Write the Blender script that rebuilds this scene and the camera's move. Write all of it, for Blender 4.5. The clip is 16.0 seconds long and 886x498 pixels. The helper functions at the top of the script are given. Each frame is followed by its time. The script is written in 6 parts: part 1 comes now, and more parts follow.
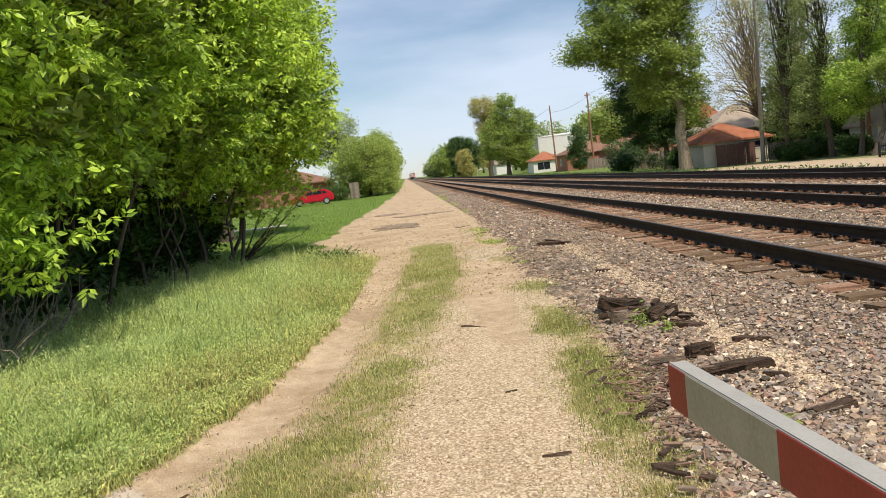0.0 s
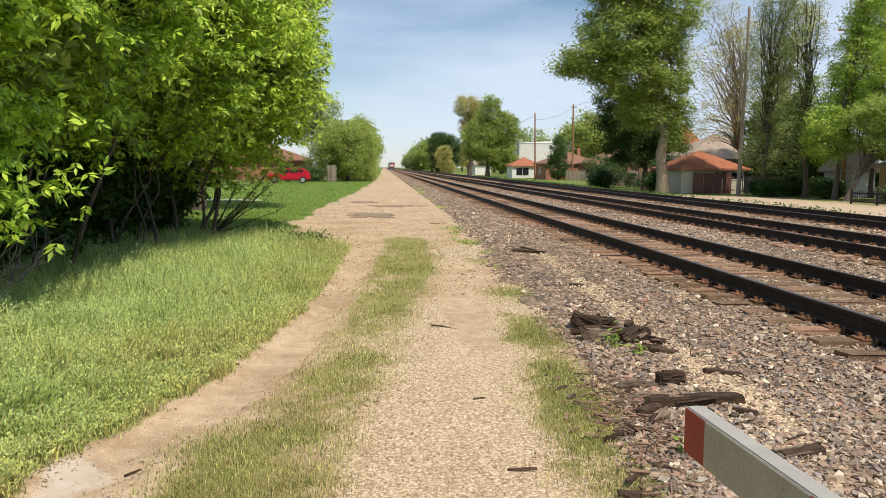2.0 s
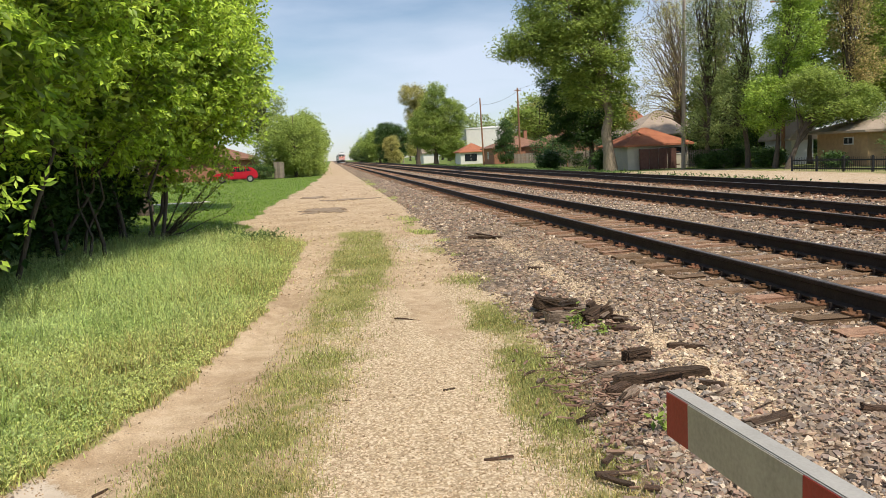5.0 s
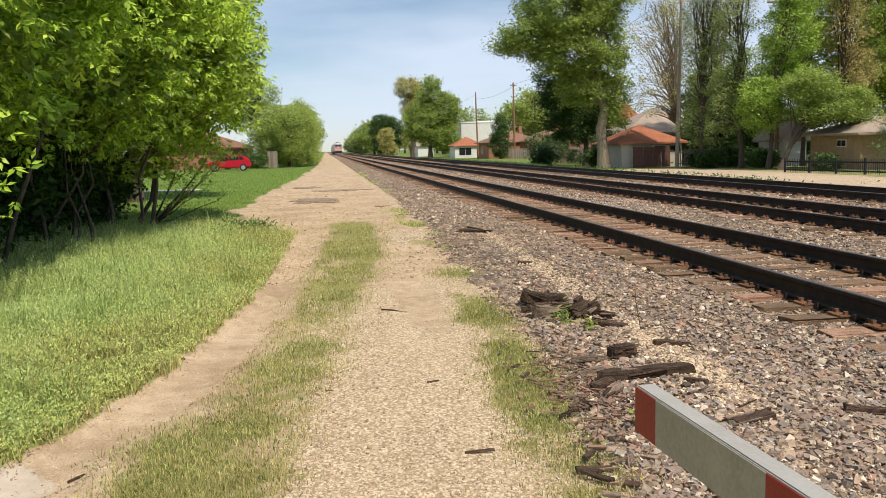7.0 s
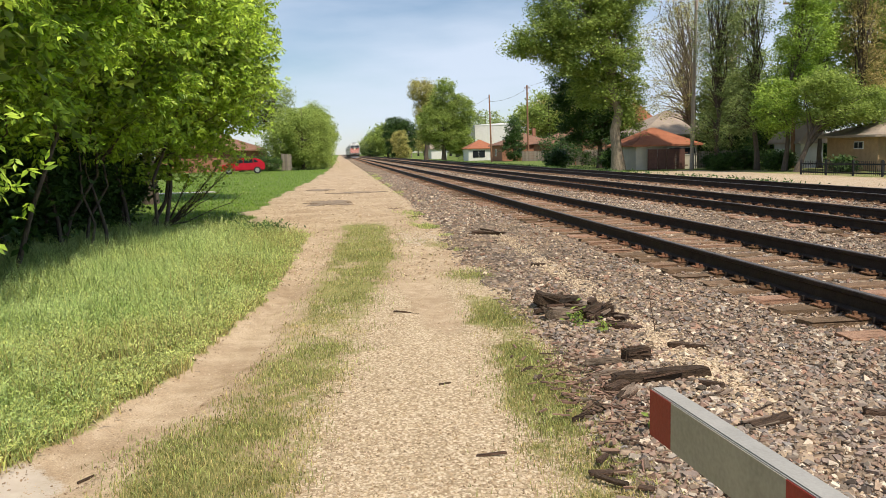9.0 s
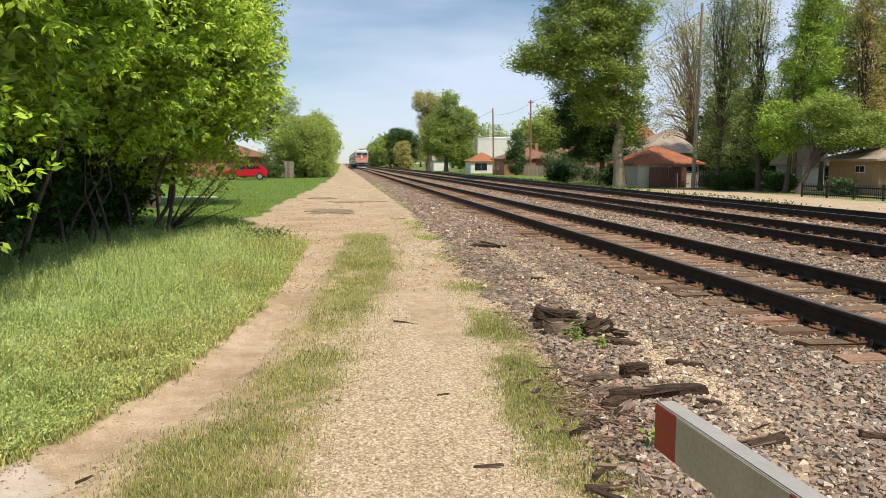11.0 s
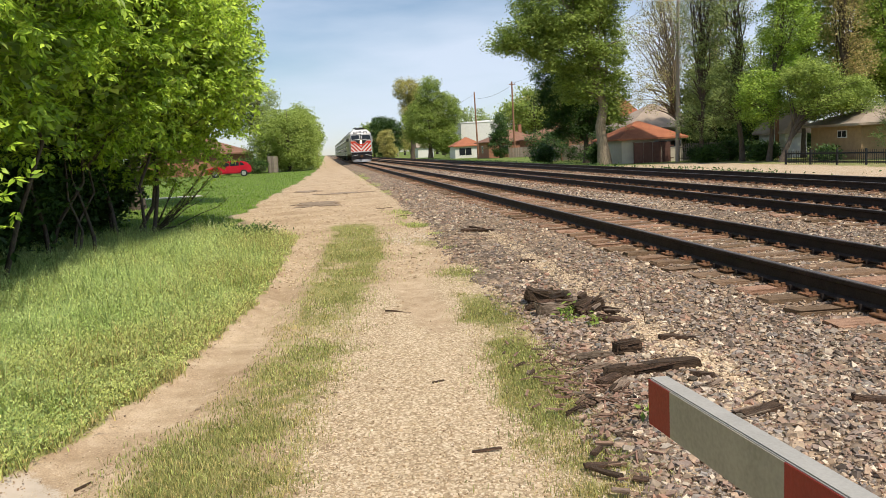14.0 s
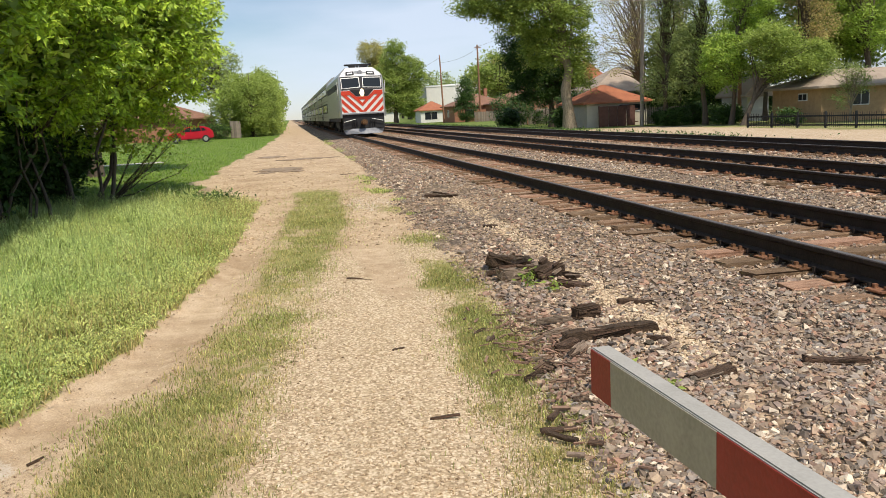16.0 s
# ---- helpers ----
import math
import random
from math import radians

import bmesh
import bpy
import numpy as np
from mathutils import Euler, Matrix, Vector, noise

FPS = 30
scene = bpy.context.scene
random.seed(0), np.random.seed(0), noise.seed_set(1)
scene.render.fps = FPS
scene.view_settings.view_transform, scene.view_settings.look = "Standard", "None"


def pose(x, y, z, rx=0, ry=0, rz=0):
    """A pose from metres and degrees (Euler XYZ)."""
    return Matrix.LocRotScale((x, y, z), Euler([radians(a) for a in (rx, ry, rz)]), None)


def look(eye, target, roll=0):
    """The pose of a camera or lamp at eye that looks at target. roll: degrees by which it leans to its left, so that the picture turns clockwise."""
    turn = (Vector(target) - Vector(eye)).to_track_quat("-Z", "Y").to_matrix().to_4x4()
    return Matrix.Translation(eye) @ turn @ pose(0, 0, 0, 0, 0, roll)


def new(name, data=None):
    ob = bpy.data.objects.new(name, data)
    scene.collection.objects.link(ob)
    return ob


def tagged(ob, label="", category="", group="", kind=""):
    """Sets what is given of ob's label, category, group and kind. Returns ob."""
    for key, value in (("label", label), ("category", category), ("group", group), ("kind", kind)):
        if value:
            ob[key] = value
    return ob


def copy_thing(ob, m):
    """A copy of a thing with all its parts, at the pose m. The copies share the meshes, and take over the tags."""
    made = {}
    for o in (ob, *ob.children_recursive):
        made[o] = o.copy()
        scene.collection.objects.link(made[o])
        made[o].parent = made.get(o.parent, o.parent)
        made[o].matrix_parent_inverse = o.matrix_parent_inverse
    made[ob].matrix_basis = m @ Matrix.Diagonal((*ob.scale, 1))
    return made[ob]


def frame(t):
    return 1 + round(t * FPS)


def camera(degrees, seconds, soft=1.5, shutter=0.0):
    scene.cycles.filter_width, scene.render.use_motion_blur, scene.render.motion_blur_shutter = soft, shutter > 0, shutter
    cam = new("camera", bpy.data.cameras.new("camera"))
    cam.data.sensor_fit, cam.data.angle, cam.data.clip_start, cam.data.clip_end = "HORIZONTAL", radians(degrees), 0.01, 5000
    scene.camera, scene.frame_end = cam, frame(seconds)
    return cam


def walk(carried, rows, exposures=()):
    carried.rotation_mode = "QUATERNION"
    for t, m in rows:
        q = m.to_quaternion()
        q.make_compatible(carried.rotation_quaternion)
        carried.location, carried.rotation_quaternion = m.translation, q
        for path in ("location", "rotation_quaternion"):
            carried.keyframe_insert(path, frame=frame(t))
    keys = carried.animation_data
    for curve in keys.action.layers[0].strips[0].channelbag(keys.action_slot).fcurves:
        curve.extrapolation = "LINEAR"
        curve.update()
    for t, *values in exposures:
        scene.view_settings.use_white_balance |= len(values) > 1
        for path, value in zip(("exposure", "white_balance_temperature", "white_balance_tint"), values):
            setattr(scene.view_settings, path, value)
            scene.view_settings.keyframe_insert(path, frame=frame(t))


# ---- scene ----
cam = camera(57.5, 16.0, soft=0.8)
PATH = [
    (0, (0.435, 0.801, 1.591), (0.506, 2.791, 1.407), -6.6),
    (0.5, (0.438, 0.787, 1.586), (0.483, 2.778, 1.402), -5.3),
    (1, (0.4, 0.821, 1.598), (0.5, 2.81, 1.413), -3.1),
    (1.5, (0.354, 0.867, 1.611), (0.533, 2.85, 1.422), -0.2),
    (2, (0.332, 0.903, 1.618), (0.479, 2.887, 1.417), 0.4),
    (2.5, (0.321, 0.91, 1.622), (0.491, 2.89, 1.39), 0.2),
    (3, (0.343, 0.935, 1.615), (0.552, 2.913, 1.406), -0.4),
    (3.5, (0.358, 0.951, 1.611), (0.613, 2.925, 1.419), -1.2),
    (4, (0.302, 0.966, 1.621), (0.583, 2.933, 1.393), -3.0),
    (4.2, (0.286, 0.957, 1.633), (0.57, 2.923, 1.396), -3.5),
    (6.3, (0.301, 0.969, 1.623), (0.512, 2.946, 1.405), -1.4),
    (6.5, (0.305, 0.972, 1.618), (0.528, 2.946, 1.389), -1.6),
    (7, (0.33, 0.987, 1.612), (0.608, 2.952, 1.365), -1.5),
    (7.5, (0.353, 1.005, 1.604), (0.701, 2.958, 1.349), -0.9),
    (8, (0.352, 1.021, 1.591), (0.706, 2.974, 1.345), -0.8),
    (8.5, (0.348, 1.022, 1.594), (0.62, 2.989, 1.354), -1.7),
    (8.7, (0.347, 1.03, 1.594), (0.599, 3.0, 1.354), -1.8),
    (10.8, (0.332, 1.014, 1.594), (0.58, 2.984, 1.357), -0.1),
    (11, (0.322, 0.997, 1.597), (0.569, 2.97, 1.386), 0.1),
    (11.5, (0.329, 1.008, 1.599), (0.585, 2.984, 1.422), 0.1),
    (12, (0.326, 0.997, 1.6), (0.612, 2.97, 1.433), -0.3),
    (12.5, (0.331, 0.998, 1.599), (0.61, 2.973, 1.443), -1.0),
    (13, (0.331, 0.99, 1.595), (0.586, 2.965, 1.413), -1.9),
    (13.5, (0.337, 1.001, 1.592), (0.605, 2.969, 1.359), -2.5),
    (14, (0.334, 1.003, 1.6), (0.606, 2.969, 1.355), -2.9),
    (14.5, (0.338, 0.997, 1.603), (0.609, 2.963, 1.357), -3.3),
    (15, (0.364, 0.998, 1.615), (0.634, 2.963, 1.354), -3.7),
    (15.5, (0.378, 1.029, 1.607), (0.666, 2.988, 1.32), -3.2),
    (16, (0.394, 1.024, 1.608), (0.74, 2.965, 1.273), -3.1),
]
walk(cam, [(t, look(eye, target, roll)) for t, eye, target, roll in PATH])


# ---- light ----
SUN_AZIMUTH, SUN_HEIGHT = radians(152), radians(57)   # clockwise from the line of the tracks
sun_way = Vector((math.sin(SUN_AZIMUTH) * math.cos(SUN_HEIGHT), math.cos(SUN_AZIMUTH) * math.cos(SUN_HEIGHT), math.sin(SUN_HEIGHT)))
world = bpy.data.worlds.new("sky")
scene.world = world
world.use_nodes = True
wt = world.node_tree
wt.nodes.clear()
w_out, w_bg, w_sky = wt.nodes.new("ShaderNodeOutputWorld"), wt.nodes.new("ShaderNodeBackground"), wt.nodes.new("ShaderNodeTexSky")
w_sky.sky_type, w_sky.sun_disc = "NISHITA", False
w_sky.sun_elevation, w_sky.sun_rotation = SUN_HEIGHT, SUN_AZIMUTH
w_sky.air_density, w_sky.dust_density, w_sky.ozone_density = 1.0, 0.2, 3.2
w_co, w_map, w_noise = wt.nodes.new("ShaderNodeTexCoord"), wt.nodes.new("ShaderNodeMapping"), wt.nodes.new("ShaderNodeTexNoise")
w_map.inputs["Scale"].default_value = (1.1, 0.8, 5.0)
w_map.inputs["Rotation"].default_value = (0.0, 0.10, 0.4)
w_noise.inputs["Scale"].default_value, w_noise.inputs["Detail"].default_value, w_noise.inputs["Roughness"].default_value = 1.5, 7, 0.5
w_ramp = wt.nodes.new("ShaderNodeValToRGB")
w_ramp.color_ramp.elements[0].position, w_ramp.color_ramp.elements[1].position = 0.40, 0.63
w_ramp.color_ramp.elements[0].color = (0.0, 0.0, 0.0, 1)
w_ramp.color_ramp.elements[1].color = (0.8, 0.8, 0.8, 1)
w_mix = wt.nodes.new("ShaderNodeMixRGB")
w_mix.inputs["Color2"].default_value = (7.2, 8.1, 9.7, 1)      # thin high cloud
wt.links.new(w_co.outputs["Generated"], w_map.inputs["Vector"])
wt.links.new(w_map.outputs["Vector"], w_noise.inputs["Vector"])
wt.links.new(w_noise.outputs["Fac"], w_ramp.inputs["Fac"])
wt.links.new(w_ramp.outputs["Color"], w_mix.inputs["Fac"])
wt.links.new(w_sky.outputs["Color"], w_mix.inputs["Color1"])
wt.links.new(w_mix.outputs["Color"], w_bg.inputs["Color"])
wt.links.new(w_bg.outputs["Background"], w_out.inputs["Surface"])
w_bg.inputs["Strength"].default_value = 0.1
sun = new("sun", bpy.data.lights.new("sun", "SUN"))
sun.data.energy, sun.data.angle, sun.data.color = 4.35, radians(0.55), (1.0, 0.895, 0.76)
sun.matrix_world = look(sun_way * 100, (0, 0, 0))
scene.view_settings.exposure = 0.06


# ---- materials ----
def material(name, light, dark, scale=8.0, rough=0.8, bump=0.3, fine=60.0, metal=0.0, vary=0.0, island=0.0, through_light=0.0, stretch=(1, 1, 1), spec=0.3):
    """A surface whose colour wanders between two tones at two scales, with fine relief. vary, island: how far alike pieces differ."""
    m = bpy.data.materials.new(name)
    m.use_nodes = True
    nt = m.node_tree
    b = nt.nodes["Principled BSDF"]
    b.inputs["Roughness"].default_value, b.inputs["Metallic"].default_value = rough, metal
    b.inputs["Specular IOR Level"].default_value = spec
    co, mp = nt.nodes.new("ShaderNodeTexCoord"), nt.nodes.new("ShaderNodeMapping")
    mp.inputs["Scale"].default_value = stretch
    nt.links.new(co.outputs["Object"], mp.inputs["Vector"])
    a, f = nt.nodes.new("ShaderNodeTexNoise"), nt.nodes.new("ShaderNodeTexNoise")
    a.inputs["Scale"].default_value, a.inputs["Detail"].default_value = scale, 5
    f.inputs["Scale"].default_value, f.inputs["Detail"].default_value = fine, 4
    for n in (a, f):
        nt.links.new(mp.outputs["Vector"], n.inputs["Vector"])
    add = nt.nodes.new("ShaderNodeMath")
    add.operation = "MULTIPLY_ADD"
    add.inputs[1].default_value = 0.5
    half = nt.nodes.new("ShaderNodeMath")
    half.operation = "MULTIPLY"
    half.inputs[1].default_value = 0.5
    nt.links.new(a.outputs["Fac"], half.inputs[0])
    nt.links.new(f.outputs["Fac"], add.inputs[0])
    nt.links.new(half.outputs[0], add.inputs[2])
    ramp = nt.nodes.new("ShaderNodeValToRGB")
    ramp.color_ramp.elements[0].position, ramp.color_ramp.elements[1].position = 0.36, 0.64
    ramp.color_ramp.elements[0].color, ramp.color_ramp.elements[1].color = (*dark, 1), (*light, 1)
    nt.links.new(add.outputs[0], ramp.inputs["Fac"])
    colour = ramp.outputs["Color"]
    for source, amount in ((("ShaderNodeObjectInfo", "Random"), vary), (("ShaderNodeNewGeometry", "Random Per Island"), island)):
        if amount:
            info, hsv, mr, mh = nt.nodes.new(source[0]), nt.nodes.new("ShaderNodeHueSaturation"), nt.nodes.new("ShaderNodeMapRange"), nt.nodes.new("ShaderNodeMapRange")
            mr.inputs["To Min"].default_value, mr.inputs["To Max"].default_value = 1 - amount, 1 + amount
            mh.inputs["To Min"].default_value, mh.inputs["To Max"].default_value = 0.5 + 0.025 * amount, 0.5 - 0.025 * amount
            nt.links.new(info.outputs[source[1]], mr.inputs["Value"])
            nt.links.new(info.outputs[source[1]], mh.inputs["Value"])
            nt.links.new(mr.outputs["Result"], hsv.inputs["Value"])
            nt.links.new(mh.outputs["Result"], hsv.inputs["Hue"])
            nt.links.new(colour, hsv.inputs["Color"])
            colour = hsv.outputs["Color"]
    nt.links.new(colour, b.inputs["Base Color"])
    if bump:
        bp = nt.nodes.new("ShaderNodeBump")
        bp.inputs["Strength"].default_value, bp.inputs["Distance"].default_value = bump, 0.02
        nt.links.new(add.outputs[0], bp.inputs["Height"])
        nt.links.new(bp.outputs["Normal"], b.inputs["Normal"])
    if through_light:
        tr, mix = nt.nodes.new("ShaderNodeBsdfTranslucent"), nt.nodes.new("ShaderNodeMixShader")
        mix.inputs["Fac"].default_value = through_light
        nt.links.new(colour, tr.inputs["Color"])
        nt.links.new(b.outputs["BSDF"], mix.inputs[1])
        nt.links.new(tr.outputs["BSDF"], mix.inputs[2])
        nt.links.new(mix.outputs["Shader"], nt.nodes["Material Output"].inputs["Surface"])
    return m


def stone_material(name, tones, rough=0.85, bump=0.5):
    """Loose stones, each piece its own tone out of a short range."""
    m = bpy.data.materials.new(name)
    m.use_nodes = True
    nt = m.node_tree
    b = nt.nodes["Principled BSDF"]
    b.inputs["Roughness"].default_value, b.inputs["Specular IOR Level"].default_value = rough, 0.25
    geo, ramp = nt.nodes.new("ShaderNodeNewGeometry"), nt.nodes.new("ShaderNodeValToRGB")
    els = ramp.color_ramp.elements
    els[0].position, els[0].color = 0.0, (*tones[0], 1)
    els[1].position, els[1].color = 1.0, (*tones[-1], 1)
    for k, tone in enumerate(tones[1:-1], 1):
        els.new(k / (len(tones) - 1)).color = (*tone, 1)
    nt.links.new(geo.outputs["Random Per Island"], ramp.inputs["Fac"])
    noi, mul = nt.nodes.new("ShaderNodeTexNoise"), nt.nodes.new("ShaderNodeMixRGB")
    co = nt.nodes.new("ShaderNodeTexCoord")
    nt.links.new(co.outputs["Object"], noi.inputs["Vector"])
    noi.inputs["Scale"].default_value, noi.inputs["Detail"].default_value = 45, 5
    mul.blend_type, mul.inputs["Fac"].default_value = "OVERLAY", 0.45
    nt.links.new(ramp.outputs["Color"], mul.inputs["Color1"])
    nt.links.new(noi.outputs["Fac"], mul.inputs["Color2"])
    nt.links.new(mul.outputs["Color"], b.inputs["Base Color"])
    bp = nt.nodes.new("ShaderNodeBump")
    bp.inputs["Strength"].default_value, bp.inputs["Distance"].default_value = bump, 0.01
    nt.links.new(noi.outputs["Fac"], bp.inputs["Height"])
    nt.links.new(bp.outputs["Normal"], b.inputs["Normal"])
    return m


def ground_material():
    """Dirt, gravel and turf, laid where the cover attribute says (r turf, g gravel, b pale dust)."""
    m = bpy.data.materials.new("ground_cover")
    m.use_nodes = True
    nt = m.node_tree
    b = nt.nodes["Principled BSDF"]
    b.inputs["Roughness"].default_value, b.inputs["Specular IOR Level"].default_value = 0.95, 0.15
    co = nt.nodes.new("ShaderNodeTexCoord")

    def noi(scale, detail=5, rough=0.6):
        n = nt.nodes.new("ShaderNodeTexNoise")
        n.inputs["Scale"].default_value, n.inputs["Detail"].default_value, n.inputs["Roughness"].default_value = scale, detail, rough
        nt.links.new(co.outputs["Object"], n.inputs["Vector"])
        return n.outputs["Fac"]

    def ramp(fac, *stops):
        r = nt.nodes.new("ShaderNodeValToRGB")
        e = r.color_ramp.elements
        e[0].position, e[0].color = stops[0][0], (*stops[0][1], 1)
        e[1].position, e[1].color = stops[-1][0], (*stops[-1][1], 1)
        for p, c in stops[1:-1]:
            e.new(p).color = (*c, 1)
        nt.links.new(fac, r.inputs["Fac"])
        return r.outputs["Color"]

    def mixed(fac, c1, c2, kind="MIX", amount=None):
        x = nt.nodes.new("ShaderNodeMixRGB")
        x.blend_type = kind
        if amount is None:
            nt.links.new(fac, x.inputs["Fac"])
        else:
            x.inputs["Fac"].default_value = amount
        nt.links.new(c1, x.inputs["Color1"])
        nt.links.new(c2, x.inputs["Color2"])
        return x.outputs["Color"]

    at = nt.nodes.new("ShaderNodeAttribute")
    at.attribute_name = "cover"
    sep = nt.nodes.new("ShaderNodeSeparateColor")
    nt.links.new(at.outputs["Color"], sep.inputs["Color"])
    fine, mid, wide = noi(90, 6, 0.7), noi(7), noi(0.9)
    dirt = ramp(mid, (0.3, (0.45, 0.335, 0.215)), (0.5, (0.525, 0.40, 0.265)), (0.7, (0.60, 0.47, 0.325)))
    dirt = mixed(None, dirt, ramp(fine, (0.34, (0.2, 0.2, 0.2)), (0.66, (0.8, 0.8, 0.8))), "OVERLAY", 0.42)
    dirt = mixed(None, dirt, ramp(noi(0.8, 8, 0.68), (0.36, (0.70, 0.65, 0.60)), (0.58, (1.0, 1.0, 1.0))), "MULTIPLY", 0.8)
    v = nt.nodes.new("ShaderNodeTexVoronoi")
    v.inputs["Scale"].default_value = 64
    nt.links.new(co.outputs["Object"], v.inputs["Vector"])
    gravel = mixed(None, ramp(v.outputs["Color"], (0.2, (0.40, 0.30, 0.19)), (0.5, (0.60, 0.47, 0.31)), (0.8, (0.80, 0.67, 0.49))), ramp(v.outputs["Distance"], (0.1, (1, 1, 1)), (0.75, (0.5, 0.45, 0.37))), "MULTIPLY", 0.5)
    dust = ramp(mid, (0.3, (0.47, 0.39, 0.30)), (0.7, (0.59, 0.51, 0.41)))
    turf = ramp(wide, (0.3, (0.085, 0.14, 0.025)), (0.55, (0.15, 0.215, 0.045)), (0.75, (0.22, 0.25, 0.07)))
    weedy = ramp(wide, (0.3, (0.20, 0.20, 0.06)), (0.55, (0.29, 0.28, 0.10)), (0.75, (0.38, 0.34, 0.15)))
    turf = mixed(at.outputs["Alpha"], weedy, turf)
    turf = mixed(None, turf, ramp(fine, (0.3, (0.2, 0.2, 0.2)), (0.7, (0.75, 0.75, 0.75))), "OVERLAY", 0.6)

    def ragged(channel):
        s, t2, c = nt.nodes.new("ShaderNodeMath"), nt.nodes.new("ShaderNodeMath"), nt.nodes.new("ShaderNodeMapRange")
        s.operation = t2.operation = "ADD"
        nt.links.new(channel, s.inputs[0])
        nt.links.new(mid, s.inputs[1])
        nt.links.new(s.outputs[0], t2.inputs[0])
        nt.links.new(fine, t2.inputs[1])
        c.inputs["From Min"].default_value, c.inputs["From Max"].default_value = 1.38, 1.62
        nt.links.new(t2.outputs[0], c.inputs["Value"])
        return c.outputs["Result"]

    colour = mixed(ragged(sep.outputs["Green"]), dirt, gravel)
    colour = mixed(ragged(sep.outputs["Blue"]), colour, dust)
    colour = mixed(ragged(sep.outputs["Red"]), colour, turf)
    nt.links.new(colour, b.inputs["Base Color"])
    bp = nt.nodes.new("ShaderNodeBump")
    bp.inputs["Strength"].default_value, bp.inputs["Distance"].default_value = 0.4, 0.02
    nt.links.new(fine, bp.inputs["Height"])
    nt.links.new(bp.outputs["Normal"], b.inputs["Normal"])
    return m


def bed_material():
    """Crushed stone seen as one surface: cells of many tones with dark gaps."""
    m = bpy.data.materials.new("ballast_bed")
    m.use_nodes = True
    nt = m.node_tree
    b = nt.nodes["Principled BSDF"]
    b.inputs["Roughness"].default_value, b.inputs["Specular IOR Level"].default_value = 0.95, 0.15
    co = nt.nodes.new("ShaderNodeTexCoord")
    v, v2, big = nt.nodes.new("ShaderNodeTexVoronoi"), nt.nodes.new("ShaderNodeTexVoronoi"), nt.nodes.new("ShaderNodeTexNoise")
    v.inputs["Scale"].default_value, v2.inputs["Scale"].default_value, big.inputs["Scale"].default_value = 19, 6, 0.6
    big.inputs["Detail"].default_value = 6
    tone, tone2, wide, gap = (nt.nodes.new("ShaderNodeValToRGB") for _ in range(4))
    for r, stops in ((tone, ((0.15, (0.22, 0.175, 0.135)), (0.45, (0.53, 0.41, 0.30)), (0.6, (0.38, 0.31, 0.25)), (0.85, (0.80, 0.65, 0.48)))), (tone2, ((0.2, (0.45, 0.45, 0.45)), (0.8, (1.0, 0.95, 0.88)))), (wide, ((0.35, (0.72, 0.72, 0.74)), (0.65, (1.15, 1.08, 0.98)))), (gap, ((0.2, (1, 1, 1)), (0.8, (0.4, 0.37, 0.34))))):
        e = r.color_ramp.elements
        e[0].position, e[0].color = stops[0][0], (*stops[0][1], 1)
        e[1].position, e[1].color = stops[-1][0], (*stops[-1][1], 1)
        for p, c in stops[1:-1]:
            e.new(p).color = (*c, 1)
    for n in (v, v2, big):
        nt.links.new(co.outputs["Object"], n.inputs["Vector"])
    nt.links.new(v.outputs["Color"], tone.inputs["Fac"])
    nt.links.new(v2.outputs["Color"], tone2.inputs["Fac"])
    nt.links.new(big.outputs["Fac"], wide.inputs["Fac"])
    nt.links.new(v.outputs["Distance"], gap.inputs["Fac"])
    colour = tone.outputs["Color"]
    for other in (tone2, wide, gap):
        x = nt.nodes.new("ShaderNodeMixRGB")
        x.blend_type, x.inputs["Fac"].default_value = "MULTIPLY", 0.8
        nt.links.new(colour, x.inputs["Color1"])
        nt.links.new(other.outputs["Color"], x.inputs["Color2"])
        colour = x.outputs["Color"]
    nt.links.new(colour, b.inputs["Base Color"])
    bp = nt.nodes.new("ShaderNodeBump")
    bp.invert = True
    bp.inputs["Strength"].default_value, bp.inputs["Distance"].default_value = 0.9, 0.03
    nt.links.new(v.outputs["Distance"], bp.inputs["Height"])
    nt.links.new(bp.outputs["Normal"], b.inputs["Normal"])
    return m


def glass_material(name, tint=(0.02, 0.025, 0.03)):
    m = bpy.data.materials.new(name)
    m.use_nodes = True
    b = m.node_tree.nodes["Principled BSDF"]
    b.inputs["Base Color"].default_value, b.inputs["Roughness"].default_value = (*tint, 1), 0.12
    b.inputs["Specular IOR Level"].default_value = 0.3
    return m


def glow_material(name, colour, strength):
    m = bpy.data.materials.new(name)
    m.use_nodes = True
    b = m.node_tree.nodes["Principled BSDF"]
    b.inputs["Base Color"].default_value = (*colour, 1)
    b.inputs["Emission Color"].default_value, b.inputs["Emission Strength"].default_value = (*colour, 1), strength
    return m


M_GROUND = ground_material()
M_BALLAST_BED = bed_material()
M_STONE = stone_material("ballast_stone", [(0.0935, 0.0748, 0.0605), (0.396, 0.292, 0.198), (0.187, 0.149, 0.121), (0.539, 0.402, 0.27), (0.22, 0.198, 0.176), (0.374, 0.22, 0.149), (0.297, 0.259, 0.22), (0.77, 0.638, 0.473), (0.138, 0.116, 0.105), (0.462, 0.33, 0.226), (0.275, 0.187, 0.138), (0.33, 0.297, 0.264)])
M_PEBBLE = stone_material("path_pebble", [(0.42, 0.30, 0.175), (0.62, 0.48, 0.31), (0.25, 0.17, 0.10), (0.80, 0.67, 0.49), (0.50, 0.37, 0.23), (0.66, 0.52, 0.35), (0.32, 0.235, 0.145)])
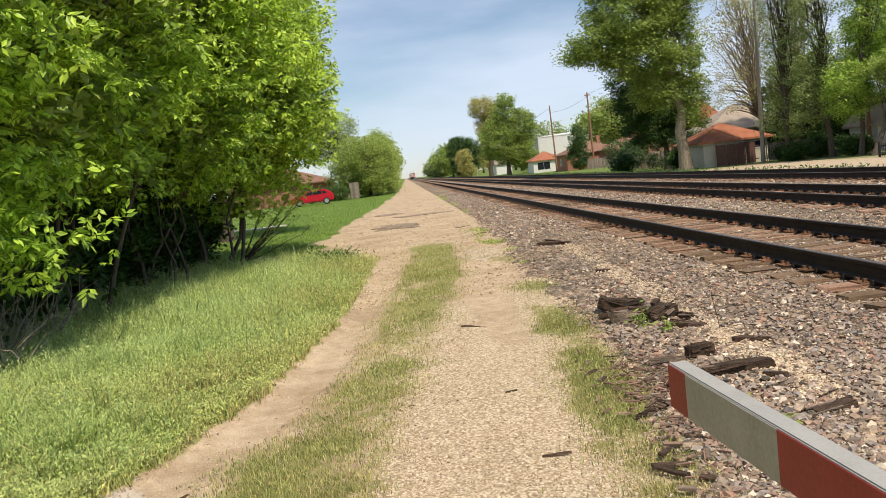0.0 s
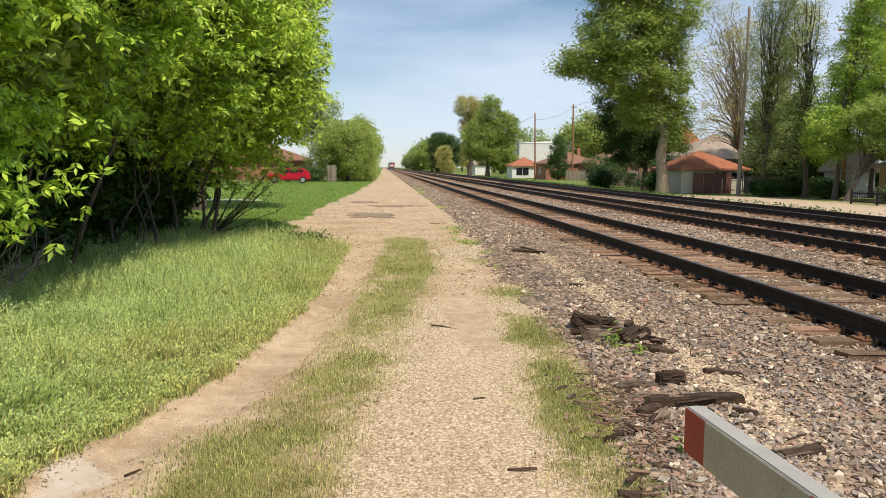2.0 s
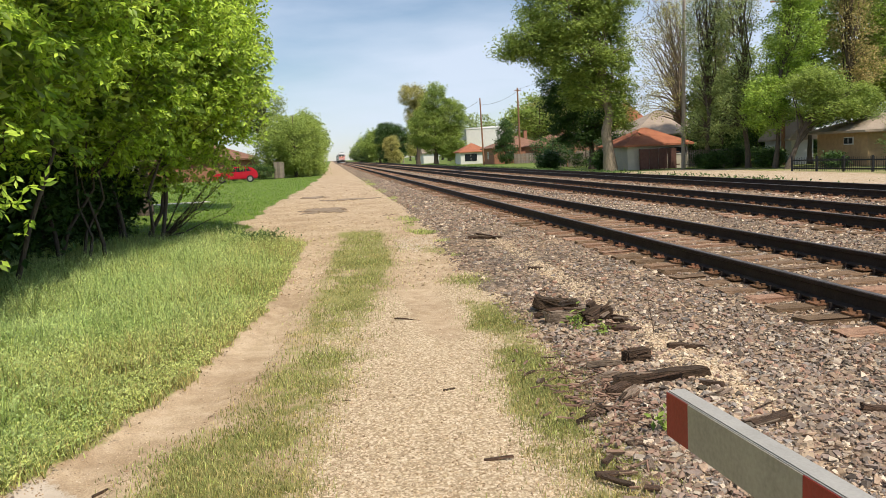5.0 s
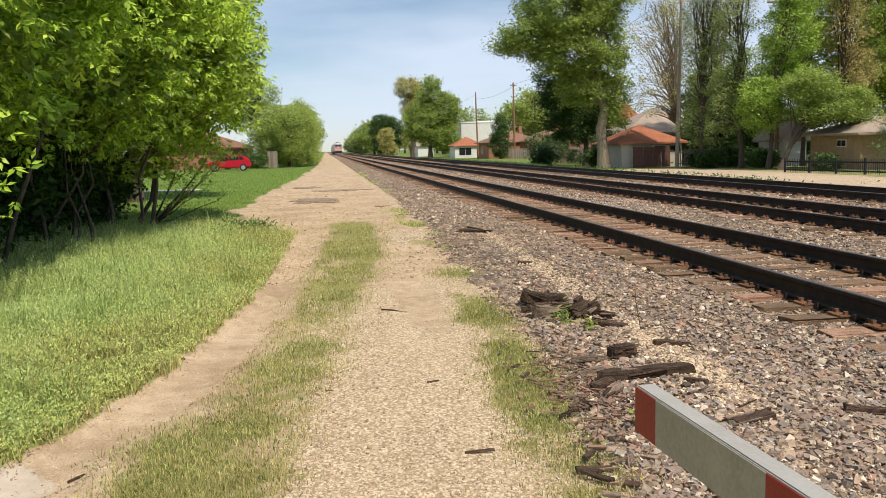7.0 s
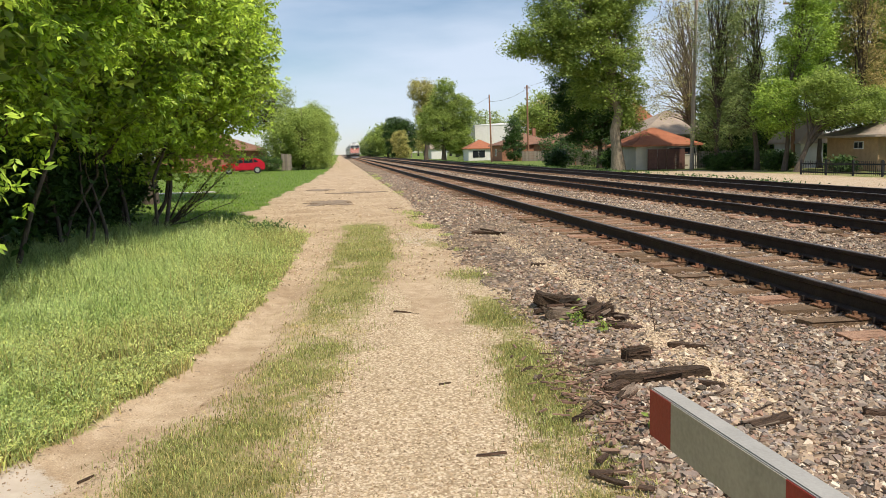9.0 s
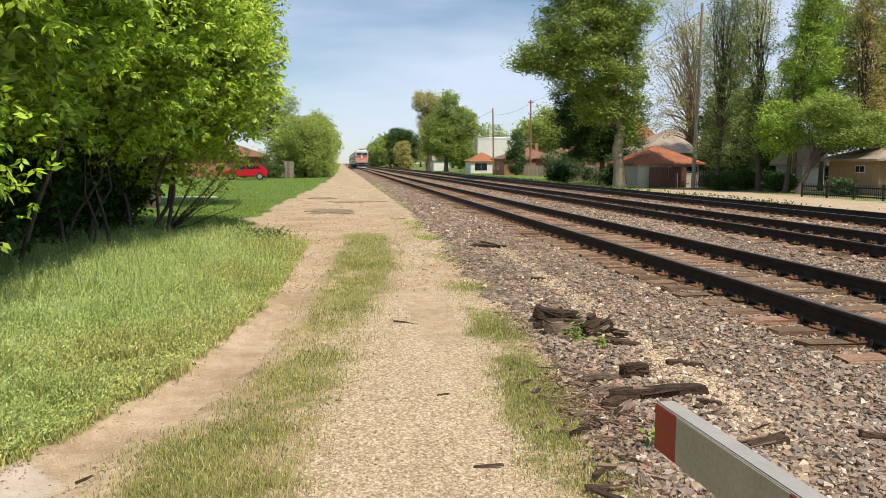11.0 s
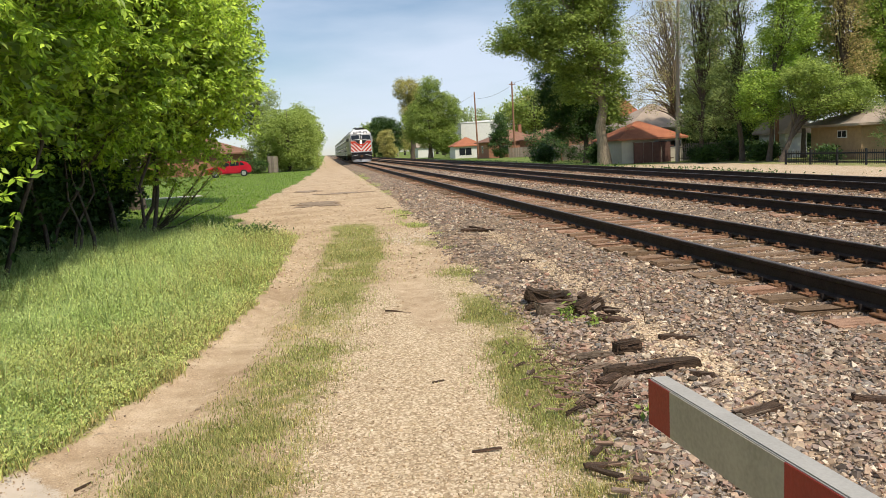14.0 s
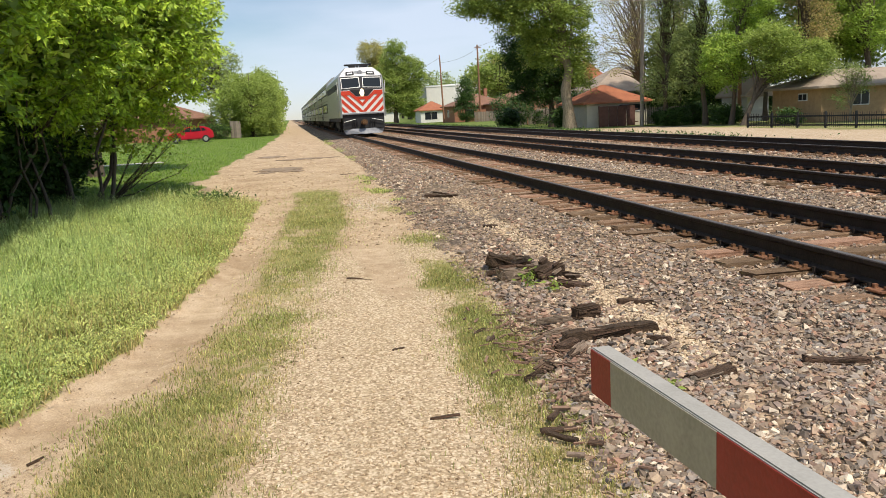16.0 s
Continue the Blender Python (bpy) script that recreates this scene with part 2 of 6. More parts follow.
M_FINES = stone_material("pale_fines", [(0.54, 0.42, 0.28), (0.68, 0.54, 0.37), (0.42, 0.31, 0.20), (0.74, 0.61, 0.44)])
M_TIE = material("weathered_tie", (0.42, 0.27, 0.17), (0.15, 0.088, 0.052), 5, 0.9, 0.8, 40, vary=0.4, stretch=(1, 7, 7))
M_TIE_END = material("rotten_wood", (0.15, 0.095, 0.06), (0.028, 0.018, 0.012), 6, 0.95, 1.0, 35, vary=0.3, stretch=(1.2, 9, 9))
M_GREYWOOD = material("grey_wood", (0.34, 0.26, 0.19), (0.12, 0.085, 0.06), 5, 0.9, 0.8, 35, vary=0.25, stretch=(1, 8, 8))
M_RAIL = material("dark_rail", (0.045, 0.032, 0.026), (0.016, 0.012, 0.011), 6, 0.7, 0.25, 50, metal=0.0, spec=0.25)
M_RAIL_TOP = material("worn_rail_top", (0.22, 0.19, 0.17), (0.10, 0.085, 0.075), 5, 0.45, 0.05, 50, metal=0.6)
M_RUST = material("rusty_plate", (0.27, 0.135, 0.065), (0.11, 0.055, 0.03), 18, 0.85, 0.4, 60, vary=0.35)
M_DARK_IRON = material("dark_iron", (0.05, 0.036, 0.03), (0.02, 0.015, 0.013), 15, 0.8, 0.3, 60)
M_GRASS = material("weed_blade", (0.57, 0.62, 0.23), (0.39, 0.46, 0.13), 0.7, 0.7, 0, 3, island=0.6, through_light=0.36)
M_GRASS_BLUE = material("pale_weed_blade", (0.55, 0.66, 0.27), (0.40, 0.53, 0.17), 0.8, 0.7, 0, 3, island=0.5, through_light=0.36)
M_GRASS_DRY = material("dry_grass_blade", (0.56, 0.48, 0.21), (0.42, 0.37, 0.13), 0.9, 0.8, 0, 4, island=0.6, through_light=0.3)
M_LAWN = material("lawn_blade", (0.29, 0.43, 0.07), (0.17, 0.30, 0.04), 0.5, 0.7, 0, 3, island=0.3, through_light=0.3)
M_BARK = material("bark", (0.16, 0.125, 0.095), (0.06, 0.047, 0.037), 6, 0.95, 1.0, 25, stretch=(3, 3, 0.6))
M_BARK_PALE = material("pale_bark", (0.38, 0.31, 0.23), (0.15, 0.115, 0.08), 5, 0.95, 1.0, 22, stretch=(3, 3, 0.5))
M_TWIG = material("dry_twig", (0.42, 0.36, 0.29), (0.20, 0.16, 0.12), 8, 0.9, 0.3, 30)
M_LEAF_BRIGHT = material("fresh_leaf", (0.52, 0.68, 0.09), (0.31, 0.49, 0.045), 0.9, 0.42, 0, 4, island=0.5, through_light=0.36)
M_LEAF = material("green_leaf", (0.37, 0.46, 0.10), (0.20, 0.285, 0.05), 0.5, 0.6, 0, 3, island=0.35, through_light=0.3)
# deep green foliage; its dark tone also stands in for shade in the thicket
M_LEAF_DEEP_AND_SHADE = material("deep_green_leaf", (0.065, 0.13, 0.022), (0.034, 0.075, 0.013), 0.5, 0.55, 0, 3, island=0.4, through_light=0.18)
M_LEAF_OLIVE = material("budding_leaf", (0.52, 0.48, 0.16), (0.34, 0.33, 0.09), 0.5, 0.6, 0, 3, island=0.45, through_light=0.28)
M_LEAF_GREY = material("grey_green_leaf", (0.35, 0.42, 0.14), (0.20, 0.27, 0.075), 0.5, 0.6, 0, 3, island=0.45, through_light=0.28)
M_LEAF_RUST = material("rusty_budding_leaf", (0.54, 0.46, 0.18), (0.37, 0.31, 0.11), 0.5, 0.6, 0, 3, island=0.45, through_light=0.28)
M_LEAF_MAPLE = material("fresh_maple_leaf", (0.39, 0.53, 0.09), (0.24, 0.37, 0.045), 0.6, 0.5, 0, 3, island=0.45, through_light=0.25)
M_GATE_GREY = material("dull_white_sheeting", (0.36, 0.345, 0.27), (0.27, 0.26, 0.20), 9, 0.55, 0.1, 90)
M_GATE_RED = material("red_sheeting", (0.30, 0.034, 0.024), (0.23, 0.025, 0.018), 9, 0.5, 0.1, 90)
M_GATE_TOP = material("grey_aluminium", (0.40, 0.385, 0.35), (0.33, 0.32, 0.29), 12, 0.7, 0.1, 120, spec=0.1)


# ---- mesh helpers ----
rng = np.random.default_rng(7)


def mesh_np(name, verts, faces, mat, smooth=False):
    """A mesh from arrays: faces n x k."""
    verts, faces = np.asarray(verts, np.float32), np.asarray(faces, np.int32)
    me = bpy.data.meshes.new(name)
    n, k = faces.shape
    me.vertices.add(len(verts))
    me.vertices.foreach_set("co", verts.ravel())
    me.loops.add(n * k)
    me.loops.foreach_set("vertex_index", faces.ravel())
    me.polygons.add(n)
    me.polygons.foreach_set("loop_start", np.arange(0, n * k, k, dtype=np.int32))
    me.polygons.foreach_set("use_smooth", np.full(n, smooth))
    me.update(calc_edges=True)
    me.materials.append(mat)
    return me


def part(name, bm, mat, parent=None, label=""):
    """Links a bmesh (or a mesh) as one mesh object under a thing or a part."""
    me = bm
    if isinstance(bm, bmesh.types.BMesh):
        me = bpy.data.meshes.new(name)
        bm.to_mesh(me)
        bm.free()
        me.materials.append(mat)
    ob = new(name, me)
    ob.parent = parent
    return tagged(ob, label)


def box(bm, size, m=None, bevel=0.0):
    """Adds a box of that size, centred, to bm; its edges may be rounded."""
    verts = bmesh.ops.create_cube(bm, size=1.0, matrix=(m or Matrix()) @ Matrix.Diagonal((*size, 1)))["verts"]
    if bevel:
        edges = list({e for v in verts for e in v.link_edges})
        bmesh.ops.bevel(bm, geom=edges, offset=bevel, segments=2, affect="EDGES")
    return bm


def boxed(size, m=None, bevel=0.0):
    return box(bmesh.new(), size, m, bevel)


def rod(bm, r1, r2, depth, m=None, sides=10):
    bmesh.ops.create_cone(bm, cap_ends=True, segments=sides, radius1=r1, radius2=r2, depth=depth, matrix=m or Matrix())
    return bm


def prism(outline, y0, y1, m=None):
    """A solid with that outline in x and z, from y0 to y1."""
    bm = bmesh.new()
    a = [bm.verts.new((x, y0, z)) for x, z in outline]
    b = [bm.verts.new((x, y1, z)) for x, z in outline]
    bm.faces.new(a)
    bm.faces.new(b[::-1])
    for i in range(len(a)):
        j = (i + 1) % len(a)
        bm.faces.new((a[j], a[i], b[i], b[j]))
    bmesh.ops.recalc_face_normals(bm, faces=bm.faces)
    if m:
        bm.transform(m)
    return bm


def tube(points, radii, sides=7):
    """Arrays of a tapered tube along points."""
    points = np.asarray(points, float)
    verts, faces = [], []
    for i, (p, r) in enumerate(zip(points, radii)):
        d = points[min(i + 1, len(points) - 1)] - points[max(i - 1, 0)]
        d = d / (np.linalg.norm(d) + 1e-9)
        u = np.cross(d, (0.3, 1, 0.1))
        u /= np.linalg.norm(u) + 1e-9
        v = np.cross(d, u)
        for k in range(sides):
            a = 2 * math.pi * k / sides
            verts.append(p + r * (math.cos(a) * u + math.sin(a) * v))
        if i:
            o = (i - 1) * sides
            faces += [(o + k, o + (k + 1) % sides, o + sides + (k + 1) % sides, o + sides + k) for k in range(sides)]
    return np.array(verts), np.array(faces)


def joined(pieces):
    verts, faces, n = [], [], 0
    for v, f in pieces:
        verts.append(v)
        faces.append(f + n)
        n += len(v)
    return np.concatenate(verts), np.concatenate(faces)


def ramp_noise(x, y, scale, seed=0.0):
    return np.array([noise.noise((a * scale + seed, b * scale, seed)) for a, b in zip(np.ravel(x), np.ravel(y))]).reshape(np.shape(x))


# ---- ground ----
PATH_Y = [0, 3.0, 4.0, 4.8, 5.5, 6.0, 6.45, 7.1, 8.0, 9.2, 10.9, 13.5, 16.8, 18.0]
PATH_X = [-2.3, -1.75, -1.45, -1.25, -1.1, -0.98, -0.80, -0.63, -0.52, -0.40, -0.25, -0.14, 0.02, 0.1]
PATH_W = [0.30, 0.26, 0.24, 0.23, 0.23, 0.24, 0.27, 0.25, 0.24, 0.19, 0.20, 0.24, 0.32, 0.5]


def smooth01(v, a, b):
    t = np.clip((v - a) / (b - a), 0, 1)
    return t * t * (3 - 2 * t)


def covers(x, y):
    """How much turf, gravel and pale dust lies at x, y; and the height of the ground."""
    n1, n2, n3 = ramp_noise(x, y, 0.55, 3.1), ramp_noise(x, y, 1.9, 8.7), ramp_noise(x, y, 5.5, 1.7)
    px, pw = np.interp(y, PATH_Y, PATH_X), np.interp(y, PATH_Y, PATH_W)
    on_path = (1 - smooth01(np.abs(x - px) + 0.13 * n2 + 0.13 * n3, pw * 0.7, pw * 1.02)) * (1 - smooth01(y, 16, 19))
    left = 1 - smooth01(x + 0.26 * n2 + 0.18 * n3, px - pw * 1.2, px - pw * 0.6)
    near = 1 - smooth01(y + 1.2 * n1, 17.0, 18.6)
    weeds = left * near
    # the open dirt yard, with lawn along it
    yard_left = np.interp(y, [17, 20, 24, 32, 48, 77, 146], [-0.7, -1.7, -2.1, -2.05, -1.5, -0.8, -0.5])
    lawn = (1 - smooth01(x + 0.5 * n1, yard_left - 0.35, yard_left + 0.15)) * smooth01(y, 16.5, 18)
    # the strip of turf between the wheel tracks
    mid_x = np.interp(y, [3, 5.3, 7.1, 9.3, 13.2, 19.7], [-0.75, -0.30, -0.02, 0.24, 0.63, 0.85])
    mid_w = np.interp(y, [3, 5.3, 7.1, 9.3, 13.2, 19.7, 21], [0.50, 0.50, 0.44, 0.50, 0.63, 0.62, 0.2])
    strength = np.interp(y, [3, 5, 6.2, 7.0, 8, 9.5, 11, 14, 19, 20.5], [0.80, 0.80, 0.60, 0.62, 0.55, 0.62, 0.68, 0.85, 0.85, 0.0])
    middle = (1 - smooth01(np.abs(x - mid_x) + 0.20 * n2 + 0.12 * n3, mid_w * 0.5, mid_w * 1.2)) * strength * (0.85 + 0.55 * n2 + 0.25 * n1)
    right_x = np.interp(y, [3, 5, 7, 9, 12], [1.4, 1.58, 1.7, 1.85, 1.9])
    right = (1 - smooth01(np.abs(x - right_x) + 0.16 * n2, 0.1, 0.4)) * np.interp(y, [3, 4.6, 5.2, 6, 6.9, 7.8, 8.6, 9.4, 10, 11.0, 12.0], [0.3, 0.5, 0.4, 0.8, 0.75, 0.5, 0.8, 0.7, 0.1, 0.45, 0.0])
    tuft = (1 - smooth01(np.hypot(x - 2.1, (y - 14.8) * 0.45) + 0.2 * n2, 0.1, 0.55)) * 0.6
    sprouts = 0.55 * smooth01(n2 + n1, 0.55, 0.9) * (y < 14) * (x < 2.2)
    far_right = smooth01(x + 0.5 * n1, 16.2, 17.2) * (1 - 0.4 * smooth01(x + n1, 24.5, 27) * (1 - smooth01(y, 60, 68)))
    alley = smooth01(x + 1.6 * n1 + 0.8 * n2, 21.5, 23.5) * (1 - smooth01(x + 0.6 * n1, 29.0, 30.2)) * (1 - smooth01(y + 3 * n1, 60, 70)) * 0.97
    turf = np.clip(np.maximum.reduce([weeds, lawn, middle, right, tuft, sprouts, far_right]) * (1 - on_path) * (1 - alley), 0, 1)
    sand = 1 - smooth01(np.hypot(x + 1.28, (y - 5.15) * 0.8) + 0.2 * n2, 0.14, 0.36)
    turf = turf * (1 - sand)
    gravel = np.clip((1 - smooth01(y + 1.5 * n1, 9.5, 12.5)) * 0.9 * smooth01(x, -0.3, 0.3) + 0.5 * smooth01(x, 1.6, 2.4), 0, 1) * (1 - on_path)
    gravel = np.maximum(gravel * (1 - 0.8 * np.exp(-((x - 1.25) / 0.28) ** 2) * smooth01(y, 7, 9)), 0)
    turf = np.where((x > px) & (x < 3), np.clip(turf + 0.28 * n3 * (turf > 0.05), 0, 1), turf)
    dust = np.maximum((1 - smooth01(np.hypot((x - 1.75) * 1.3, (y - 16.3) * 0.5) + 0.5 * n2 + 0.2 * n3, 0.3, 0.95)) * 0.75, alley * 0.4)
    dust = np.maximum(dust, sand * 0.9)
    z = 0.022 * n1 + 0.012 * n2 - 0.035 * on_path + 0.03 * weeds - 0.02 * np.exp(-((x - 1.3) / 0.25) ** 2) * (y < 14)
    fade = 1 - smooth01(y, 24, 40)
    z = z * fade - 0.5 * smooth01(x, 16, 21) - 0.05 * (x > 2.6) * (x < 16)
    return turf, gravel, dust, z


def lawn_share(x, y):
    """Where the turf is mown lawn and not rough weeds."""
    return np.maximum(smooth01(y, 19, 24) * (1 - smooth01(x, 0.5, 2)), smooth01(x, 16, 20) * (0.65 + 0.2 * smooth01(y, 55, 70)))


def steps(*runs):
    out = []
    for a, b, s in runs:
        out += list(np.arange(a, b, s))
    return np.array(out)


def build_ground():
    xs = np.r_[[-3500, -1200, -400, -150, -80, -50, -35], steps((-25, -5, 0.8), (-5, 3.6, 0.06), (3.6, 15, 0.8), (15, 30, 0.5), (30, 40, 2.5)), [45, 60, 100, 250, 800, 3500]]
    ys = np.r_[[-1500, -300, -60, -20, -8, -3, 0], steps((1, 2.6, 0.4), (2.6, 12, 0.065), (12, 24, 0.14), (24, 60, 0.7), (60, 220, 5)), [240, 300, 420, 600, 1000, 3600]]
    gx, gy = np.meshgrid(xs, ys)
    turf, gravel, dust, z = covers(gx, gy)
    verts = np.stack([gx, gy, z], -1).reshape(-1, 3)
    ny, nx = gx.shape
    i = np.arange((ny - 1) * (nx - 1))
    o = i // (nx - 1) * nx + i % (nx - 1)
    me = mesh_np("ground", verts, np.stack([o, o + 1, o + nx + 1, o + nx], -1), M_GROUND, smooth=True)
    attr = me.color_attributes.new("cover", "FLOAT_COLOR", "POINT")
    attr.data.foreach_set("color", np.stack([turf, gravel, dust, lawn_share(gx, gy)], -1).astype(np.float32).ravel())
    tagged(new("ground", me), "sandy dirt track with gravel, weeds and lawn along a railway", "ground", kind="structure")


TRACKS = (5.39, 9.42, 13.6)
TIE_TOP, RAIL_TOP, GAUGE = 0.145, 0.33, 1.505


def bed_shift(x, y):
    """How far the foot of the ballast wanders sideways."""
    return np.interp(y, [4, 5.5, 8, 14, 22, 28, 60], [-0.5, -0.35, -0.05, -0.15, 0.15, 0.5, 0.8]) * (1 - smooth01(x, 2.4, 3.6))


def bed_height(x):
    """The ballast's surface across the tracks."""
    return np.interp(x, [1.75, 2.05, 2.5, 3.1, 3.9, 6.8, 7.4, 8.0, 10.8, 11.5, 12.2, 15.0, 15.8, 16.4], [-0.10, -0.015, 0.03, 0.05, 0.104, 0.104, 0.06, 0.108, 0.108, 0.07, 0.11, 0.11, 0.12, -0.03])


def build_ballast():
    xs = np.r_[steps((1.75, 4.6, 0.07), (4.6, 16.5, 0.2)), [16.45]]
    ys = np.r_[[-60, -20, -6, -2, 0], steps((1, 14, 0.08), (14, 30, 0.25), (30, 80, 1.2), (80, 240, 8)), [300, 420, 700, 1200, 2600]]
    gx, gy = np.meshgrid(xs, ys)
    n = ramp_noise(gx, gy, 0.7, 5.5) * 0.03 + ramp_noise(gx, gy, 9.0, 2.2) * 0.018
    shift = bed_shift(gx, gy) + 0.25 * ramp_noise(gx, gy, 0.8, 1.1) * (gx < 3)
    z = bed_height(gx - shift) + n
    ny, nx = gx.shape
    i = np.arange((ny - 1) * (nx - 1))
    o = i // (nx - 1) * nx + i % (nx - 1)
    me = mesh_np("ballast", np.stack([gx, gy, z], -1).reshape(-1, 3), np.stack([o, o + 1, o + nx + 1, o + nx], -1), M_BALLAST_BED, smooth=True)
    return tagged(new("ballast", me), "grey and brown crushed stone ballast under the tracks", "ballast", kind="structure")


RAIL_OUTLINE = [(-0.07, 0), (0.07, 0), (0.07, 0.012), (0.015, 0.03), (0.009, 0.12), (0.036, 0.135), (0.037, 0.165), (0.03, 0.17), (-0.03, 0.17), (-0.037, 0.165), (-0.036, 0.135), (-0.009, 0.12), (-0.015, 0.03), (-0.07, 0.012)]


def build_track(number, x0, near_parts, plates):
    track = tagged(new("railway_track"), "railway track with dark rails on weathered timber ties" if number < 2 else "distant railway track with dark rails beside an alley", "railway track", "parallel railway tracks", "structure")
    track.location = (x0, 0, 0)
    for side in (-1, 1):
        rail = part("rail", prism([(x + side * GAUGE / 2, z + RAIL_TOP - 0.17) for x, z in RAIL_OUTLINE], -40, 2500), M_RAIL, track)
        part("running_surface", prism([(side * GAUGE / 2 + a, RAIL_TOP + b) for a, b in ((-0.026, 0.0), (0.026, 0.0), (0.022, 0.003), (-0.022, 0.003))], -40, 2500), M_RAIL_TOP, rail, "worn steel rail head")
    r = random.Random(number)
    ties = []
    for v in range(5):
        bm = boxed((2.6, 0.225, 0.17), None, 0.012)
        for vert in bm.verts:
            vert.co.x += r.uniform(-0.02, 0.02)
            vert.co.z += r.uniform(-0.008, 0.006)
            vert.co.y += r.uniform(-0.008, 0.008)
        me = bpy.data.meshes.new("sleeper")
        bm.to_mesh(me)
        bm.free()
        me.materials.append(M_TIE)
        ties.append(me)
    plate = bpy.data.meshes.new("tie_plate")
    bm = boxed((0.36, 0.19, 0.016), pose(0, 0, TIE_TOP + 0.009), 0.004)
    for sx in (-0.11, 0.11):
        for sy in (-0.06, 0.06):
            box(bm, (0.032, 0.028, 0.03), pose(sx, sy, TIE_TOP + 0.03))
    bm.to_mesh(plate)
    bm.free()
    plate.materials.append(M_RUST)
    anchor = bpy.data.meshes.new("rail_anchor")
    bm = boxed((0.18, 0.02, 0.035), pose(0, 0, TIE_TOP + 0.002))
    box(bm, (0.024, 0.026, 0.05), pose(-0.085, 0, TIE_TOP + 0.012))
    box(bm, (0.024, 0.026, 0.05), pose(0.085, 0, TIE_TOP + 0.012))
    bm.to_mesh(anchor)
    bm.free()
    anchor.materials.append(M_DARK_IRON)
    y, k, rest = 1.0 + 0.2 * number, 0, []
    while y < 420:
        step = 0.50 + r.uniform(-0.035, 0.035)
        m = pose(r.uniform(-0.05, 0.05), y, TIE_TOP - 0.085 + r.uniform(-0.012, 0.004), r.uniform(-1, 1), r.uniform(-0.4, 0.4), r.uniform(-1.2, 1.2))
        if k < near_parts:
            ob = new("sleeper", ties[k % 5])
            ob.parent, ob.matrix_basis = track, m
        else:
            rest.append(m)
        if k < plates:
            for side in (-1, 1):
                for mesh, dy in ((plate, 0), (anchor, -0.15), (anchor, 0.15)):
                    if mesh is anchor and (k + (dy > 0)) % 2 and number:
                        continue
                    ob = new(mesh.name.split(".")[0], mesh)
                    ob.parent, ob.location = track, (side * GAUGE / 2, y + dy, 0)
        y, k = y + step, k + 1
    box_v = np.array([(a, b, c) for a in (-1.3, 1.3) for b in (-0.112, 0.112) for c in (-0.085, 0.085)])
    box_f = np.array([(0, 1, 3, 2), (4, 6, 7, 5), (0, 4, 5, 1), (2, 3, 7, 6), (1, 5, 7, 3), (0, 2, 6, 4)])
    pieces = [(box_v @ np.array(m.to_3x3()).T + np.array(m.translation), box_f) for m in rest]
    if pieces:
        tagged(part("far_sleepers", mesh_np("far_sleepers", *joined(pieces), M_TIE), None, track), kind="stuff")


# ---- loose stones, grass and leaves ----
def stones(name, xy, z, size, mat, label, flat=0.7):
    """Angular stones as one joined object. size: array of radii."""
    n = len(xy)
    base = np.array([(x, y, w) for x in (-1, 1) for y in (-1, 1) for w in (-1, 1)]) * 0.68
    faces = np.array([(0, 1, 3), (0, 3, 2), (4, 6, 7), (4, 7, 5), (0, 4, 5), (0, 5, 1), (2, 3, 7), (2, 7, 6), (1, 5, 7), (1, 7, 3), (0, 2, 6), (0, 6, 4)])
    if size.mean() < 0.012:      # grit: eight faces are enough
        base = np.array([(1, 0, 0), (-1, 0, 0), (0, 1, 0), (0, -1, 0), (0, 0, 1), (0, 0, -1)]) * 0.95
        faces = np.array([(0, 2, 4), (2, 1, 4), (1, 3, 4), (3, 0, 4), (2, 0, 5), (1, 2, 5), (3, 1, 5), (0, 3, 5)])
    k = len(base)
    v = base[None] * rng.uniform(0.7, 1.15, (n, k, 1)) + rng.normal(0, 0.2, (n, k, 3))
    v *= rng.uniform(0.5, 1.35, (n, 1, 3))
    q = rng.normal(size=(n, 4))
    q /= np.linalg.norm(q, axis=1, keepdims=True)
    w, a, b, c = q.T
    rot = np.stack([1 - 2 * (b * b + c * c), 2 * (a * b - w * c), 2 * (a * c + w * b), 2 * (a * b + w * c), 1 - 2 * (a * a + c * c), 2 * (b * c - w * a), 2 * (a * c - w * b), 2 * (b * c + w * a), 1 - 2 * (a * a + b * b)], -1).reshape(n, 3, 3)
    v = np.einsum("nij,nkj->nki", rot, v) * size[:, None, None]
    v[..., 2] *= flat
    v += np.concatenate([xy, z[:, None]], 1)[:, None]
    f = faces[None] + k * np.arange(n)[:, None, None]
    return tagged(new(name, mesh_np(name, v.reshape(-1, 3), f.reshape(-1, 3), mat)), label, "stones", kind="stuff")


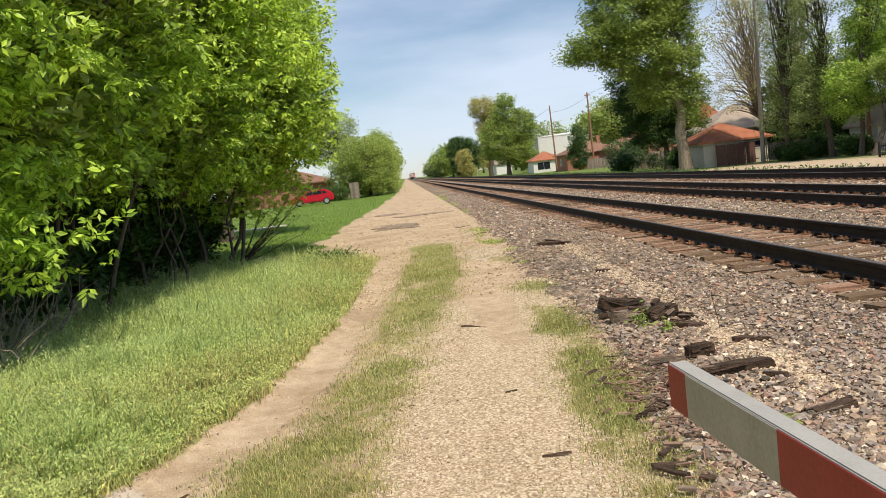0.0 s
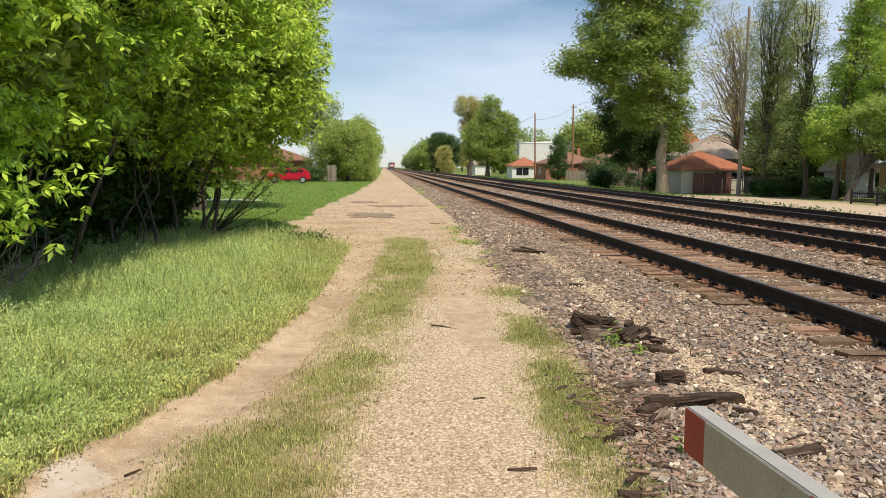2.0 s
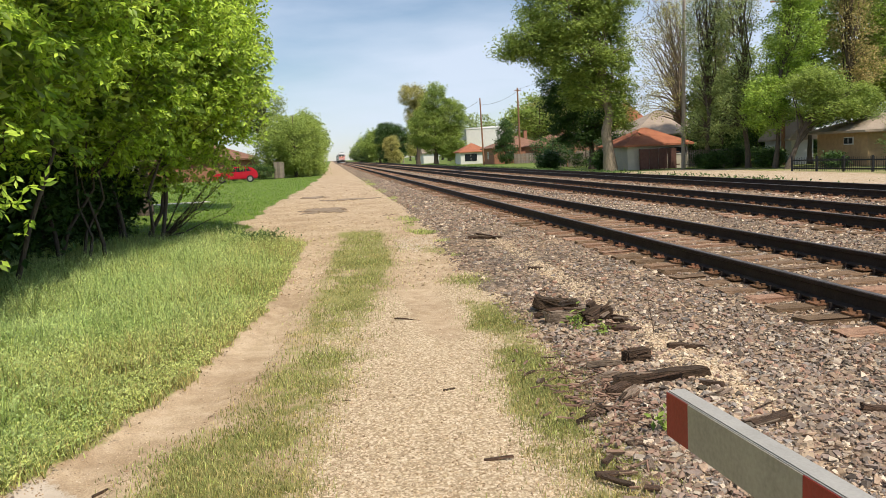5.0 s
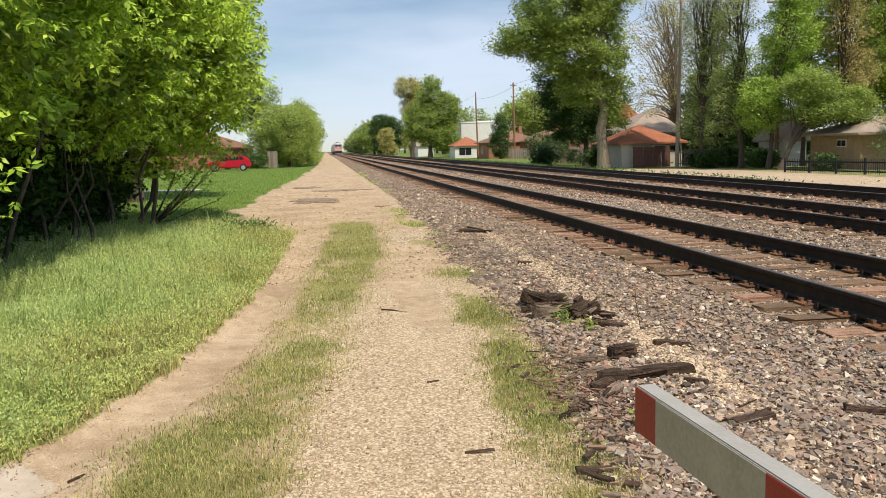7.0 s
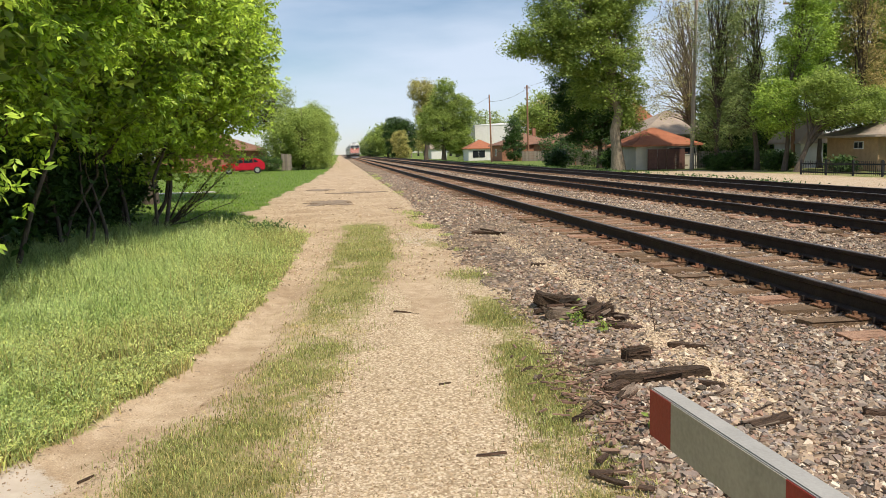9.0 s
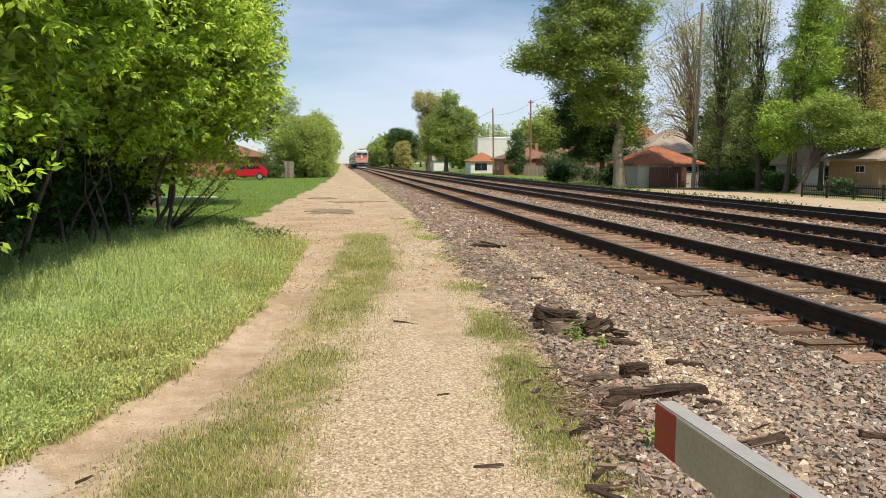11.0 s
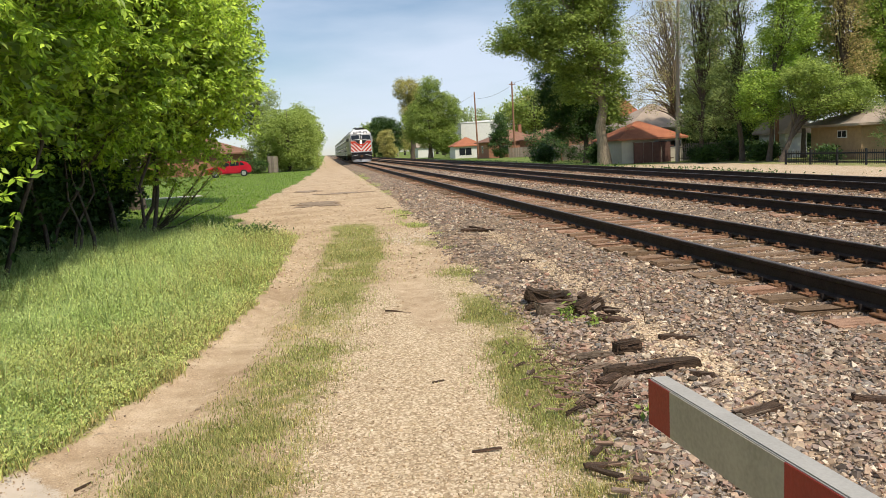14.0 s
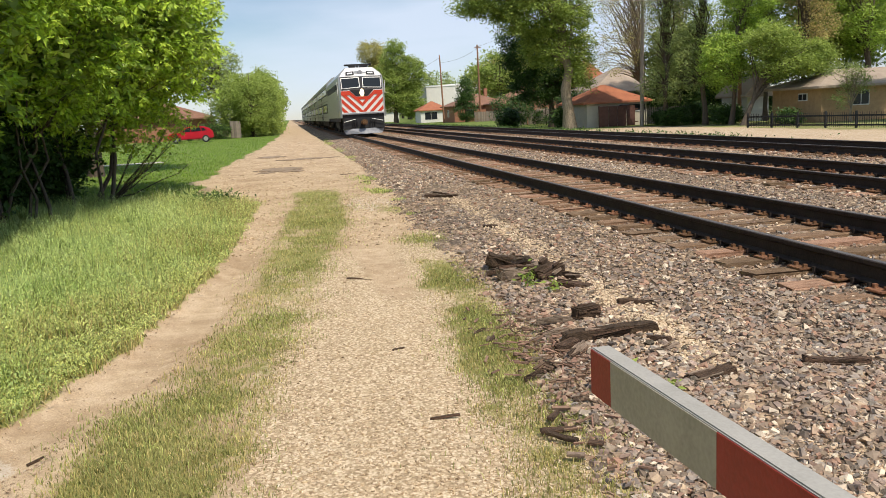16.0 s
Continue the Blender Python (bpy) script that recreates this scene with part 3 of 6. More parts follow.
def blades(name, xy, z, height, width, mat, label, lean=0.45, category="grass"):
    """Bent grass blades, three triangles each, as one object."""
    n = len(xy)
    a = rng.uniform(0, 2 * math.pi, n)
    out = np.stack([np.cos(a), np.sin(a)], -1)
    side = np.stack([-out[:, 1], out[:, 0]], -1)
    bend = rng.uniform(0.1, 1.0, n) * lean
    v = np.zeros((n, 5, 3))
    for k, (h, w, o) in enumerate(((0, 1, 0), (0, -1, 0), (0.55, 0.75, 0.3), (0.55, -0.75, 0.3), (1.0, 0, 1.0))):
        v[:, k, :2] = xy + side * (w * width)[:, None] * 0.5 + out * (o * bend * height)[:, None]
        v[:, k, 2] = z + h * height * (1 - 0.25 * o * bend)
    f = np.array([(0, 1, 3), (0, 3, 2), (2, 3, 4)])[None] + 5 * np.arange(n)[:, None, None]
    return tagged(new(name, mesh_np(name, v.reshape(-1, 3), f.reshape(-1, 3), mat)), label, category, kind="stuff")


def leaf_arrays(at, size, up=0.8, long=2.0, droop=0.3, small=False):
    """Folded leaves, two triangles each, at those places; small ones are one triangle."""
    n = len(at)
    nor = rng.normal(size=(n, 3))
    nor[:, 2] = np.abs(nor[:, 2]) + up
    nor += (0.12, -0.5, 0.0)      # leaves turn to the light
    nor /= np.linalg.norm(nor, axis=1, keepdims=True)
    d = rng.normal(size=(n, 3))
    d[:, 2] -= droop
    d -= nor * (d * nor).sum(1, keepdims=True)
    d /= np.linalg.norm(d, axis=1, keepdims=True)
    s = np.cross(nor, d)
    L, W = size[:, None], size[:, None] / long
    if small:
        v = np.stack([at, at + d * L * 0.8 + s * W * 0.6, at + d * L * 0.9 - s * W * 0.6], 1)
        return v.reshape(-1, 3), np.arange(3 * n).reshape(-1, 3)
    v = np.stack([at, at + d * L * 0.45 + s * W * 0.5 + nor * W * 0.12, at + d * L, at + d * L * 0.45 - s * W * 0.5 + nor * W * 0.12], 1)
    f = np.array([(0, 1, 2), (0, 2, 3)])[None] + 4 * np.arange(n)[:, None, None]
    return v.reshape(-1, 3), f.reshape(-1, 3)


def sprays(at, size, n_leaf=5, up=0.9):
    """Compound leaves: leaflets along a stalk."""
    n = len(at)
    d = rng.normal(size=(n, 3)) * (1, 1, 0.5)
    d[:, 2] -= 0.25
    d /= np.linalg.norm(d, axis=1, keepdims=True)
    nor = rng.normal(0, 0.42, (n, 3)) + (0.15, -0.45, up)
    nor -= d * (d * nor).sum(1, keepdims=True)
    nor /= np.linalg.norm(nor, axis=1, keepdims=True)
    s = np.cross(nor, d)
    vs = []
    for k in range(n_leaf):
        along = 0.35 + 0.32 * (k // 2)
        sgn = (0 if k == n_leaf - 1 else (1 if k % 2 else -1))
        root = at + d * size[:, None] * along
        way = d * (1.0 if sgn == 0 else 0.55) + s * sgn * 0.85 - nor * rng.uniform(0.0, 0.4, (n, 1))
        way /= np.linalg.norm(way, axis=1, keepdims=True)
        cross = np.cross(nor, way)
        L = size[:, None] * rng.uniform(0.7, 1.0, (n, 1))
        vs.append(np.stack([root, root + way * L * 0.42 + cross * L * 0.22, root + way * L - nor * L * 0.12, root + way * L * 0.42 - cross * L * 0.22], 1))
    v = np.stack(vs, 1).reshape(-1, 3)
    f = np.array([(0, 1, 2), (0, 2, 3)])[None] + 4 * np.arange(n * n_leaf)[:, None, None]
    return v, f.reshape(-1, 3)


def crown_points(lobes, clumps, per_clump, spread, hollow=0.55):
    """Clumps of leaf places over the outer part of several lobes (x, y, z, rx, ry, rz), with gaps between the clumps."""
    weights = np.array([l[3] * l[4] * l[5] for l in lobes]) ** 0.67
    which = rng.choice(len(lobes), clumps, p=weights / weights.sum())
    lo = np.array(lobes)[which]
    d = rng.normal(size=(clumps, 3))
    d /= np.linalg.norm(d, axis=1, keepdims=True)
    c = lo[:, :3] + d * lo[:, 3:] * (rng.uniform(hollow ** 3, 1.0, (clumps, 1)) ** (1 / 3))
    r = spread * rng.uniform(0.5, 1.5, (clumps, 1))
    p = c[:, None] + np.clip(rng.normal(size=(clumps, per_clump, 3)), -1.5, 1.5) * r[:, None] * (1, 1, 0.6)
    return p.reshape(-1, 3), c


def limb_arrays(base, tips, r0, sides=6, bow=0.12):
    """A trunk from base that splits towards the tips: each limb a bowed tapered tube."""
    out = []
    base = np.array(base, float)
    for tip in tips:
        tip = np.array(tip, float)
        t = np.linspace(0, 1, 7)[:, None]
        rise = base + (tip - base) * t
        rise[:, 2] += np.sin(t[:, 0] * math.pi) * bow * np.linalg.norm(tip - base)
        rise[1:-1, :2] += rng.normal(0, 0.025, (5, 2)) * np.linalg.norm(tip - base)
        out.append(tube(rise, np.interp(t[:, 0], [0, 1], [r0, r0 * 0.12]), sides))
    return out


def tree(x, y, height, trunk_r, lobes, mat, label, clumps=220, per_clump=60, leaf=0.22, spread=0.55, bark=None, z0=0.0, category="tree", name="tree", lean=(0, 0), fork=0.4, twigs=26, up=0.8, group=""):
    """A tree on the ground: a tapered trunk, limbs into the crown and clumps of leaves. Lobes are relative to the tree's foot."""
    ob = tagged(new(name), label, category, group)
    ob.location = (x, y, z0)
    pts, centres = crown_points(lobes, clumps, per_clump, spread)
    pts = pts[pts[:, 2] > 0.05]
    part("crown", mesh_np("crown", *leaf_arrays(pts, leaf * rng.uniform(0.6, 1.3, len(pts)), up, small=y > 25), mat), None, ob)
    f = np.array((lean[0] * 0.85, lean[1] * 0.85, height * 0.85))
    t = np.linspace(0, 1, 12)[:, None]
    line = f * t + np.concatenate([rng.normal(0, 0.045, (12, 2)) * height * 0.2 * np.sin(t * math.pi), np.zeros((12, 1))], 1)
    line[0, 2] = -0.1
    pieces = [tube(line, np.interp(t[:, 0], [0, 0.07, fork, 1], [trunk_r * 1.45, trunk_r, trunk_r * 0.75, trunk_r * 0.08]), 10)]
    part("trunk", mesh_np("trunk", *joined(pieces), bark or M_BARK, smooth=True), None, ob)
    pick = centres[rng.choice(len(centres), min(twigs, len(centres)), replace=False)]
    boughs = []
    for c in pick:
        s = min(max(rng.uniform(fork * 0.75, 0.8), 0.15), max(0.2, c[2] / (height * 0.85) - 0.08))
        root = np.array([np.interp(s, t[:, 0], line[:, k]) for k in range(3)])
        boughs += limb_arrays(root, [c], trunk_r * (0.42 - 0.3 * s), 5)
    tagged(part("branchwork", mesh_np("branchwork", *joined(boughs), bark or M_BARK, smooth=True), None, ob), kind="stuff")
    return ob


# ---- crossing gate ----
GATE_TIP, GATE_TURN = (1.116, 2.925, 0.984), 3.0


def build_gate():
    gate = tagged(new("crossing_gate"), "lowered level crossing gate arm with red and dull white sheeting", "crossing gate")
    gate.matrix_basis = pose(GATE_TIP[0], GATE_TIP[1], 0, 0, 0, GATE_TURN)
    top, high, thick, length = GATE_TIP[2], 0.124, 0.05, 6.6
    arm = part("arm", boxed((thick, length, high), pose(thick / 2, -length / 2, top - high / 2), 0.003), M_GATE_TOP, gate, "grey aluminium gate arm")
    y, k = 0.0, 0
    for run in [0.115] + [0.46] * 13:
        red = k % 2 == 0
        part("sheeting", boxed((0.003, run - 0.001, high - 0.008), pose(-0.0015, -(y + run / 2), top - high / 2 - 0.001)), M_GATE_RED if red else M_GATE_GREY, arm, "red reflective sheeting" if red else "dull white reflective sheeting")
        y, k = y + run, k + 1
    base = -length - 0.1
    bm = rod(bmesh.new(), 0.06, 0.06, 1.3, pose(0.03, base, 0.65), 16)
    box(bm, (0.4, 0.4, 0.06), pose(0.03, base, 0.03), 0.01)
    part("mast", bm, M_GATE_TOP, gate, "grey steel mast")
    part("mechanism", boxed((0.35, 0.45, 0.5), pose(0.03, base, 0.9), 0.03), M_GATE_TOP, gate)
    return arm


M_TUFT = material("tuft_blade", (0.40, 0.40, 0.14), (0.25, 0.27, 0.08), 0.9, 0.7, 0, 4, island=0.4, through_light=0.3)
M_BIG_STONE = material("large_ballast_stone", (0.42, 0.33, 0.25), (0.20, 0.16, 0.13), 3, 0.9, 0.5, 40, vary=0.65)


# ---- train ----
M_SILVER = material("stainless_steel", (0.50, 0.50, 0.47), (0.38, 0.38, 0.36), 2, 0.36, 0.08, 30, metal=0.6)
M_LOCO_GREY = material("grey_paint", (0.36, 0.35, 0.32), (0.27, 0.26, 0.24), 2, 0.5, 0.05, 30)
M_WHITE = material("white_paint", (0.80, 0.79, 0.76), (0.70, 0.69, 0.66), 3, 0.45, 0.05, 40)
M_ORANGE = material("orange_red_paint", (0.62, 0.065, 0.03), (0.52, 0.05, 0.024), 3, 0.45, 0.05, 40)
M_BLACK = material("black_paint", (0.03, 0.03, 0.032), (0.015, 0.015, 0.016), 4, 0.6, 0.1, 40)
M_TRUCK = material("grimy_steel", (0.055, 0.048, 0.042), (0.022, 0.02, 0.018), 6, 0.85, 0.3, 40)
M_PLOW = material("grey_plow_paint", (0.33, 0.34, 0.36), (0.22, 0.23, 0.25), 5, 0.6, 0.1, 40)
M_DARK_GLASS = glass_material("dark_glass")
M_LAMP = glow_material("headlight_glow", (1.0, 0.80, 0.48), 2.2)


def body_outline(half, low, high, chamfer, drop):
    return [(-half, low), (half, low), (half, high - drop), (half - chamfer, high), (-half + chamfer, high), (-half, high - drop)]


def slab(points, thick):
    """A thin plate: a flat polygon (x, y, z) given depth along -y."""
    bm = bmesh.new()
    a = [bm.verts.new((x, y, z)) for x, y, z in points]
    b = [bm.verts.new((x, y - thick, z)) for x, y, z in points]
    bm.faces.new(a)
    bm.faces.new(b[::-1])
    for i in range(len(a)):
        j = (i + 1) % len(a)
        bm.faces.new((a[j], a[i], b[i], b[j]))
    bmesh.ops.recalc_face_normals(bm, faces=bm.faces)
    return bm


def add_truck(car, y, axles=(-1.35, 1.35)):
    bm = bmesh.new()
    for s in (-1, 1):
        box(bm, (0.14, 3.6, 0.34), pose(s * 1.02, y, 0.62), 0.04)
        for a in axles:
            box(bm, (0.2, 0.42, 0.42), pose(s * 1.05, y + a, 0.52), 0.04)
    part("truck_frame", bm, M_TRUCK, car)
    for a in axles:
        bm = bmesh.new()
        for s in (-1, 1):
            rod(bm, 0.5, 0.5, 0.13, pose(s * 0.75, y + a, 0.5, 0, 90, 0), 20)
        rod(bm, 0.09, 0.09, 1.5, pose(0, y + a, 0.5, 0, 90, 0), 8)
        part("wheelset", bm, M_TRUCK, car)


def face_y(z):
    """The nose's line, front to back, by height."""
    return float(np.interp(z, [1.2, 3.06, 3.98, 4.2, 4.62], [0.0, 0.05, 0.40, 0.60, 1.2]))


def build_locomotive():
    loco = tagged(new("locomotive"), "silver diesel passenger locomotive with orange and white striped nose, headlight lit", "locomotive")
    half, length = 1.56, 17.2
    bm = bmesh.new()
    rings = []
    for z, w in ((1.2, half), (3.06, half), (3.98, half - 0.03), (4.2, half - 0.16), (4.62, half - 0.6)):
        y0 = face_y(z)
        rings.append([bm.verts.new((-w, y0 + 0.12, z)), bm.verts.new((-w + 0.14, y0, z)), bm.verts.new((w - 0.14, y0, z)), bm.verts.new((w, y0 + 0.12, z)), bm.verts.new((w, length, z)), bm.verts.new((-w, length, z))])
    for a, b in zip(rings, rings[1:]):
        for i in range(6):
            j = (i + 1) % 6
            bm.faces.new((a[i], a[j], b[j], b[i]))
    bm.faces.new(rings[-1])
    bm.faces.new(rings[0][::-1])
    bmesh.ops.recalc_face_normals(bm, faces=bm.faces)
    part("body", bm, M_SILVER, loco)
    part("roof_cap", slab([(-1.42, face_y(4.0) - 0.003, 4.0), (1.42, face_y(4.0) - 0.003, 4.0), (1.3, face_y(4.2) - 0.003, 4.2), (0.92, face_y(4.6) - 0.003, 4.6), (-0.92, face_y(4.6) - 0.003, 4.6), (-1.3, face_y(4.2) - 0.003, 4.2)], 0.012), M_WHITE, loco, "white cab brow")
    # nose panel: white ground with orange chevrons
    part("nose_panel", slab([(-1.44, -0.004, 1.5), (1.44, -0.004, 1.5), (1.44, 0.02, 3.04), (-1.44, 0.02, 3.04)], 0.02), M_WHITE, loco, "white nose panel")
    nose = -0.03
    for s in (-1, 1):
        for k, (lo, hi) in enumerate(((-0.62, -0.36), (-0.08, 0.20), (0.46, 0.74), (1.0, 1.28))):
            # stripes rise outwards at 45 degrees, clipped to the panel
            pts = []
            z0, z1 = 1.56, 2.76
            for x, z in ((lo, z0), (hi, z0), (hi + (z1 - z0), z1), (lo + (z1 - z0), z1)):
                pts.append((x, z))
            poly = clip(clip(pts, 0.0, True), 1.42, False)
            if len(poly) > 2:
                part("stripe", slab([(s * (x), nose, z) for x, z in poly], 0.012), M_ORANGE, loco, "orange stripe")
    part("stripe", slab([(-1.42, nose, 2.72), (-0.85, nose, 2.72), (-0.5, nose, 2.4), (0.5, nose, 2.4), (0.85, nose, 2.72), (1.42, nose, 2.72), (1.42, nose, 3.0), (0.85, nose, 3.0), (0.42, nose, 2.6), (-0.42, nose, 2.6), (-0.85, nose, 3.0), (-1.42, nose, 3.0)], 0.018), M_ORANGE, loco, "orange stripe")
    part("brow", slab([(-0.82, nose, 3.05), (-0.40, nose, 2.63), (0.40, nose, 2.63), (0.82, nose, 3.05)], 0.014), M_BLACK, loco, "black nose blaze")
    # windscreen band and panes
    part("window_band", slab([(-1.42, face_y(3.05) - 0.004, 3.05), (1.42, face_y(3.05) - 0.004, 3.05), (1.42, face_y(3.97) - 0.004, 3.97), (-1.42, face_y(3.97) - 0.004, 3.97)], 0.015), M_BLACK, loco, "black windscreen band")
    for s in (-1, 1):
        pane = [(0.14, 3.27), (1.32, 3.20), (1.33, 3.84), (0.16, 3.87)]
        frame_bm = slab([(s * x, face_y(z) - 0.02, z) for x, z in ((0.09, 3.22), (1.37, 3.15), (1.38, 3.89), (0.11, 3.92))], 0.015)
        fr = part("window_frame", frame_bm, M_WHITE, loco, "pale window surround")
        part("windscreen", slab([(s * x, face_y(z) - 0.037, z) for x, z in pane], 0.012), M_DARK_GLASS, fr, "dark windscreen glass")
        nb = part("number_board", slab([(s * x, face_y(z) - 0.02, z) for x, z in ((0.42, 4.1), (1.0, 4.06), (0.96, 4.32), (0.45, 4.34))], 0.05), M_BLACK, loco, "dark number board")
        part("number_bar", slab([(s * x, face_y(z) - 0.075, z) for x, z in ((0.52, 4.16), (0.88, 4.14), (0.88, 4.25), (0.52, 4.26))], 0.006), M_WHITE, nb)
        bm = rod(bmesh.new(), 0.025, 0.025, 0.9, pose(s * 1.63, 0.35, 3.2), 8)
        part("grab_rail", bm, M_WHITE, loco)
        bm = boxed((0.08, 0.3, 0.35), pose(s * 1.68, 0.9, 3.3), 0.02)
        part("mirror", bm, M_BLACK, loco)
    part("headlight", rod(bmesh.new(), 0.15, 0.15, 0.14, pose(0, -0.02, 2.86, 90, 0, 0) @ Matrix.Diagonal((1, 1.7, 1, 1)), 18), M_LAMP, loco, "lit twin headlight")
    part("upper_headlight", rod(bmesh.new(), 0.16, 0.16, 0.16, pose(0, face_y(4.22) - 0.02, 4.24, 90, 0, 0), 18), M_PLOW, loco, "unlit roof headlight")
    bm = boxed((1.9, 0.5, 0.1), pose(0, 2.0, 4.84), 0.03)
    for s in (-1, 1):
        box(bm, (0.5, 0.55, 0.2), pose(s * 0.42, 1.8, 4.76), 0.04)
    part("roof_vents", bm, M_BLACK, loco, "black roof equipment")
    bm = bmesh.new()
    for k in range(4):
        rod(bm, 0.05, 0.09, 0.5, pose(-0.35 + 0.2 * k, 3.2, 4.78, 90, 0, 0), 10)
    part("air_horn", bm, M_BLACK, loco)
    for k in range(5):
        bm = rod(bmesh.new(), 0.55, 0.55, 0.14, pose(0, 5.5 + 2.3 * k, 4.68), 18)
        part("roof_fan", bm, M_TRUCK, loco)
    for s in (-1, 1):
        part("side_band", boxed((0.012, 12.6, 0.45), pose(s * 1.566, 10.3, 3.35)), M_BLACK, loco, "dark side grille band")
        part("cab_door", boxed((0.03, 0.7, 2.0), pose(s * 1.567, 2.2, 2.3), 0.01), M_SILVER, loco)
        part("cab_window", boxed((0.02, 0.8, 0.6), pose(s * 1.565, 1.35, 3.25), 0.005), M_DARK_GLASS, loco)
        part("skirt", boxed((0.03, 16.0, 0.28), pose(s * 1.5, 8.9, 1.08)), M_TRUCK, loco)
    # coupler, hoses, pilot plow
    part("anticlimber", boxed((2.9, 0.3, 0.09), pose(0, -0.02, 1.44), 0.03), M_PLOW, loco)
    part("pilot_back", boxed((2.86, 0.3, 1.0), pose(0, 0.12, 0.92), 0.02), M_BLACK, loco)
    bm = boxed((0.3, 0.75, 0.28), pose(0, -0.28, 0.86), 0.05)
    box(bm, (0.42, 0.3, 0.36), pose(0, -0.58, 0.86), 0.08)
    part("coupler", bm, M_RUST, loco, "rusty knuckle coupler")
    for s in (-1, 1):
        bm = bmesh.new()
        for k in range(3):
            rod(bm, 0.03, 0.03, 0.5, pose(s * (0.45 + 0.16 * k), -0.12, 0.8, 12, s * 8, 0), 8)
        part("brake_hose", bm, M_BLACK, loco)
        bm = rod(bmesh.new(), 0.025, 0.025, 0.8, pose(s * 0.95, -0.18, 1.0, 0, 90 + s * 12, 0), 8)
        part("cut_lever", bm, M_WHITE, loco)
    bm = bmesh.new()
    pts = [(-1.45, 0.25, 0.46), (0, -0.35, 0.42), (1.45, 0.25, 0.46), (1.25, 0.1, 0.08), (0, -0.62, 0.08), (-1.25, 0.1, 0.08)]
    v = [bm.verts.new(p) for p in pts]
    back = [bm.verts.new((x, y + 0.12, z)) for x, y, z in pts]
    for q in ((0, 1, 4, 5), (1, 2, 3, 4)):
        bm.faces.new([v[i] for i in q])
        bm.faces.new([back[i] for i in q[::-1]])
    for i in range(6):
        j = (i + 1) % 6
        bm.faces.new((v[j], v[i], back[i], back[j]))
    bmesh.ops.recalc_face_normals(bm, faces=bm.faces)
    part("plow", bm, M_PLOW, loco, "grey pilot plow")
    add_truck(loco, 3.4)
    add_truck(loco, 13.6)
    part("fuel_tank", boxed((2.6, 4.2, 0.75), pose(0, 8.5, 0.75), 0.08), M_TRUCK, loco)
    return loco


def clip(poly, limit, above):
    """The part of a polygon (x, z) on one side of x = limit."""
    out = []
    for i, (x, z) in enumerate(poly):
        x2, z2 = poly[(i + 1) % len(poly)]
        a, b = (x >= limit) == above, (x2 >= limit) == above
        if a:
            out.append((x, z))
        if a != b:
            f = (limit - x) / (x2 - x)
            out.append((limit, z + f * (z2 - z)))
    return out


def build_coach():
    coach = tagged(new("passenger_coach"), "silver double-deck commuter coach with dark window bands", "passenger coach", "coaches of the train")
    half, length = 1.53, 25.6
    part("body", prism(body_outline(half, 0.95, 4.75, 0.5, 0.42), 0, length), M_SILVER, coach)
    part("roof", prism([(-1.05, 4.75), (1.05, 4.75), (0.8, 4.83), (-0.8, 4.83)], 0.1, length - 0.1), M_LOCO_GREY, coach)
    for s in (-1, 1):
        for z, h in ((2.1, 0.62), (3.6, 0.5)):
            for k in range(11):
                if k == 5 and z < 3:
                    continue
                part("window", boxed((0.02, 1.75, h), pose(s * (half + 0.006), 2.3 + 2.1 * k, z)), M_DARK_GLASS, coach)
        for z, h in ((2.1, 0.86), (3.6, 0.70)):
            part("window_band", boxed((0.014, length - 1.2, h), pose(s * (half + 0.004), length / 2, z)), M_BLACK, coach, "dark window band")
        door = part("door", boxed((0.04, 2.1, 2.2), pose(s * (half + 0.01), 12.8, 2.1), 0.01), M_BLACK, coach, "dark double door")
        part("handrail", rod(bmesh.new(), 0.03, 0.03, 1.6, pose(s * (half + 0.06), 11.6, 2.2), 6), M_WHITE, door)
        for z in (1.35, 2.75, 4.1):
            part("fluting", boxed((0.03, length - 0.2, 0.06), pose(s * (half + 0.01), length / 2, z)), M_LOCO_GREY, coach)
    part("end_door", boxed((0.9, 0.04, 2.1), pose(0, -0.02, 2.15), 0.01), M_BLACK, coach)
    part("gangway", boxed((1.5, 0.9, 2.4), pose(0, length + 0.35, 2.2), 0.03), M_BLACK, coach)
    part("underfloor", boxed((2.5, 12, 0.5), pose(0, length / 2, 0.72), 0.03), M_TRUCK, coach)
    add_truck(coach, 3.2, (-1.25, 1.25))
    add_truck(coach, length - 3.2, (-1.25, 1.25))
    return coach


# ---- houses and yards across the tracks ----
M_BEIGE = material("beige_siding", (0.55, 0.50, 0.40), (0.45, 0.41, 0.33), 1.5, 0.8, 0.2, 30)
M_BUFF_BRICK = material("buff_brick", (0.50, 0.34, 0.18), (0.36, 0.23, 0.12), 3, 0.9, 0.4, 22)
M_RED_BRICK = material("red_brick", (0.40, 0.20, 0.12), (0.28, 0.13, 0.08), 3, 0.9, 0.4, 22)
M_SIDING = material("white_siding", (0.78, 0.77, 0.73), (0.66, 0.65, 0.62), 2, 0.6, 0.1, 25)
M_ROOF_RED = material("terracotta_shingle", (0.43, 0.17, 0.09), (0.31, 0.115, 0.065), 1.4, 0.9, 0.5, 16)
M_ROOF_GREY = material("grey_shingle", (0.44, 0.36, 0.28), (0.30, 0.24, 0.19), 1.2, 0.9, 0.5, 16)
M_ROOF_BROWN = material("brown_shingle", (0.30, 0.165, 0.11), (0.20, 0.105, 0.07), 1.2, 0.9, 0.5, 16)
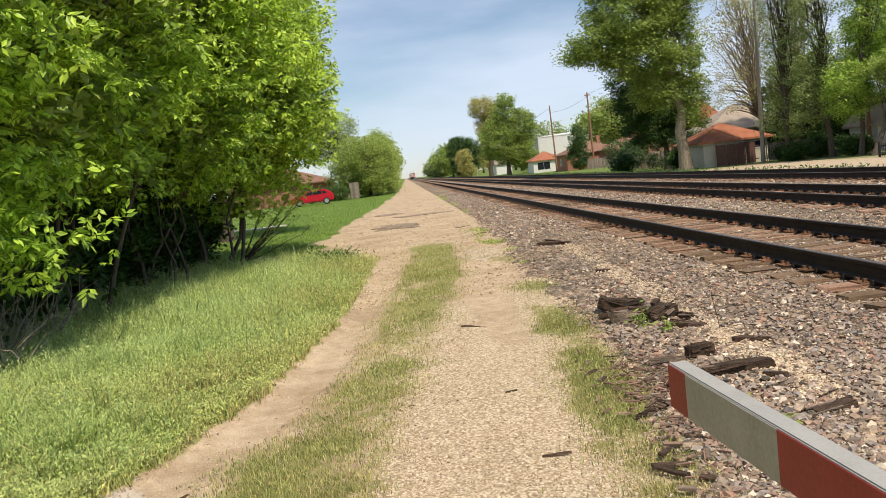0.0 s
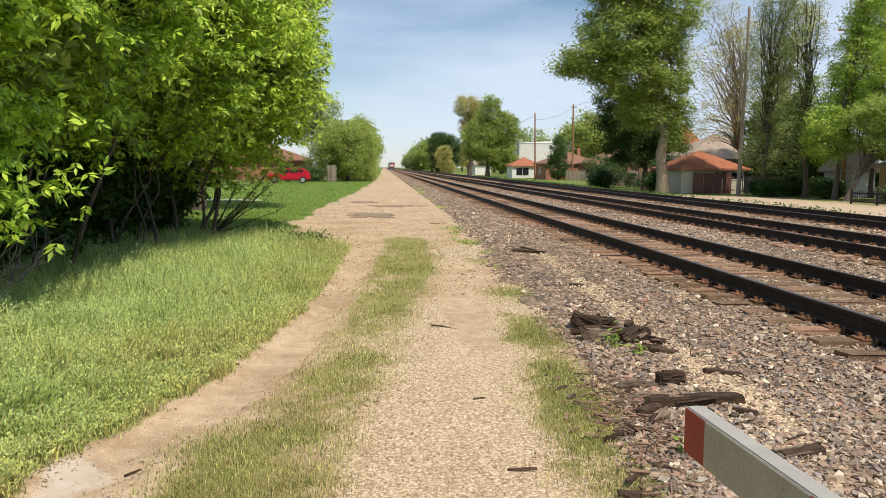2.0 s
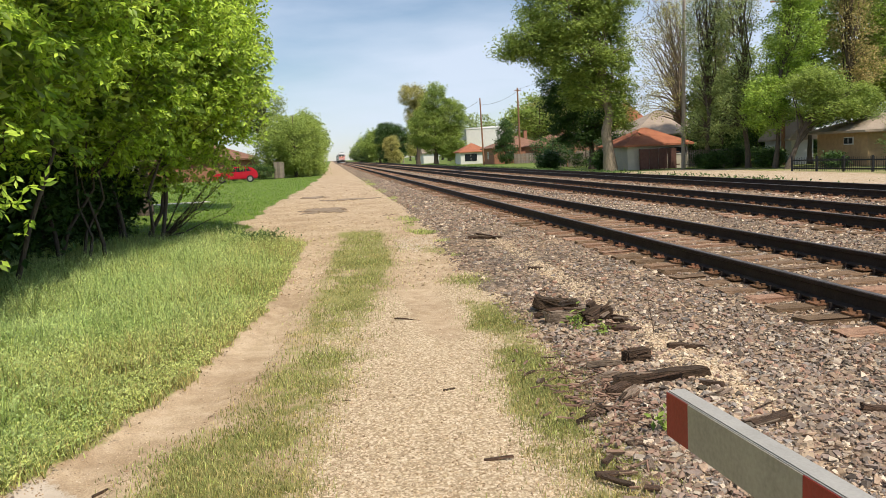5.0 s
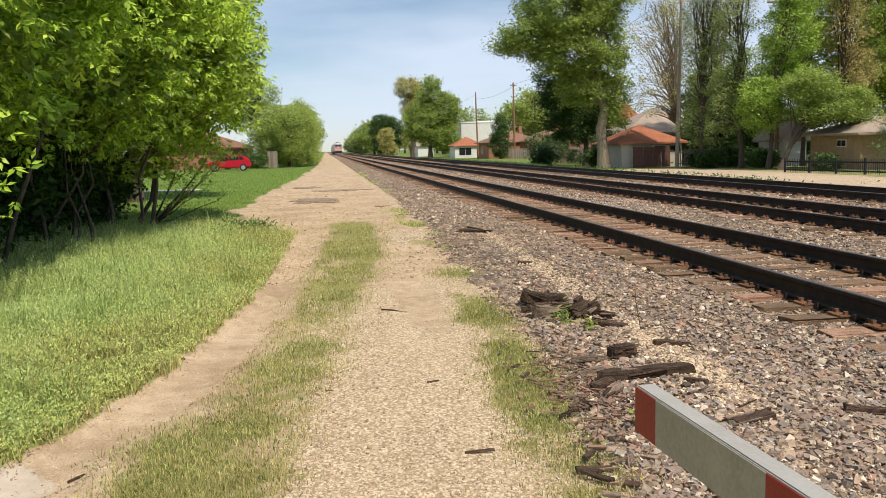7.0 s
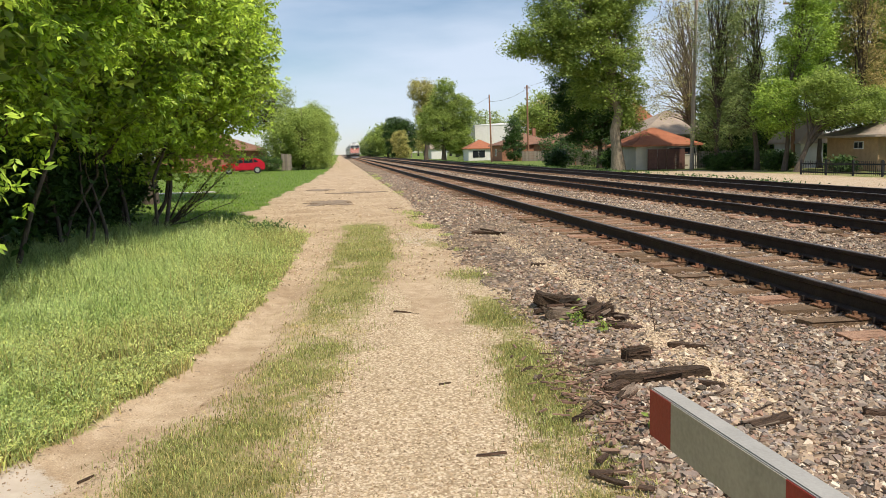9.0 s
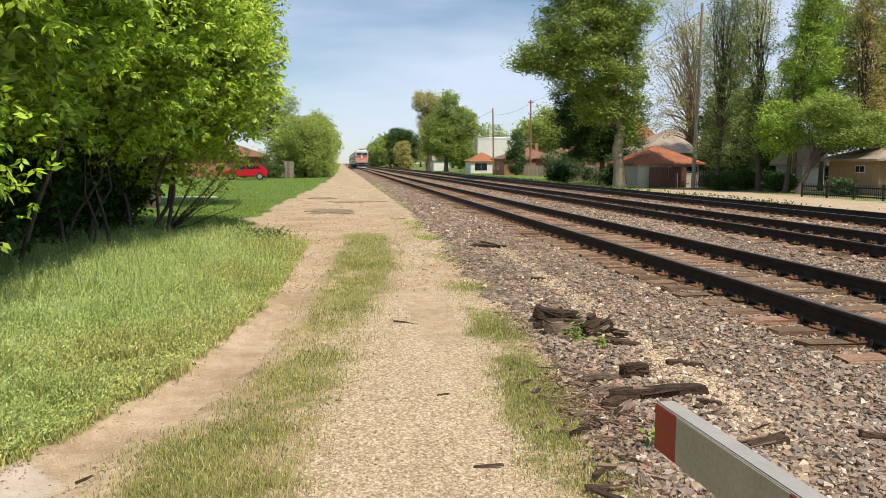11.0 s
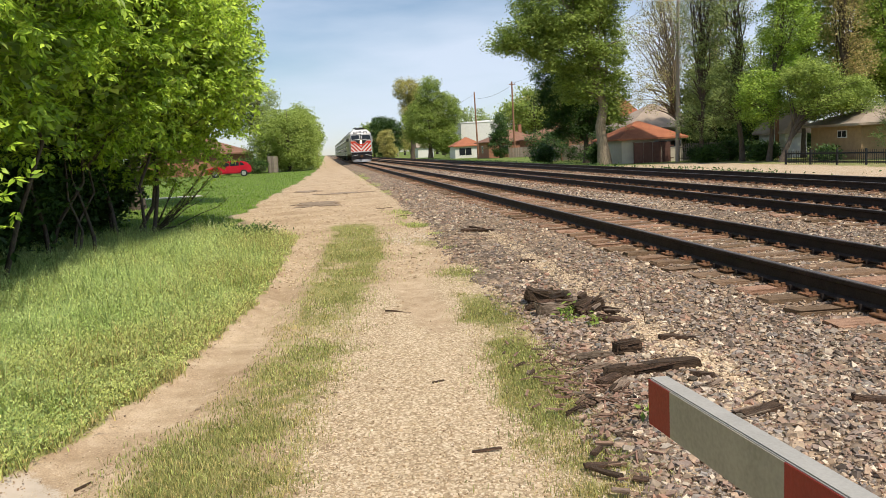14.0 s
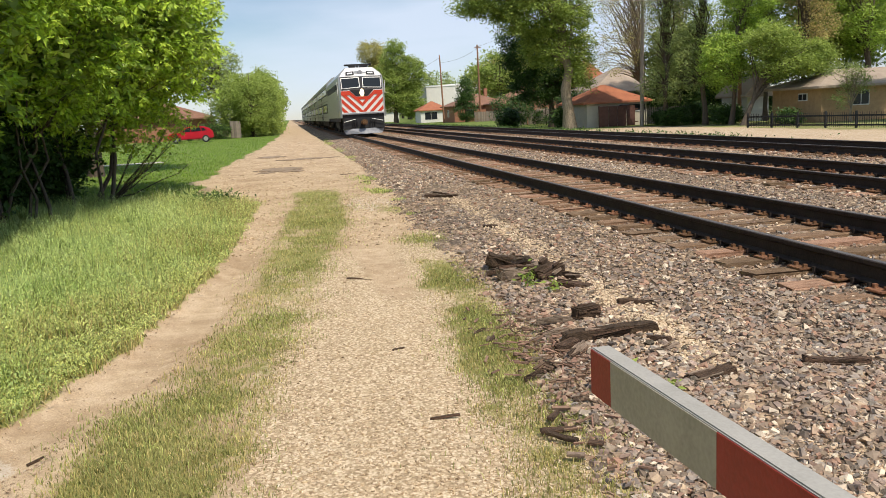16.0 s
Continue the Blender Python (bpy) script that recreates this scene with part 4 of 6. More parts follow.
M_FENCE_BROWN = material("brown_board", (0.15, 0.075, 0.055), (0.085, 0.042, 0.03), 3, 0.8, 0.3, 30, vary=0.2)
M_FENCE_GREY = material("grey_board", (0.30, 0.25, 0.20), (0.18, 0.15, 0.12), 3, 0.85, 0.4, 30, vary=0.25)
M_POLE = material("pole_timber", (0.36, 0.19, 0.11), (0.21, 0.11, 0.065), 2, 0.9, 0.4, 20, stretch=(4, 4, 0.5))
M_POLE_GREY = material("grey_pole_timber", (0.44, 0.37, 0.30), (0.28, 0.23, 0.19), 2, 0.9, 0.4, 20, stretch=(4, 4, 0.5))
M_CONCRETE = material("concrete", (0.58, 0.55, 0.49), (0.45, 0.42, 0.37), 2, 0.9, 0.3, 30)
Z_RIGHT = -0.5


def house(x0, x1, y0, y1, eave, ridge, wall_mat, roof_mat, label, z0=Z_RIGHT, windows=(), hip=True, over=0.4, along="x", chimney=None, category="house", name="house"):
    """Walls, a roof with overhang, windows on the side towards the road or the tracks. windows: (side, along, low, width, height)."""
    ob = tagged(new(name), label, category)
    ob.location = (x0, y0, z0)
    w, d = x1 - x0, y1 - y0
    part("wall", boxed((w, d, eave), pose(w / 2, d / 2, eave / 2)), wall_mat, ob)
    bm = bmesh.new()
    o = over
    a = [bm.verts.new(p) for p in ((-o, -o, eave), (w + o, -o, eave), (w + o, d + o, eave), (-o, d + o, eave))]
    low = [bm.verts.new((v.co.x, v.co.y, eave - 0.16)) for v in a]
    inset = (d / 2 + o) if hip else 0.0
    if along == "x":
        inset = min(inset, w / 2 + o - 0.2) if hip else 0.0
        r = [bm.verts.new((-o + inset, d / 2, ridge)), bm.verts.new((w + o - inset, d / 2, ridge))]
        quads = ((a[0], a[1], r[1], r[0]), (a[2], a[3], r[0], r[1]), (a[3], a[0], r[0]), (a[1], a[2], r[1]))
    else:
        inset = min(w / 2 + o, d / 2 + o - 0.2) if hip else 0.0
        r = [bm.verts.new((w / 2, -o + inset, ridge)), bm.verts.new((w / 2, d + o - inset, ridge))]
        quads = ((a[3], a[0], r[0], r[1]), (a[1], a[2], r[1], r[0]), (a[0], a[1], r[0]), (a[2], a[3], r[1]))
    for q in quads:
        bm.faces.new(q)
    for i in range(4):
        j = (i + 1) % 4
        bm.faces.new((a[j], a[i], low[i], low[j]))
    bm.faces.new(low[::-1])
    bmesh.ops.recalc_face_normals(bm, faces=bm.faces)
    roof = part("roof", bm, roof_mat, ob)
    if chimney:
        part("chimney", boxed((0.6, 0.6, 1.6), pose(chimney[0], chimney[1], ridge + 0.1), 0.02), M_RED_BRICK, roof, "brick chimney")
    for side, s, lo, ww, hh in windows:
        m = pose(s, -0.02, lo + hh / 2) if side == "y" else pose(-0.02, s, lo + hh / 2, 0, 0, -90)
        win = part("window", boxed((ww + 0.14, 0.06, hh + 0.14), m, 0.01), M_SIDING, ob, "white window frame")
        part("pane", boxed((ww, 0.02, hh), m @ pose(0, -0.03, 0)), M_DARK_GLASS, win)
        part("glazing_bar", boxed((0.05, 0.03, hh), m @ pose(0, -0.04, 0)), M_SIDING, win)
    return ob


def fence(x0, y0, x1, y1, high, board, gap, mat, label, z0=Z_RIGHT, rails=2, name="fence", post_gap=2.2):
    """Boards on posts from one end to the other."""
    ob = tagged(new(name), label, "fence")
    length, turn = math.hypot(x1 - x0, y1 - y0), math.degrees(math.atan2(y1 - y0, x1 - x0))
    ob.matrix_basis = pose(x0, y0, z0, 0, 0, turn)
    mesh = bpy.data.meshes.new("board")
    bm = boxed((board, 0.022, high), pose(0, 0, high / 2 + 0.04), 0.004)
    bm.to_mesh(mesh)
    bm.free()
    mesh.materials.append(mat)
    s = board / 2
    while s < length:
        b = new("board", mesh)
        b.parent, b.location = ob, (s, -0.04, random.uniform(-0.02, 0.02))
        s += board + gap
    for k in range(rails):
        part("fence_rail", boxed((length, 0.04, 0.09), pose(length / 2, 0, high * (0.2 + 0.62 * k / max(rails - 1, 1)))), mat, ob)
    s = 0.0
    while s <= length:
        part("post", boxed((0.1, 0.1, high + 0.1), pose(s, 0.06, (high + 0.1) / 2), 0.005), mat, ob)
        s += post_gap
    return ob


def utility_pole(x, y, high, r, mat, label, z0=Z_RIGHT, arm=None, lean=(0, 0), insul=True):
    ob = tagged(new("utility_pole"), label, "utility pole", "utility poles along the tracks")
    ob.location = (x, y, z0)
    t = np.linspace(0, 1, 7)[:, None]
    part("pole", mesh_np("pole", *tube(np.concatenate([t * lean[0], t * lean[1], t * high], 1) - (0, 0, 0.1), np.linspace(r, r * 0.66, 7), 12), mat, smooth=True), None, ob)
    part("pole_cap", rod(bmesh.new(), r * 0.66, r * 0.5, 0.06, pose(lean[0], lean[1], high - 0.08), 12), mat, ob)
    if arm:
        z, length = arm
        bar = part("crossarm", boxed((length, 0.1, 0.12), pose(lean[0], lean[1] - 0.16, z), 0.01), mat, ob)
        for s in (-0.42, -0.2, 0.2, 0.42):
            part("insulator", rod(bmesh.new(), 0.05, 0.035, 0.16, pose(lean[0] + s * length, lean[1] - 0.16, z + 0.14), 8), M_LOCO_GREY, bar)
    return ob


def wire(name, a, b, sag, label):
    t = np.linspace(0, 1, 13)[:, None]
    p = np.array(a) * (1 - t) + np.array(b) * t
    p[:, 2] -= sag * 4 * t[:, 0] * (1 - t[:, 0])
    tagged(new(name, mesh_np(name, *tube(p, [0.018] * 13, 4), M_BLACK)), label, "overhead wire", "overhead wires")


def build_far_side():
    # garage with a brown gate
    house(26.1, 31.7, 69.5, 76, 2.2, 3.75, M_BEIGE, M_ROOF_RED, "small beige garage with a terracotta hip roof", windows=(("y", 4.2, 1.3, 2.4, 0.55),), name="garage", category="garage")
    fence(26.9, 68.6, 30.4, 68.4, 1.75, 0.78, 0.03, M_FENCE_BROWN, "brown panelled gate fence before a garage", name="gate_fence")
    fence(30.3, 67.5, 33.5, 64.5, 1.5, 0.09, 0.07, M_FENCE_GREY, "weathered picket fence between trees", name="picket_fence")
    house(31.5, 41, 82, 92, 3.2, 5.9, M_BEIGE, M_ROOF_GREY, "house with a wide grey shingle roof behind a garage", chimney=(9.5, 5), windows=(("x", 5, 1.2, 1.6, 1.1),))
    house(34.5, 40, 96, 103, 3.6, 7.6, M_RED_BRICK, M_ROOF_RED, "house with a red roof half hidden by trees")
    # houses beyond the poles
    house(30.5, 41, 150, 162, 3.0, 5.2, M_RED_BRICK, M_ROOF_BROWN, "brick bungalow with a brown hip roof", windows=(("y", 3, 1.0, 1.4, 1.2), ("x", 6, 1.0, 1.4, 1.2)), chimney=(7.5, 6))
    house(36, 47, 140, 148, 3.0, 5.0, M_RED_BRICK, M_ROOF_BROWN, "low brick house with a brown roof behind a fence", chimney=(6, 4))
    house(27.5, 33.5, 171, 178, 2.6, 4.4, M_SIDING, M_ROOF_RED, "white garage with an orange roof", windows=(("y", 2.2, 0.6, 2.6, 1.5),), name="garage", category="garage")
    house(33, 52, 195, 215, 8.2, 8.9, M_SIDING, M_SIDING, "large white flat-roofed building", over=0.1, windows=(("x", 6, 4.0, 1.5, 1.4), ("x", 12, 4.0, 1.5, 1.4)), name="building", category="building")
    house(26.5, 31, 232, 240, 3.0, 5.6, M_SIDING, M_ROOF_GREY, "distant white house beyond the trees", hip=False)
    fence(31.8, 139, 46, 137, 1.7, 0.14, 0.02, M_FENCE_GREY, "weathered grey board fence along the yards")
    fence(27.6, 96, 33, 92, 1.6, 0.14, 0.02, M_FENCE_GREY, "weathered grey board fence beside old posts")
    # buff brick house and white shed close to the alley
    house(36, 47, 51.2, 56.9, 2.45, 3.6, M_BUFF_BRICK, M_ROOF_GREY, "buff brick bungalow with a shallow grey roof", windows=(("x", 2.0, 1.55, 0.9, 0.4), ("y", 3.0, 1.1, 1.2, 0.9),), over=0.7)
    house(37.0, 38.9, 62, 66, 2.1, 3.6, M_SIDING, M_ROOF_GREY, "small white shed with louvred siding", hip=False, along="y", name="shed", category="shed")
    fence(29.8, 50, 31.6, 38, 0.85, 0.025, 0.13, M_BLACK, "dark iron picket fence along a yard", name="iron_fence")
    # poles
    utility_pole(28.1, 148, 12.2, 0.17, M_POLE, "reddish timber pole without crossarm", lean=(-0.25, 0))
    utility_pole(35.0, 148, 13.8, 0.20, M_POLE, "tall brown timber utility pole with pole-top bracket", arm=(13.2, 1.2), lean=(-0.1, 0))
    utility_pole(30.1, 67, 15.5, 0.18, M_POLE_GREY, "grey timber utility pole beside a garage", lean=(0.3, 0))
    utility_pole(36.6, 62.5, 13.4, 0.17, M_POLE, "brown utility pole with crossarm among trees", arm=(12.9, 2.4))
    utility_pole(24, 290, 11, 0.2, M_POLE_GREY, "distant grey utility pole with crossarm", arm=(10.2, 2.6))
    utility_pole(26.8, 300, 10.6, 0.2, M_POLE_GREY, "distant grey utility pole with crossarm", arm=(9.8, 2.6))
    utility_pole(29.5, 250, 8.0, 0.18, M_POLE_GREY, "distant short grey utility pole")
    for k, (px, py, h) in enumerate(((29.6, 96.5, 4.4), (28.4, 95.5, 4.0))):
        utility_pole(px, py, h, 0.16, M_POLE, "short old timber post by a fence")
    wire("wire", (34.9, 148, 12.6), (27.85, 148, 10.4), 0.6, "thin overhead wire between two timber poles")
    wire("wire", (34.9, 148, 12.9), (30.2, 67, 14.2), 1.0, "thin overhead wire along the houses")
    wire("wire", (27.85, 148, 11.2), (24, 290, 10.0), 1.5, "thin overhead wire to the distant poles")


def build_trees():
    # tall cottonwood by the tracks
    tree(24.7, 70, 22, 0.48, [(-3.4, 0, 18.0, 3.8, 3.6, 2.8), (-3.8, 0, 13.7, 3.9, 3.9, 3.0), (-5.8, 0, 11.5, 3.0, 3.0, 1.8), (-8.3, 0, 10.9, 1.4, 1.5, 1.0), (-0.4, 0, 15.6, 3.2, 3.4, 3.9), (-3.3, 0, 10.0, 3.2, 3.4, 1.9), (0.6, 0, 9.4, 1.5, 2.0, 3.5), (1.2, 0, 5.3, 1.0, 1.2, 1.8), (-1.7, 0.6, 7.2, 2.0, 2.2, 2.0)], M_LEAF, "tall broad cottonwood with a pale trunk by the tracks", clumps=1050, per_clump=120, leaf=0.24, spread=0.5, bark=M_BARK_PALE, z0=Z_RIGHT, fork=0.36, lean=(-1.6, 0), twigs=44)
    # the shade below the cottonwood is put into this tree's dark leaf colour
    tree(26.3, 80, 11, 0.3, [(-2.4, 0, 7.1, 2.5, 2.5, 1.9), (-1.5, 0, 4.3, 2.6, 2.5, 1.7), (0.9, 0, 5.7, 1.9, 1.9, 2.6), (-3.5, 0, 8.8, 1.7, 1.7, 1.1)], M_LEAF_DEEP_AND_SHADE, "dense tree behind the cottonwood with shade put into its dark leaves", clumps=330, per_clump=90, leaf=0.24, spread=0.45, z0=Z_RIGHT, fork=0.25)
    # budding tree with pale bare limbs over the garage
    tree(33.7, 73, 18, 0.2, [(-3.2, 0, 16.2, 2.0, 2.0, 2.2), (-3.6, 0, 9.0, 1.8, 2.2, 3.0), (-4.2, 0, 11.9, 1.6, 1.8, 1.8), (-2.0, 0, 13.2, 1.8, 1.8, 2.0), (-3.2, 0, 5.8, 2.1, 2.0, 1.3)], M_LEAF_OLIVE, "thin budding tree with pale bent limbs and olive new leaves", clumps=230, per_clump=44, leaf=0.15, spread=0.42, bark=M_BARK_PALE, z0=Z_RIGHT, fork=0.25, lean=(-2.6, 0), twigs=110)
    # row of trees along the alley
    tree(30.4, 63, 18, 0.19, [(0.2, 0, 15.4, 1.7, 1.8, 2.4), (-0.1, 0, 10.7, 1.7, 2.0, 3.2), (0.3, 0, 6.7, 1.4, 1.6, 2.0), (-0.4, 0, 3.3, 1.4, 1.6, 1.5)], M_LEAF_GREY, "slender grey-green tree beside the alley", clumps=230, per_clump=70, leaf=0.16, spread=0.4, z0=Z_RIGHT, twigs=70, group="trees along the alley")
    tree(32.5, 60.5, 18, 0.19, [(-0.8, 0, 15.4, 1.8, 1.8, 2.4), (-1.1, 0, 11.4, 1.6, 1.8, 2.6), (-1.1, 0, 7.8, 1.3, 1.5, 2.1), (-1.5, 0, 4.3, 1.3, 1.5, 1.8)], M_LEAF_GREY, "slender grey-green tree beside the alley", clumps=230, per_clump=70, leaf=0.16, spread=0.4, z0=Z_RIGHT, lean=(-0.9, 0), twigs=70, group="trees along the alley")
    tree(32.7, 57, 18, 0.17, [(2.4, 0, 15.8, 1.9, 1.8, 2.0), (-0.6, 0, 4.6, 1.6, 1.8, 2.1), (1.5, 0, 9.8, 1.9, 2.0, 2.6), (1.2, 0, 6.6, 1.6, 1.7, 1.5), (2.0, 0, 12.9, 1.6, 1.6, 1.8)], M_LEAF_MAPLE, "fresh green maple beside the alley", clumps=420, per_clump=100, leaf=0.18, spread=0.38, z0=Z_RIGHT, lean=(1.6, 0), fork=0.25, twigs=40)
    tree(31.9, 54, 7.2, 0.2, [(3.3, 0, 4.1, 2.6, 2.2, 1.1), (5.3, 0, 4.5, 1.5, 1.6, 1.2), (2.1, 0, 5.6, 1.8, 1.8, 1.3)], M_LEAF, "leaning leafy tree before a shed", clumps=330, per_clump=90, leaf=0.17, spread=0.36, z0=Z_RIGHT, lean=(3.0, 0), fork=0.3, twigs=44)
    tree(39.2, 58, 17, 0.16, [(0.4, 0, 15.0, 1.9, 1.8, 2.0), (0.2, 0, 10.3, 1.6, 1.8, 2.4), (0.9, 0, 7.2, 1.6, 1.6, 1.6), (-0.8, 0, 12.6, 1.3, 1.4, 1.6)], M_LEAF_RUST, "rusty olive budding tree beside a bungalow", clumps=240, per_clump=64, leaf=0.15, spread=0.42, z0=Z_RIGHT, twigs=70)
    tree(38.0, 61, 14, 0.18, [(-0.6, 0, 10.0, 1.9, 1.8, 2.6), (0.4, 0, 6.6, 1.9, 1.8, 2.0), (-0.2, 0, 13.0, 1.6, 1.6, 1.6)], M_LEAF, "leafy tree behind a budding one by the bungalow", clumps=260, per_clump=80, leaf=0.18, spread=0.42, z0=Z_RIGHT, twigs=40)
    tree(46.9, 61, 18, 0.28, [(-1.5, 0, 15.2, 2.6, 2.4, 2.4), (-4.6, 0, 14.6, 1.6, 2.0, 2.2), (-1.8, 0, 9.3, 1.6, 2.0, 3.3), (0.1, 0, 6.8, 1.8, 2.0, 1.8), (-2.9, 0, 11.8, 1.5, 1.6, 1.7), (2.3, 0, 9.7, 1.3, 2.0, 3.8)], M_LEAF_MAPLE, "leafy tree over a bungalow's roof", clumps=380, per_clump=90, leaf=0.2, spread=0.42, z0=Z_RIGHT, twigs=34)
    tree(36.6, 49, 4.0, 0.09, [(-0.3, 0, 3.3, 1.2, 1.2, 0.5), (0.4, 0, 2.5, 0.9, 0.9, 0.6), (-0.8, 0, 1.5, 0.5, 0.5, 0.6)], M_LEAF_GREY, "small thin blossoming tree before a bungalow", clumps=90, per_clump=50, leaf=0.11, spread=0.24, bark=M_BARK_PALE, z0=Z_RIGHT, twigs=40, fork=0.3)
    tree(35.6, 71, 10, 0.2, [(0, 0, 3.2, 2.6, 2.2, 2.6), (-1.2, 0, 6.6, 2.0, 2.0, 2.2), (1.6, 0, 7.0, 1.8, 1.8, 2.4)], M_LEAF_GREY, "grey-green tree crowding behind the alley trees", clumps=260, per_clump=70, leaf=0.22, spread=0.45, z0=Z_RIGHT, twigs=40, group="trees behind the alley")
    tree(39.4, 70, 12, 0.22, [(0, 0, 4.0, 2.6, 2.2, 3.0), (-0.8, 0, 8.0, 2.4, 2.0, 2.6), (1.8, 0, 9.4, 1.8, 1.8, 2.4)], M_LEAF, "leafy tree crowding behind the alley trees", clumps=280, per_clump=70, leaf=0.22, spread=0.45, z0=Z_RIGHT, twigs=40, group="trees behind the alley")
    tree(37.5, 75, 17, 0.2, [(-3.6, 0, 13.5, 2.2, 2.0, 3.0), (-0.5, 0, 12.0, 2.4, 2.0, 3.4), (1.6, 0, 15.0, 2.2, 2.0, 3.0), (-4.5, 0, 9.0, 1.6, 2.0, 2.0)], M_LEAF_OLIVE, "tall pale budding tree behind the alley trees", clumps=300, per_clump=50, leaf=0.18, spread=0.5, bark=M_BARK_PALE, z0=Z_RIGHT, fork=0.3, twigs=70)
    # stands out of view, added so that its shadow falls on the bungalow
    tree(41.5, 44, 15, 0.3, [(0, 0, 8.5, 3.0, 3.0, 4.5)], M_LEAF, "unseen leafy tree added to shade the bungalow", clumps=160, per_clump=60, leaf=0.3, spread=0.6, z0=Z_RIGHT)
    tree(46, 66, 17, 0.35, [(0, 0, 10, 5, 4, 6), (4, 0, 9, 5, 4, 5)], M_LEAF, "broad green tree behind a bungalow", clumps=300, per_clump=60, leaf=0.5, spread=0.8, z0=Z_RIGHT)
    tree(38.5, 76, 9, 0.3, [(0, 0, 4.5, 3.4, 3, 3.6), (3, 2, 4.2, 3.4, 3, 3.4)], M_LEAF_GREY, "grey-green tree behind the garages", clumps=300, per_clump=60, leaf=0.48, spread=0.8, z0=Z_RIGHT)
    tree(33.5, 98, 12, 0.3, [(0, 0, 8, 3.6, 3.4, 3.6), (-2, 2, 7, 3, 3, 3.0)], M_LEAF_OLIVE, "olive tree between the roofs", clumps=200, per_clump=36, leaf=0.34, spread=0.8, z0=Z_RIGHT, twigs=50)
    # dark trees beside the cottonwood and the poles
    tree(42.0, 160, 14, 0.4, [(0, 0, 9, 5.2, 4, 4.4), (5, 0, 8.4, 4.4, 4, 4.0), (-4, 0, 7.5, 3.4, 3, 3.2)], M_LEAF, "rounded green tree behind the brick houses", clumps=300, per_clump=46, leaf=0.48, spread=0.8, z0=Z_RIGHT)
    tree(31.4, 144, 9, 0.2, [(0, 0, 2.8, 1.9, 1.7, 2.8), (0, 0, 5.6, 1.2, 1.2, 2.4)], M_LEAF_DEEP_AND_SHADE, "dark conical evergreen beside a pole", clumps=150, per_clump=50, leaf=0.3, spread=0.4, z0=Z_RIGHT, fork=0.7)
    tree(36.8, 128, 4.4, 0.12, [(0, 0, 2.0, 2.2, 2.0, 1.9)], M_LEAF_DEEP_AND_SHADE, "dark shrub before a board fence", clumps=80, per_clump=46, leaf=0.26, spread=0.4, z0=Z_RIGHT, category="shrub", name="shrub")
    # the pair beyond
    tree(24.7, 190, 19.5, 0.5, [(0.3, 0, 14.9, 3.0, 3.0, 4.4), (4.2, 0, 11.0, 3.0, 3.0, 4.4), (-1.7, 0, 8.2, 4.4, 4.5, 5.2), (3.6, 0, 4.9, 3.4, 3.5, 3.6)], M_LEAF, "tall pointed green tree beyond the houses", clumps=620, per_clump=80, leaf=0.4, spread=0.62, z0=Z_RIGHT)
    tree(22.1, 205, 20.5, 0.5, [(-0.4, 0, 17.3, 3.4, 3.4, 2.8), (0.6, 0, 11.8, 3.2, 3.2, 4.2)], M_LEAF_OLIVE, "tall olive tree with a rounded top", clumps=300, per_clump=70, leaf=0.36, spread=0.6, z0=Z_RIGHT)
    tree(18.7, 262, 13.5, 0.4, [(-0.3, 0, 8.8, 3.8, 4.0, 4.4), (3.3, 0, 8.1, 3.5, 3.7, 4.6), (1.0, 0, 3.6, 4.0, 4.0, 3.0)], M_LEAF_DEEP_AND_SHADE, "dark green tree far along the tracks", clumps=380, per_clump=60, leaf=0.5, spread=0.7, z0=Z_RIGHT, group="far trees")
    tree(18.9, 250, 9, 0.3, [(-0.2, 0, 5.5, 2.4, 2.4, 3.5), (0.5, 0, 2.2, 2.6, 2.4, 2.0)], M_LEAF_OLIVE, "olive shrubby tree far along the tracks", clumps=180, per_clump=50, leaf=0.42, spread=0.5, z0=Z_RIGHT, group="far trees")
    for k in range(9):
        tree(20 + 1.5 * math.sin(2.3 * k) + 1.1 * k, 330 + 62 * k, 15, 0.5, [(0, 0, 7.5, 7, 6, 6.5), (-3, 4, 6.5, 5, 6, 5.0)], (M_LEAF, M_LEAF_DEEP_AND_SHADE, M_LEAF_GREY)[k % 3], "tree in the hazy far row beside the tracks", clumps=130, per_clump=40, leaf=1.0, spread=1.3, z0=Z_RIGHT, group="far trees", twigs=8)
    for k in range(9):
        tree(47 + 5 * math.sin(1.7 * k), 170 + 40 * k, 15, 0.5, [(0, 0, 8, 7, 6, 6.0)], (M_LEAF_OLIVE, M_LEAF, M_LEAF_GREY)[k % 3], "tree among the houses far off", clumps=130, per_clump=40, leaf=0.8, spread=1.2, z0=Z_RIGHT, group="far trees", twigs=8)
    # left side, along the dirt yard
    tree(-6.4, 31, 12.5, 0.22, [(1.8, 0, 8.0, 2.6, 3.0, 3.2), (2.2, 0, 10.5, 2.2, 2.4, 2.2), (2.4, 0.5, 5.4, 1.7, 2.4, 1.8), (-1.0, 1, 6.5, 2.6, 2.6, 2.6)], M_LEAF_BRIGHT, "tall fresh green tree rising behind the thicket", clumps=420, per_clump=130, leaf=0.17, spread=0.4, fork=0.35)
